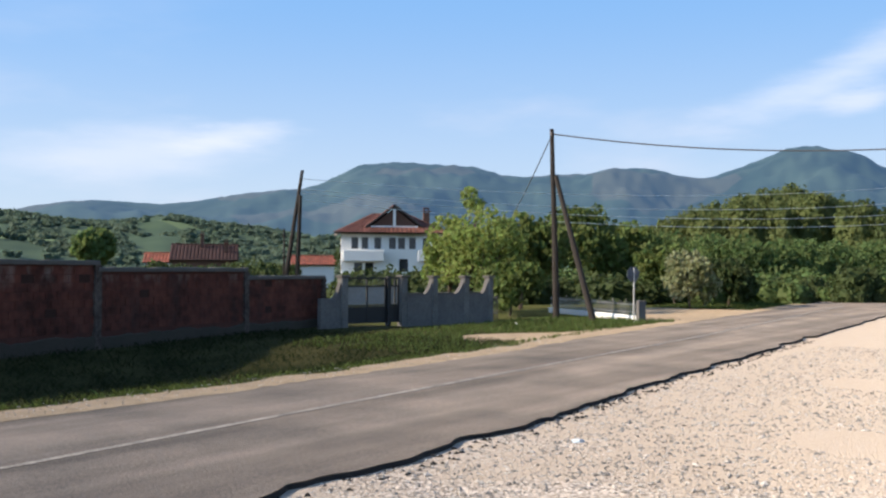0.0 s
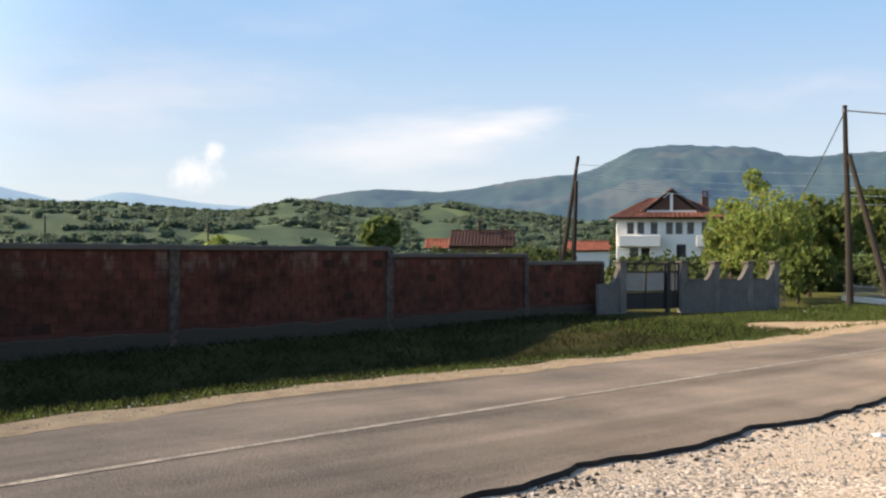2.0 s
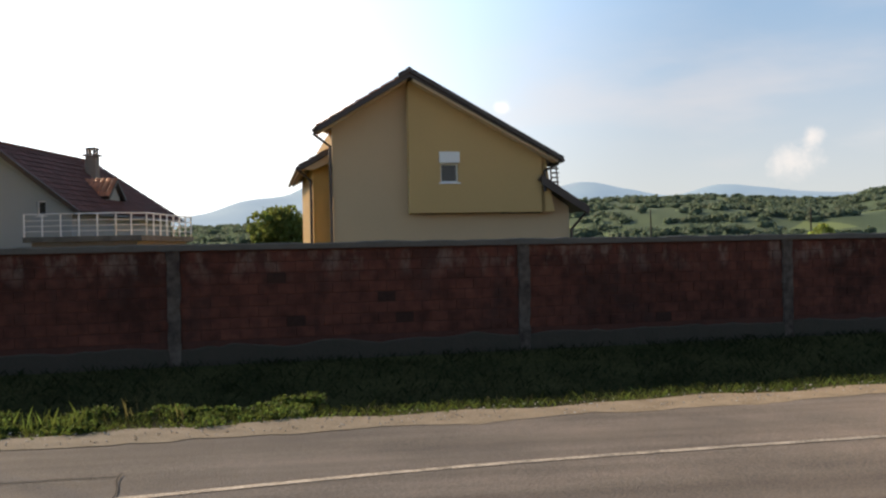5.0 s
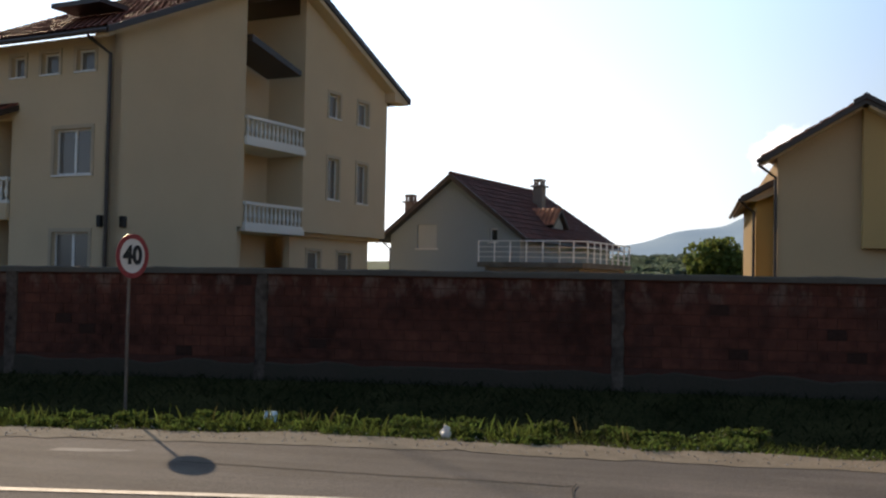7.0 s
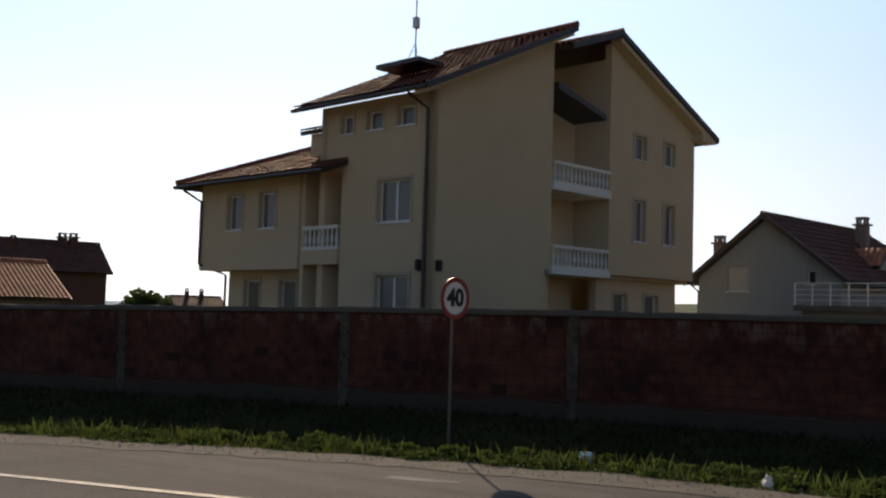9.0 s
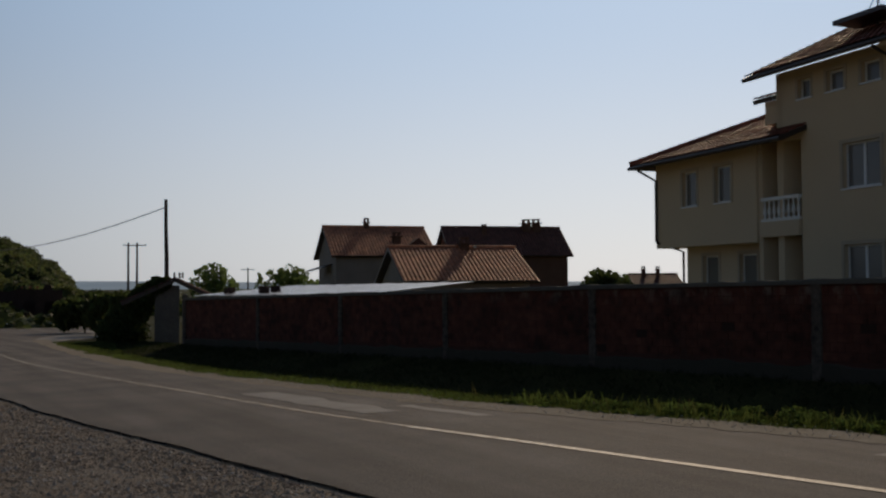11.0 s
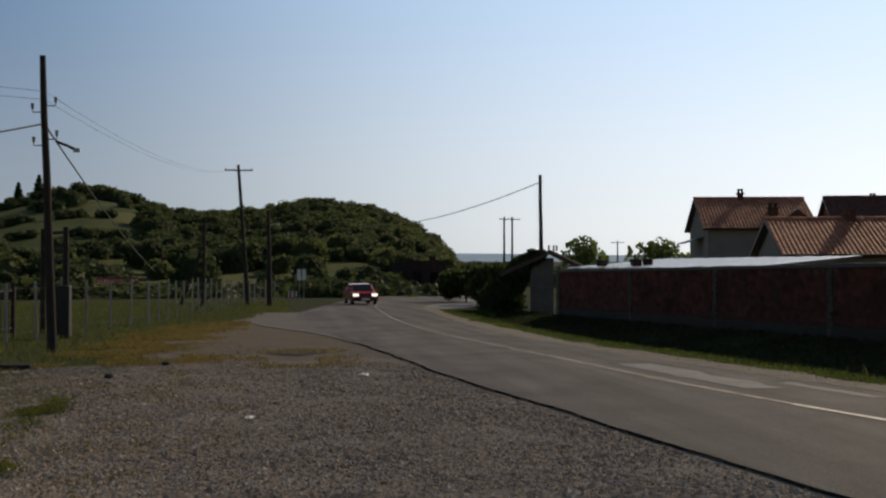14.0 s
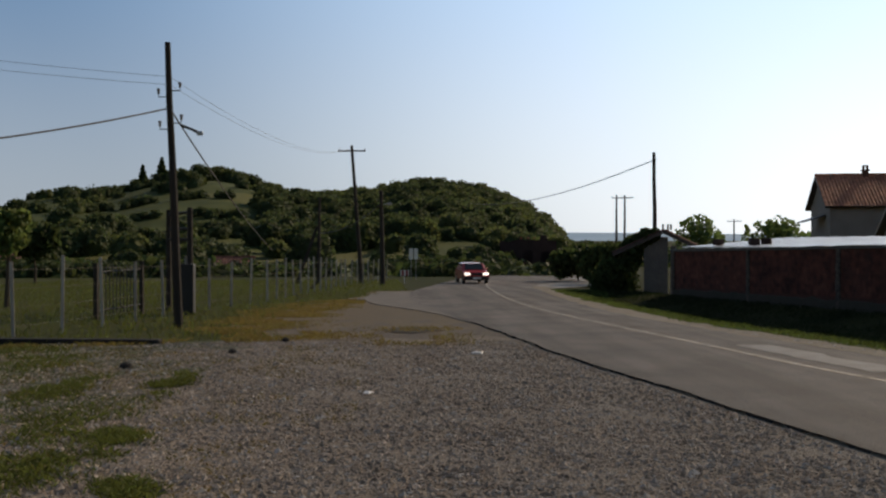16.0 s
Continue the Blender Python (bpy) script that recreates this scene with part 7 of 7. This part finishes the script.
# bridge rails on the eastern bend
for bx, by in ((75.7, 18.1), (92.8, 20.2)):
    k = mesh_object("marker_post", box(-0.22, 0.22, -0.2, 0.2, -0.2, 0.75, 0.04), M["white"])
    k.matrix_world = pose(bx, by, ground_z(bx, by) + 0.15, 0, 0, 10)
    tagged(k, "white painted concrete marker post at the bridge", "marker post", "marker posts at the bridge")
rl = thing("guard_rail", pose(76, 18.3, 0, 0, 0, 7.2), "low concrete bridge rail beside the road", "guard rail")
part("rail", box(0, 17, 0, 0.2, 0.1, 0.4, 0.03), M["concrete"], rl)
part("rail", box(0, 17, 0.02, 0.12, 0.65, 0.75), M["brick_far"], rl)
pole(97, 20.5, 2.6, 0.04, (0, 0), "thin grey post at the far bridge end", name="post")


# ---- fences
def picket_fence():
    a, b = Vector((36.9, 15.7, 0)), Vector((42.6, 22.6, 0))
    ang = math.degrees(math.atan2(b.y - a.y, b.x - a.x))
    t = thing("fence", pose(a.x, a.y, -0.05, 0, 0, ang), "low white wall with a grey metal fence beside the lane", "fence")
    L = (b - a).length
    part("plinth", box(0, L, 0, 0.2, -0.3, 0.2, 0.02), M["white"], t, "whitewashed plinth")
    for z in (0.32, 0.62):
        part("rail", tube((0, 0.1, z), (L, 0.1, z), 0.02, seg=5), M["metal"], t)
    for k in range(46):
        x = L * (k + 0.5) / 46
        part("picket", box(x - 0.014, x + 0.014, 0.09, 0.105, 0.2, 0.72 + (0.1 if k % 6 == 0 else 0)), M["metal"], t)
    part("end_post", box(-0.1, 0.15, -0.05, 0.25, -0.3, 0.8, 0.02), M["gate_concrete"], t)


picket_fence()


def old_fence():
    a, b = Vector((33.3, 20.0, 0)), Vector((35.8, 22.5, 0))
    ang = math.degrees(math.atan2(b.y - a.y, b.x - a.x))
    t = thing("fence", pose(a.x, a.y, -0.05, 0, 0, ang), "short rusty iron fence beside the yard wall", "fence")
    part("rail", tube((0, 0, 0.9), (3.2, 0, 0.9), 0.02, seg=5), M["iron"], t)
    part("rail", tube((0, 0, 0.3), (3.2, 0, 0.3), 0.02, seg=5), M["iron"], t)
    for k in range(14):
        part("bar", tube((k * 0.24, 0, -0.1), (k * 0.24, 0, 1.0), 0.014, seg=5), M["iron"], t)


old_fence()
post_mesh = None


def meadow_fence():
    line = [(-14.5, -13.0), (-21.2, -9.05), (-25.4, -8.35), (-33.7, -7.1), (-40.6, -5.95), (-62.3, -3.6), (-80, -0.6)]
    t = thing("fence", pose(0, 0, 0), "wire meadow fence on slim concrete posts", "fence")
    pts = []
    for (ax, ay), (bx, by) in zip(line, line[1:]):
        n = max(1, int(math.hypot(bx - ax, by - ay) / 1.8))
        for k in range(n):
            pts.append((ax + (bx - ax) * k / n, ay + (by - ay) * k / n))
    random.seed(4)
    bm = box(-0.038, 0.038, -0.038, 0.038, -0.3, 1.75, 0.01)
    me = bpy.data.meshes.new("post")
    bm.to_mesh(me)
    bm.free()
    me.materials.append(M["post_pale"])
    for x, y in pts:
        ob = new("post", me)
        ob.parent = t
        ob.matrix_local = pose(x, y, ground_z(x, y), random.uniform(-2, 2), random.uniform(-2, 2), random.uniform(0, 30))
        ob.scale = (1, 1, random.uniform(0.93, 1.05))
    for z in (0.3, 0.7, 1.1, 1.5):
        bm = bmesh.new()
        bm_path(bm, [(x, y, ground_z(x, y) + z) for x, y in pts], 0.004, 4)
        part("wire", bm, M["fence_wire"], t)
    # slanting wooden props
    for i in (2, 22):
        x, y = pts[i]
        part("prop", tube((x - 0.5, y - 1.3, ground_z(x, y) - 0.1), (x, y, ground_z(x, y) + 1.2), 0.07, seg=7), M["wood"], t)


meadow_fence()
gate2 = thing("meadow_gate", pose(-28.6, -9.4, ground_z(-28.6, -9.4), 0, 0, 168), "dark iron gate with upright bars in the meadow fence", "gate")
for x in (0, 2.9):
    part("post", box(x - 0.06, x + 0.06, -0.06, 0.06, -0.3, 1.6, 0.01), M["wood"], gate2)
for z in (0.25, 1.35):
    part("rail", tube((0, 0, z), (2.9, 0, z), 0.025, seg=6), M["iron"], gate2)
for k in range(12):
    part("bar", tube((0.15 + k * 0.22, 0, 0.1), (0.15 + k * 0.22, 0, 1.5), 0.018, seg=5), M["fence_wire"], gate2)
kb = mesh_object("kerb_beam", box(0, 4.6, -0.12, 0.12, -0.2, 0.13, 0.02), M["asphalt_edge"])
kb.matrix_world = pose(-19.8, -5.7, gz(-19.8) - 0.07, 0, 0, -97)
tagged(kb, "dark old sleeper lying in the grass", "beam")
shed2 = gabled_house(polar(201.7, 112), 118, 5, 4, -0.5, 0.6, M["white"], M["tile_dark"], "small white hut with a tile roof in the meadow", base=-2.8, over=0.2)


def ruined_barn():
    p = polar(173.3, 128)
    t = thing("ruin", pose(p.x, p.y, 0, 0, 0, 82), "roofless dark brick barn overgrown at the foot of the hill", "building")
    part("wall", pierced(0, 7.2, -3.2, 1.2, [(0.9, 2.0, -2.6, 0.2), (3.0, 4.2, -1.2, 0.3), (5.2, 6.3, -2.6, 0.2)], 0.35), M["dark_brick"], t)
    part("gable", slab_poly([(0, 1.2), (7.2, 1.2), (7.2, 1.5), (6.1, 1.55), (5.9, 2.2), (5.2, 2.25), (5.0, 1.6), (2.4, 1.7), (1.2, 1.35), (0, 1.5)], 0, 0.35), M["dark_brick"], t)
    for x in (0, 6.85):
        part("wall", box(x, x + 0.35, 0.35, 6, -3.2, 1.25), M["dark_brick"], t)
    part("wall", box(0, 7.2, 6, 6.35, -3.2, 1.0), M["dark_brick"], t)
    for x in (2.6, 3.5, 4.3):
        part("rafter_end", box(x, x + 0.25, -0.15, 0.1, 1.75, 2.0, 0.02), M["tile"], t)


ruined_barn()
hut = gabled_house(polar(189.3, 118), 95, 4, 4, -1.4, -0.4, M["brick_far"], M["tile_brown"], "small red-roofed hut half hidden by bushes", base=-3.0)


# ---- cars
def build_car(m, paint, label):
    t = thing("car", m, label, "car")
    prof = [(-2.1, 0.32), (-2.12, 0.62), (-2.0, 0.80), (-1.15, 0.88), (-0.55, 1.32), (0.75, 1.36), (1.45, 0.94), (2.0, 0.90), (2.1, 0.62), (2.08, 0.30)]
    bm = bmesh.new()
    rows = []
    for w, inset in ((-0.82, 1), (-0.74, 0), (0.74, 0), (0.82, 1)):
        rows.append([bm.verts.new((x, w * (0.86 if z > 0.95 else 1.0), z - (0.04 if inset and z > 0.5 else 0))) for x, z in prof])
    k = len(prof)
    for a, b in zip(rows, rows[1:]):
        for i in range(k):
            bm.faces.new((a[i], a[(i + 1) % k], b[(i + 1) % k], b[i]))
    bm.faces.new(rows[0][::-1])
    bm.faces.new(rows[-1])
    bmesh.ops.recalc_face_normals(bm, faces=bm.faces)
    bmesh.ops.bevel(bm, geom=list(bm.edges), offset=0.03, segments=2, affect="EDGES")
    body = part("body", bm, paint, t, smooth=False)
    # glass areas stand slightly proud of the cabin
    part("windscreen", prism([(-1.1, -0.62, 0.915), (-1.1, 0.62, 0.915), (-0.6, 0.56, 1.29), (-0.6, -0.56, 1.29)], (-0.02, 0, 0.025)), M["glass"], t)
    part("rear_window", prism([(1.38, -0.6, 0.99), (1.38, 0.6, 0.99), (0.84, 0.55, 1.31), (0.84, -0.55, 1.31)], (0.02, 0, 0.025)), M["glass"], t)
    for s in (-1, 1):
        part("side_window", prism([(-0.85, s * 0.76, 0.95), (0.05, s * 0.76, 0.95), (0.05, s * 0.70, 1.27), (-0.5, s * 0.70, 1.27)], (0, s * 0.02, 0)), M["glass"], t)
        part("side_window", prism([(0.12, s * 0.76, 0.95), (1.15, s * 0.76, 0.95), (0.72, s * 0.70, 1.27), (0.12, s * 0.70, 1.27)], (0, s * 0.02, 0)), M["glass"], t)
        part("headlight", box(-2.14, -2.0, s * 0.6 - 0.18, s * 0.6 + 0.18, 0.6, 0.76, 0.03), M["headlamp"], t, "lit headlamp")
        part("mirror", box(-0.9, -0.75, s * 0.84 - 0.08, s * 0.84 + 0.08, 0.9, 1.03, 0.03), paint, t)
        for x in (-1.32, 1.3):
            w = part("wheel", disc(0.3, 0.18, -0.09, 24), M["tyre"], t)
            w.location = (x, s * 0.74, 0.3)
            rim = part("rim", disc(0.18, 0.2, -0.1, 16), M["metal"], w)
    part("bumper", box(-2.2, -2.02, -0.8, 0.8, 0.28, 0.52, 0.04), M["iron"], t, "black front bumper")
    part("bumper", box(2.02, 2.18, -0.8, 0.8, 0.3, 0.52, 0.04), M["iron"], t)
    part("grille", box(-2.15, -2.08, -0.4, 0.4, 0.6, 0.74, 0.01), M["iron"], t)
    part("number_plate", box(-2.215, -2.2, -0.26, 0.26, 0.36, 0.47), M["sign_white"], t)
    return t


build_car(pose(-66.0, 4.6, gz(-66.0) + 0.02, 0, 0, 184), M["car_red"], "red saloon car with its headlamps on, on the road")
# Made-up striped board in place of a small orange vehicle.
cp = polar(178.7, 70)
bd = thing("standin_board", pose(cp.x, cp.y, gz(cp.x), 0, 0, 92), "red and white board on a short post, standing in for a small vehicle", "road marker")
part("post", tube((0, 0.04, -0.2), (0, 0.04, 0.8), 0.03, seg=8), M["metal"], bd)
part("board", box(-0.3, 0.3, 0, 0.03, 0.45, 0.85, 0.005), M["sign_white"], bd)
for dx in (-0.22, 0.06):
    part("stripe", box(dx, dx + 0.16, -0.006, 0.0, 0.46, 0.84), M["sign_red"], bd)


# ---- grass, weeds and gravel
def blades(name, spots, heights, mat, label, width=0.012, lean=0.35):
    v, f = [], []
    for (x, y, z), h in zip(spots, heights):
        a = random.uniform(0, math.tau)
        w = width * random.uniform(0.7, 1.5)
        dx, dy = math.cos(a) * w, math.sin(a) * w
        lx, ly = random.gauss(0, lean) * h, random.gauss(0, lean) * h
        k = len(v)
        v += [(x - dx, y - dy, z), (x + dx, y + dy, z), (x + lx * 0.4 + dx * 0.6, y + ly * 0.4 + dy * 0.6, z + h * 0.62), (x + lx, y + ly, z + h)]
        f += [(k, k + 1, k + 2), (k, k + 2, k + 3)]
    return tagged(sheet(name, v, f, mat), label, "grass", kind="stuff")


def verge_spots(n, x0, x1, lo, hi, power=1.0):
    out = []
    while len(out) < n:
        x = random.uniform(x0, x1)
        a, b = lo(x), hi(x)
        y = a + (b - a) * random.random() ** power
        if noise.noise(Vector((x * 0.8, y * 0.8, 2.0))) < -0.25 and random.random() < 0.6:
            continue
        out.append((x, y, gz(x) - 0.05 + ditch(x, y)))
    return out


random.seed(101)
verge_lo = lambda x: far_y(x) + 0.5 + 0.3 * nz(x, 2, 0.9)
verge_hi = lambda x: wall_y(x) - 0.05 if x < 26 else min(wall_y(x), 19.5) - 0.3
# Shade-coloured blades towards the wall, the lighter copy along the road.
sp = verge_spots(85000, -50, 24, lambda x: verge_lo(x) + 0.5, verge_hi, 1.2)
blades("grass", sp, [random.uniform(0.05, 0.16) for _ in sp], M["blade"], "verge grass along the wall, its shade put into the colour", 0.005, 0.5)
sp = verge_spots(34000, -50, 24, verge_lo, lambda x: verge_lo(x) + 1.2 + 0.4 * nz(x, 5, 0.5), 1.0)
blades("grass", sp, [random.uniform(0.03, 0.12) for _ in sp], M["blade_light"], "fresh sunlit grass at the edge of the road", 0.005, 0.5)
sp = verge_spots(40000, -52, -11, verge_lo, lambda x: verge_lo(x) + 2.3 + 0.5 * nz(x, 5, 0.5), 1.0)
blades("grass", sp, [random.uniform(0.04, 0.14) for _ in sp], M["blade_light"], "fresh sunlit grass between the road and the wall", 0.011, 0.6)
sp = verge_spots(4200, -50, 24, lambda x: verge_lo(x) - 0.15, lambda x: verge_lo(x) + 1.0, 1.0)
blades("dry_grass", sp, [random.uniform(0.02, 0.08) for _ in sp], M["straw"], "withered grass between dirt and verge", 0.006, 0.6)
sp = [p for p in verge_spots(6000, -14, -2.2, lambda x: verge_lo(x) + 0.1, lambda x: verge_lo(x) + 1.9, 1.0) if nz(p[0], p[1], 1.3, 3.0) > 0.05]
blades("weeds", sp, [0.06 + 0.28 * random.random() ** 2.2 for _ in sp], M["blade_light"], "tall weeds and seeding grass on the verge", 0.0025, 0.22)
sp = [p for p in verge_spots(700, -16, 0, lambda x: verge_lo(x) + 0.6, lambda x: verge_lo(x) + 1.6, 1.0) if nz(p[0], p[1], 1.6, 6.0) > 0.15]
blades("dry_grass", sp, [random.uniform(0.18, 0.36) for _ in sp], M["straw"], "dry seed stalks among the verge grass", 0.003, 0.15)
sp = [p for p in verge_spots(26000, 20, 62, verge_lo, lambda x: far_y(x) + 6.0, 1.0) if not (22.1 < p[0] < 33 and p[1] > far_y(p[0]) + 0.8 and p[1] < drive_top(p[0])) and not 37.5 < p[0] < 50]
blades("grass", sp, [random.uniform(0.06, 0.18) for _ in sp], M["blade_light"], "green verge grass beside the driveway", 0.013)
# meadow beyond the fence and patches on the gravel
sp = []
while len(sp) < 45000:
    x, y = random.uniform(-80, -14), random.uniform(-26, 0)
    edge_y = lot_south(max(x, -52)) if x > -52 else near_y(x) - 1.0
    if x > -14 or y > edge_y + 0.5:
        continue
    sp.append((x, y, ground_z(x, y)))
blades("grass", sp, [random.uniform(0.05, 0.20) for _ in sp], M["meadow_blade"], "meadow grass along the wire fence", 0.009)
sp = []
PATCHES = [(-10.5, -4.7, 1.9, 0.75), (-8.3, -4.3, 1.1, 0.6), (-9.3, -3.95, 0.9, 0.35), (-16.3, -6.9, 2.4, 1.0), (-13.0, -5.6, 1.4, 0.5), (-7.4, -3.3, 0.6, 0.3), (-12.5, -7.6, 2.2, 1.0), (-13.6, -4.2, 1.2, 0.3), (-18.5, -8.0, 2.0, 1.0), (-9.5, -6.2, 1.8, 0.8)]
while len(sp) < 17000:
    cx, cy, rx, ry = random.choice(PATCHES)
    x, y = random.gauss(cx, rx * 0.6), random.gauss(cy, ry * 0.6)
    if nz(x, y, 1.6, 7.0) + 0.5 * nz(x, y, 5.0, 2.0) < 0.9 * (math.hypot((x - cx) / rx, (y - cy) / ry) - 0.7) + random.gauss(0, 0.22):
        continue
    sp.append((x, y, gz(x) + lot_z(x) - 0.003))
blades("grass", sp, [random.uniform(0.025, 0.075) for _ in sp], M["meadow_blade"], "low grass patches growing through the gravel", 0.007, 0.8)
sp = []
while len(sp) < 2500:
    x = random.uniform(33, 60)
    y = near_y(x) - random.uniform(1.2, 6.5)
    if noise.noise(Vector((x * 0.3, y * 0.5, 4.0))) < 0.0:
        continue
    sp.append((x, y, gz(x) + lot_z(x) - 0.003))
blades("grass", sp, [random.uniform(0.05, 0.16) for _ in sp], M["blade_light"], "thin grass at the far side of the gravel", 0.02)

sp = []
while len(sp) < 9000:
    x, y = random.uniform(-19, -5), random.uniform(-8, -1.6)
    if nz(x, y, 0.9, 12.0) < 0.08 * (y + 4.5):
        continue
    sp.append((x, y, gz(x) + lot_z(x) - 0.003))
blades("dry_grass", sp, [random.uniform(0.015, 0.05) for _ in sp], M["fallow"], "thin withered grass among the gravel", 0.007, 0.9)
# withered fringe between the gravel and the fence, and round the old asphalt
sp = []
while len(sp) < 26000:
    x = random.uniform(-40, -15)
    y = max(lot_south(x), -11) + random.gauss(0.6, 0.7) if random.random() < 0.75 else random.gauss(-0.6, 0.6)
    if y > near_y(x) - 0.6 or (y > -2 and not -24 < x < -19) or nz(x, y, 0.7, 8.0) < -0.15:
        continue
    sp.append((x, y, gz(x) + lot_z(x) - 0.003))
blades("dry_grass", sp, [random.uniform(0.02, 0.09) for _ in sp], M["fallow"], "withered orange-brown grass at the edge of the gravel", 0.008, 0.8)

# weeds as leafy clumps
random.seed(64)
wd = []
for k in range(150):
    x = random.uniform(-14, 0)
    y = verge_lo(x) + random.uniform(0.1, 1.5)
    r = random.uniform(0.03, 0.12)
    wd.append(((x, y, gz(x) + r * 0.2), (r * 2.0, r * 1.6, r * 0.8)))
wood("weeds", wd, M["weed"], "leafy weeds clumped on the verge", 24000, 0.034, "weeds")


def stones(name, spots, sizes, mat, label):
    """Loose angular stones, each a squashed and twisted octahedron."""
    v, f = [], []
    for (x, y, z), s in zip(spots, sizes):
        k = len(v)
        a = random.uniform(0, math.tau)
        ca, sa = math.cos(a), math.sin(a)
        for dx, dy, dz in ((1, 0, 0), (0, 1, 0), (-1, 0, 0), (0, -1, 0), (0, 0, 0.8), (0, 0, -0.8)):
            q = s * random.uniform(0.6, 1.25)
            px, py = dx * q, dy * q * 0.75
            v.append((x + px * ca - py * sa, y + px * sa + py * ca, z + dz * s * random.uniform(0.4, 0.9)))
        for i in range(4):
            j = (i + 1) % 4
            f += [(k + i, k + j, k + 4), (k + j, k + i, k + 5)]
    return tagged(sheet(name, v, f, mat), label, "gravel", kind="stuff")


random.seed(202)
sp, sz = [], []
while len(sp) < 130000:
    if random.random() < 0.68:
        x, y = random.uniform(-20, -3), random.uniform(-8, 3.4)
    else:
        x, y = random.uniform(3.5, 28), random.uniform(-1.5, 7.0)
    d = math.hypot(x, y)
    if y > near_y(x) - 0.08 or random.random() > min(1.0, 7.5 / d) or (x > 3 and noise.noise(Vector((x * 0.35, y * 0.35, 9.0))) < 0.25 * (near_y(x) - y - 3.0) / 3.0 - 0.4):
        continue
    sp.append((x, y, gz(x) + lot_z(x) + 0.005))
    sz.append(min(0.06, 0.009 + random.expovariate(105 if x < 0 else 130)))
for west, mat, label in ((False, "stone", "loose angular pale grey gravel stones"), (True, "stone_warm", "loose angular brownish gravel stones")):
    pick = [i for i in range(len(sp)) if (sp[i][0] < 0 and i % 5 != 0) == west]
    stones("gravel_stones", [sp[i] for i in pick], [sz[i] for i in pick], M[mat], label)
sp = [(x, near_y(x) - random.uniform(-0.02, 0.35), gz(x) - 0.05) for x in (random.uniform(-3, 30) for _ in range(600))]
stones("asphalt_crumbs", sp, [random.uniform(0.012, 0.05) for _ in sp], M["asphalt_edge"], "dark crumbs broken off the asphalt edge")
sp = [(x, far_y(x) + random.uniform(-0.1, 0.8), gz(x) + 0.02) for x in (random.uniform(-25, 25) for _ in range(2500))]
stones("shoulder_stones", sp, [random.uniform(0.006, 0.022) for _ in sp], M["stone"], "small stones on the dirt shoulder")
for x, y, s, mt, lb in ((-15.5, -5.3, 0.09, "asphalt_edge", "dark loose rock on the gravel"), (-17.8, -4.0, 0.08, "asphalt_edge", "dark loose rock on the gravel"), (-20.3, -3.3, 0.08, "asphalt_edge", "dark loose rock on the gravel"), (-39.6, -2.2, 0.13, "post_pale", "pale stone at the edge of the lay-by")):
    bm = bmesh.new()
    bmesh.ops.create_icosphere(bm, subdivisions=2, radius=s)
    for vv in bm.verts:
        vv.co *= 1 + 0.35 * noise.noise(vv.co * 6 + Vector((x, y, 0)))
        vv.co.z *= 0.65
    r = mesh_object("rock", bm, M[mt])
    r.matrix_world = pose(x, y, gz(x) + lot_z(x) + s * 0.4, 0, 0, x * 50)
    tagged(r, lb, "rock")


# ---- litter
def crumple(name, x, y, z, s, mat, label, flat=0.5):
    bm = bmesh.new()
    bmesh.ops.create_icosphere(bm, subdivisions=3, radius=s)
    for vv in bm.verts:
        vv.co *= 1 + 0.7 * noise.noise(vv.co * (3.0 / s) * 0.4 + Vector((x, y, 2)))
        vv.co.z *= flat
    ob = mesh_object(name, bm, M[mat])
    ob.matrix_world = pose(x, y, z + s * flat * 0.6, 0, 0, x * 40)
    return tagged(ob, label, "litter")


crumple("plastic_bag", 11.15, 6.25 - 0.55, -0.055, 0.07, "bag", "crumpled clear plastic bag on the gravel", 0.35)
crumple("plastic_bag", -6.05, 11.7, 0.02, 0.085, "bag_blue", "pale blue plastic bag caught in the weeds", 0.8)
crumple("paper_cup", -3.55, 11.35, 0.02, 0.06, "sign_white", "crushed white paper cup on the verge", 1.3)
crumple("paper_scrap", 1.2, 14.6, -0.45, 0.05, "sign_white", "white paper scrap in the shaded grass", 0.4)
crumple("paper_scrap", 13.2, 15.4, -0.35, 0.06, "sign_white", "white paper scrap in the shaded grass", 0.4)
crumple("paper_scrap", -12.2, -1.5, -0.045, 0.06, "sign_white", "white paper scrap on the gravel", 0.25)
crumple("paper_scrap", -17.2, 0.35, -0.135, 0.09, "sign_white", "white paper scrap on the gravel", 0.25)
crumple("paper_scrap", 31.5, 18.2, 0.0, 0.06, "sign_white", "white paper scrap on the grass by the gate", 0.5)
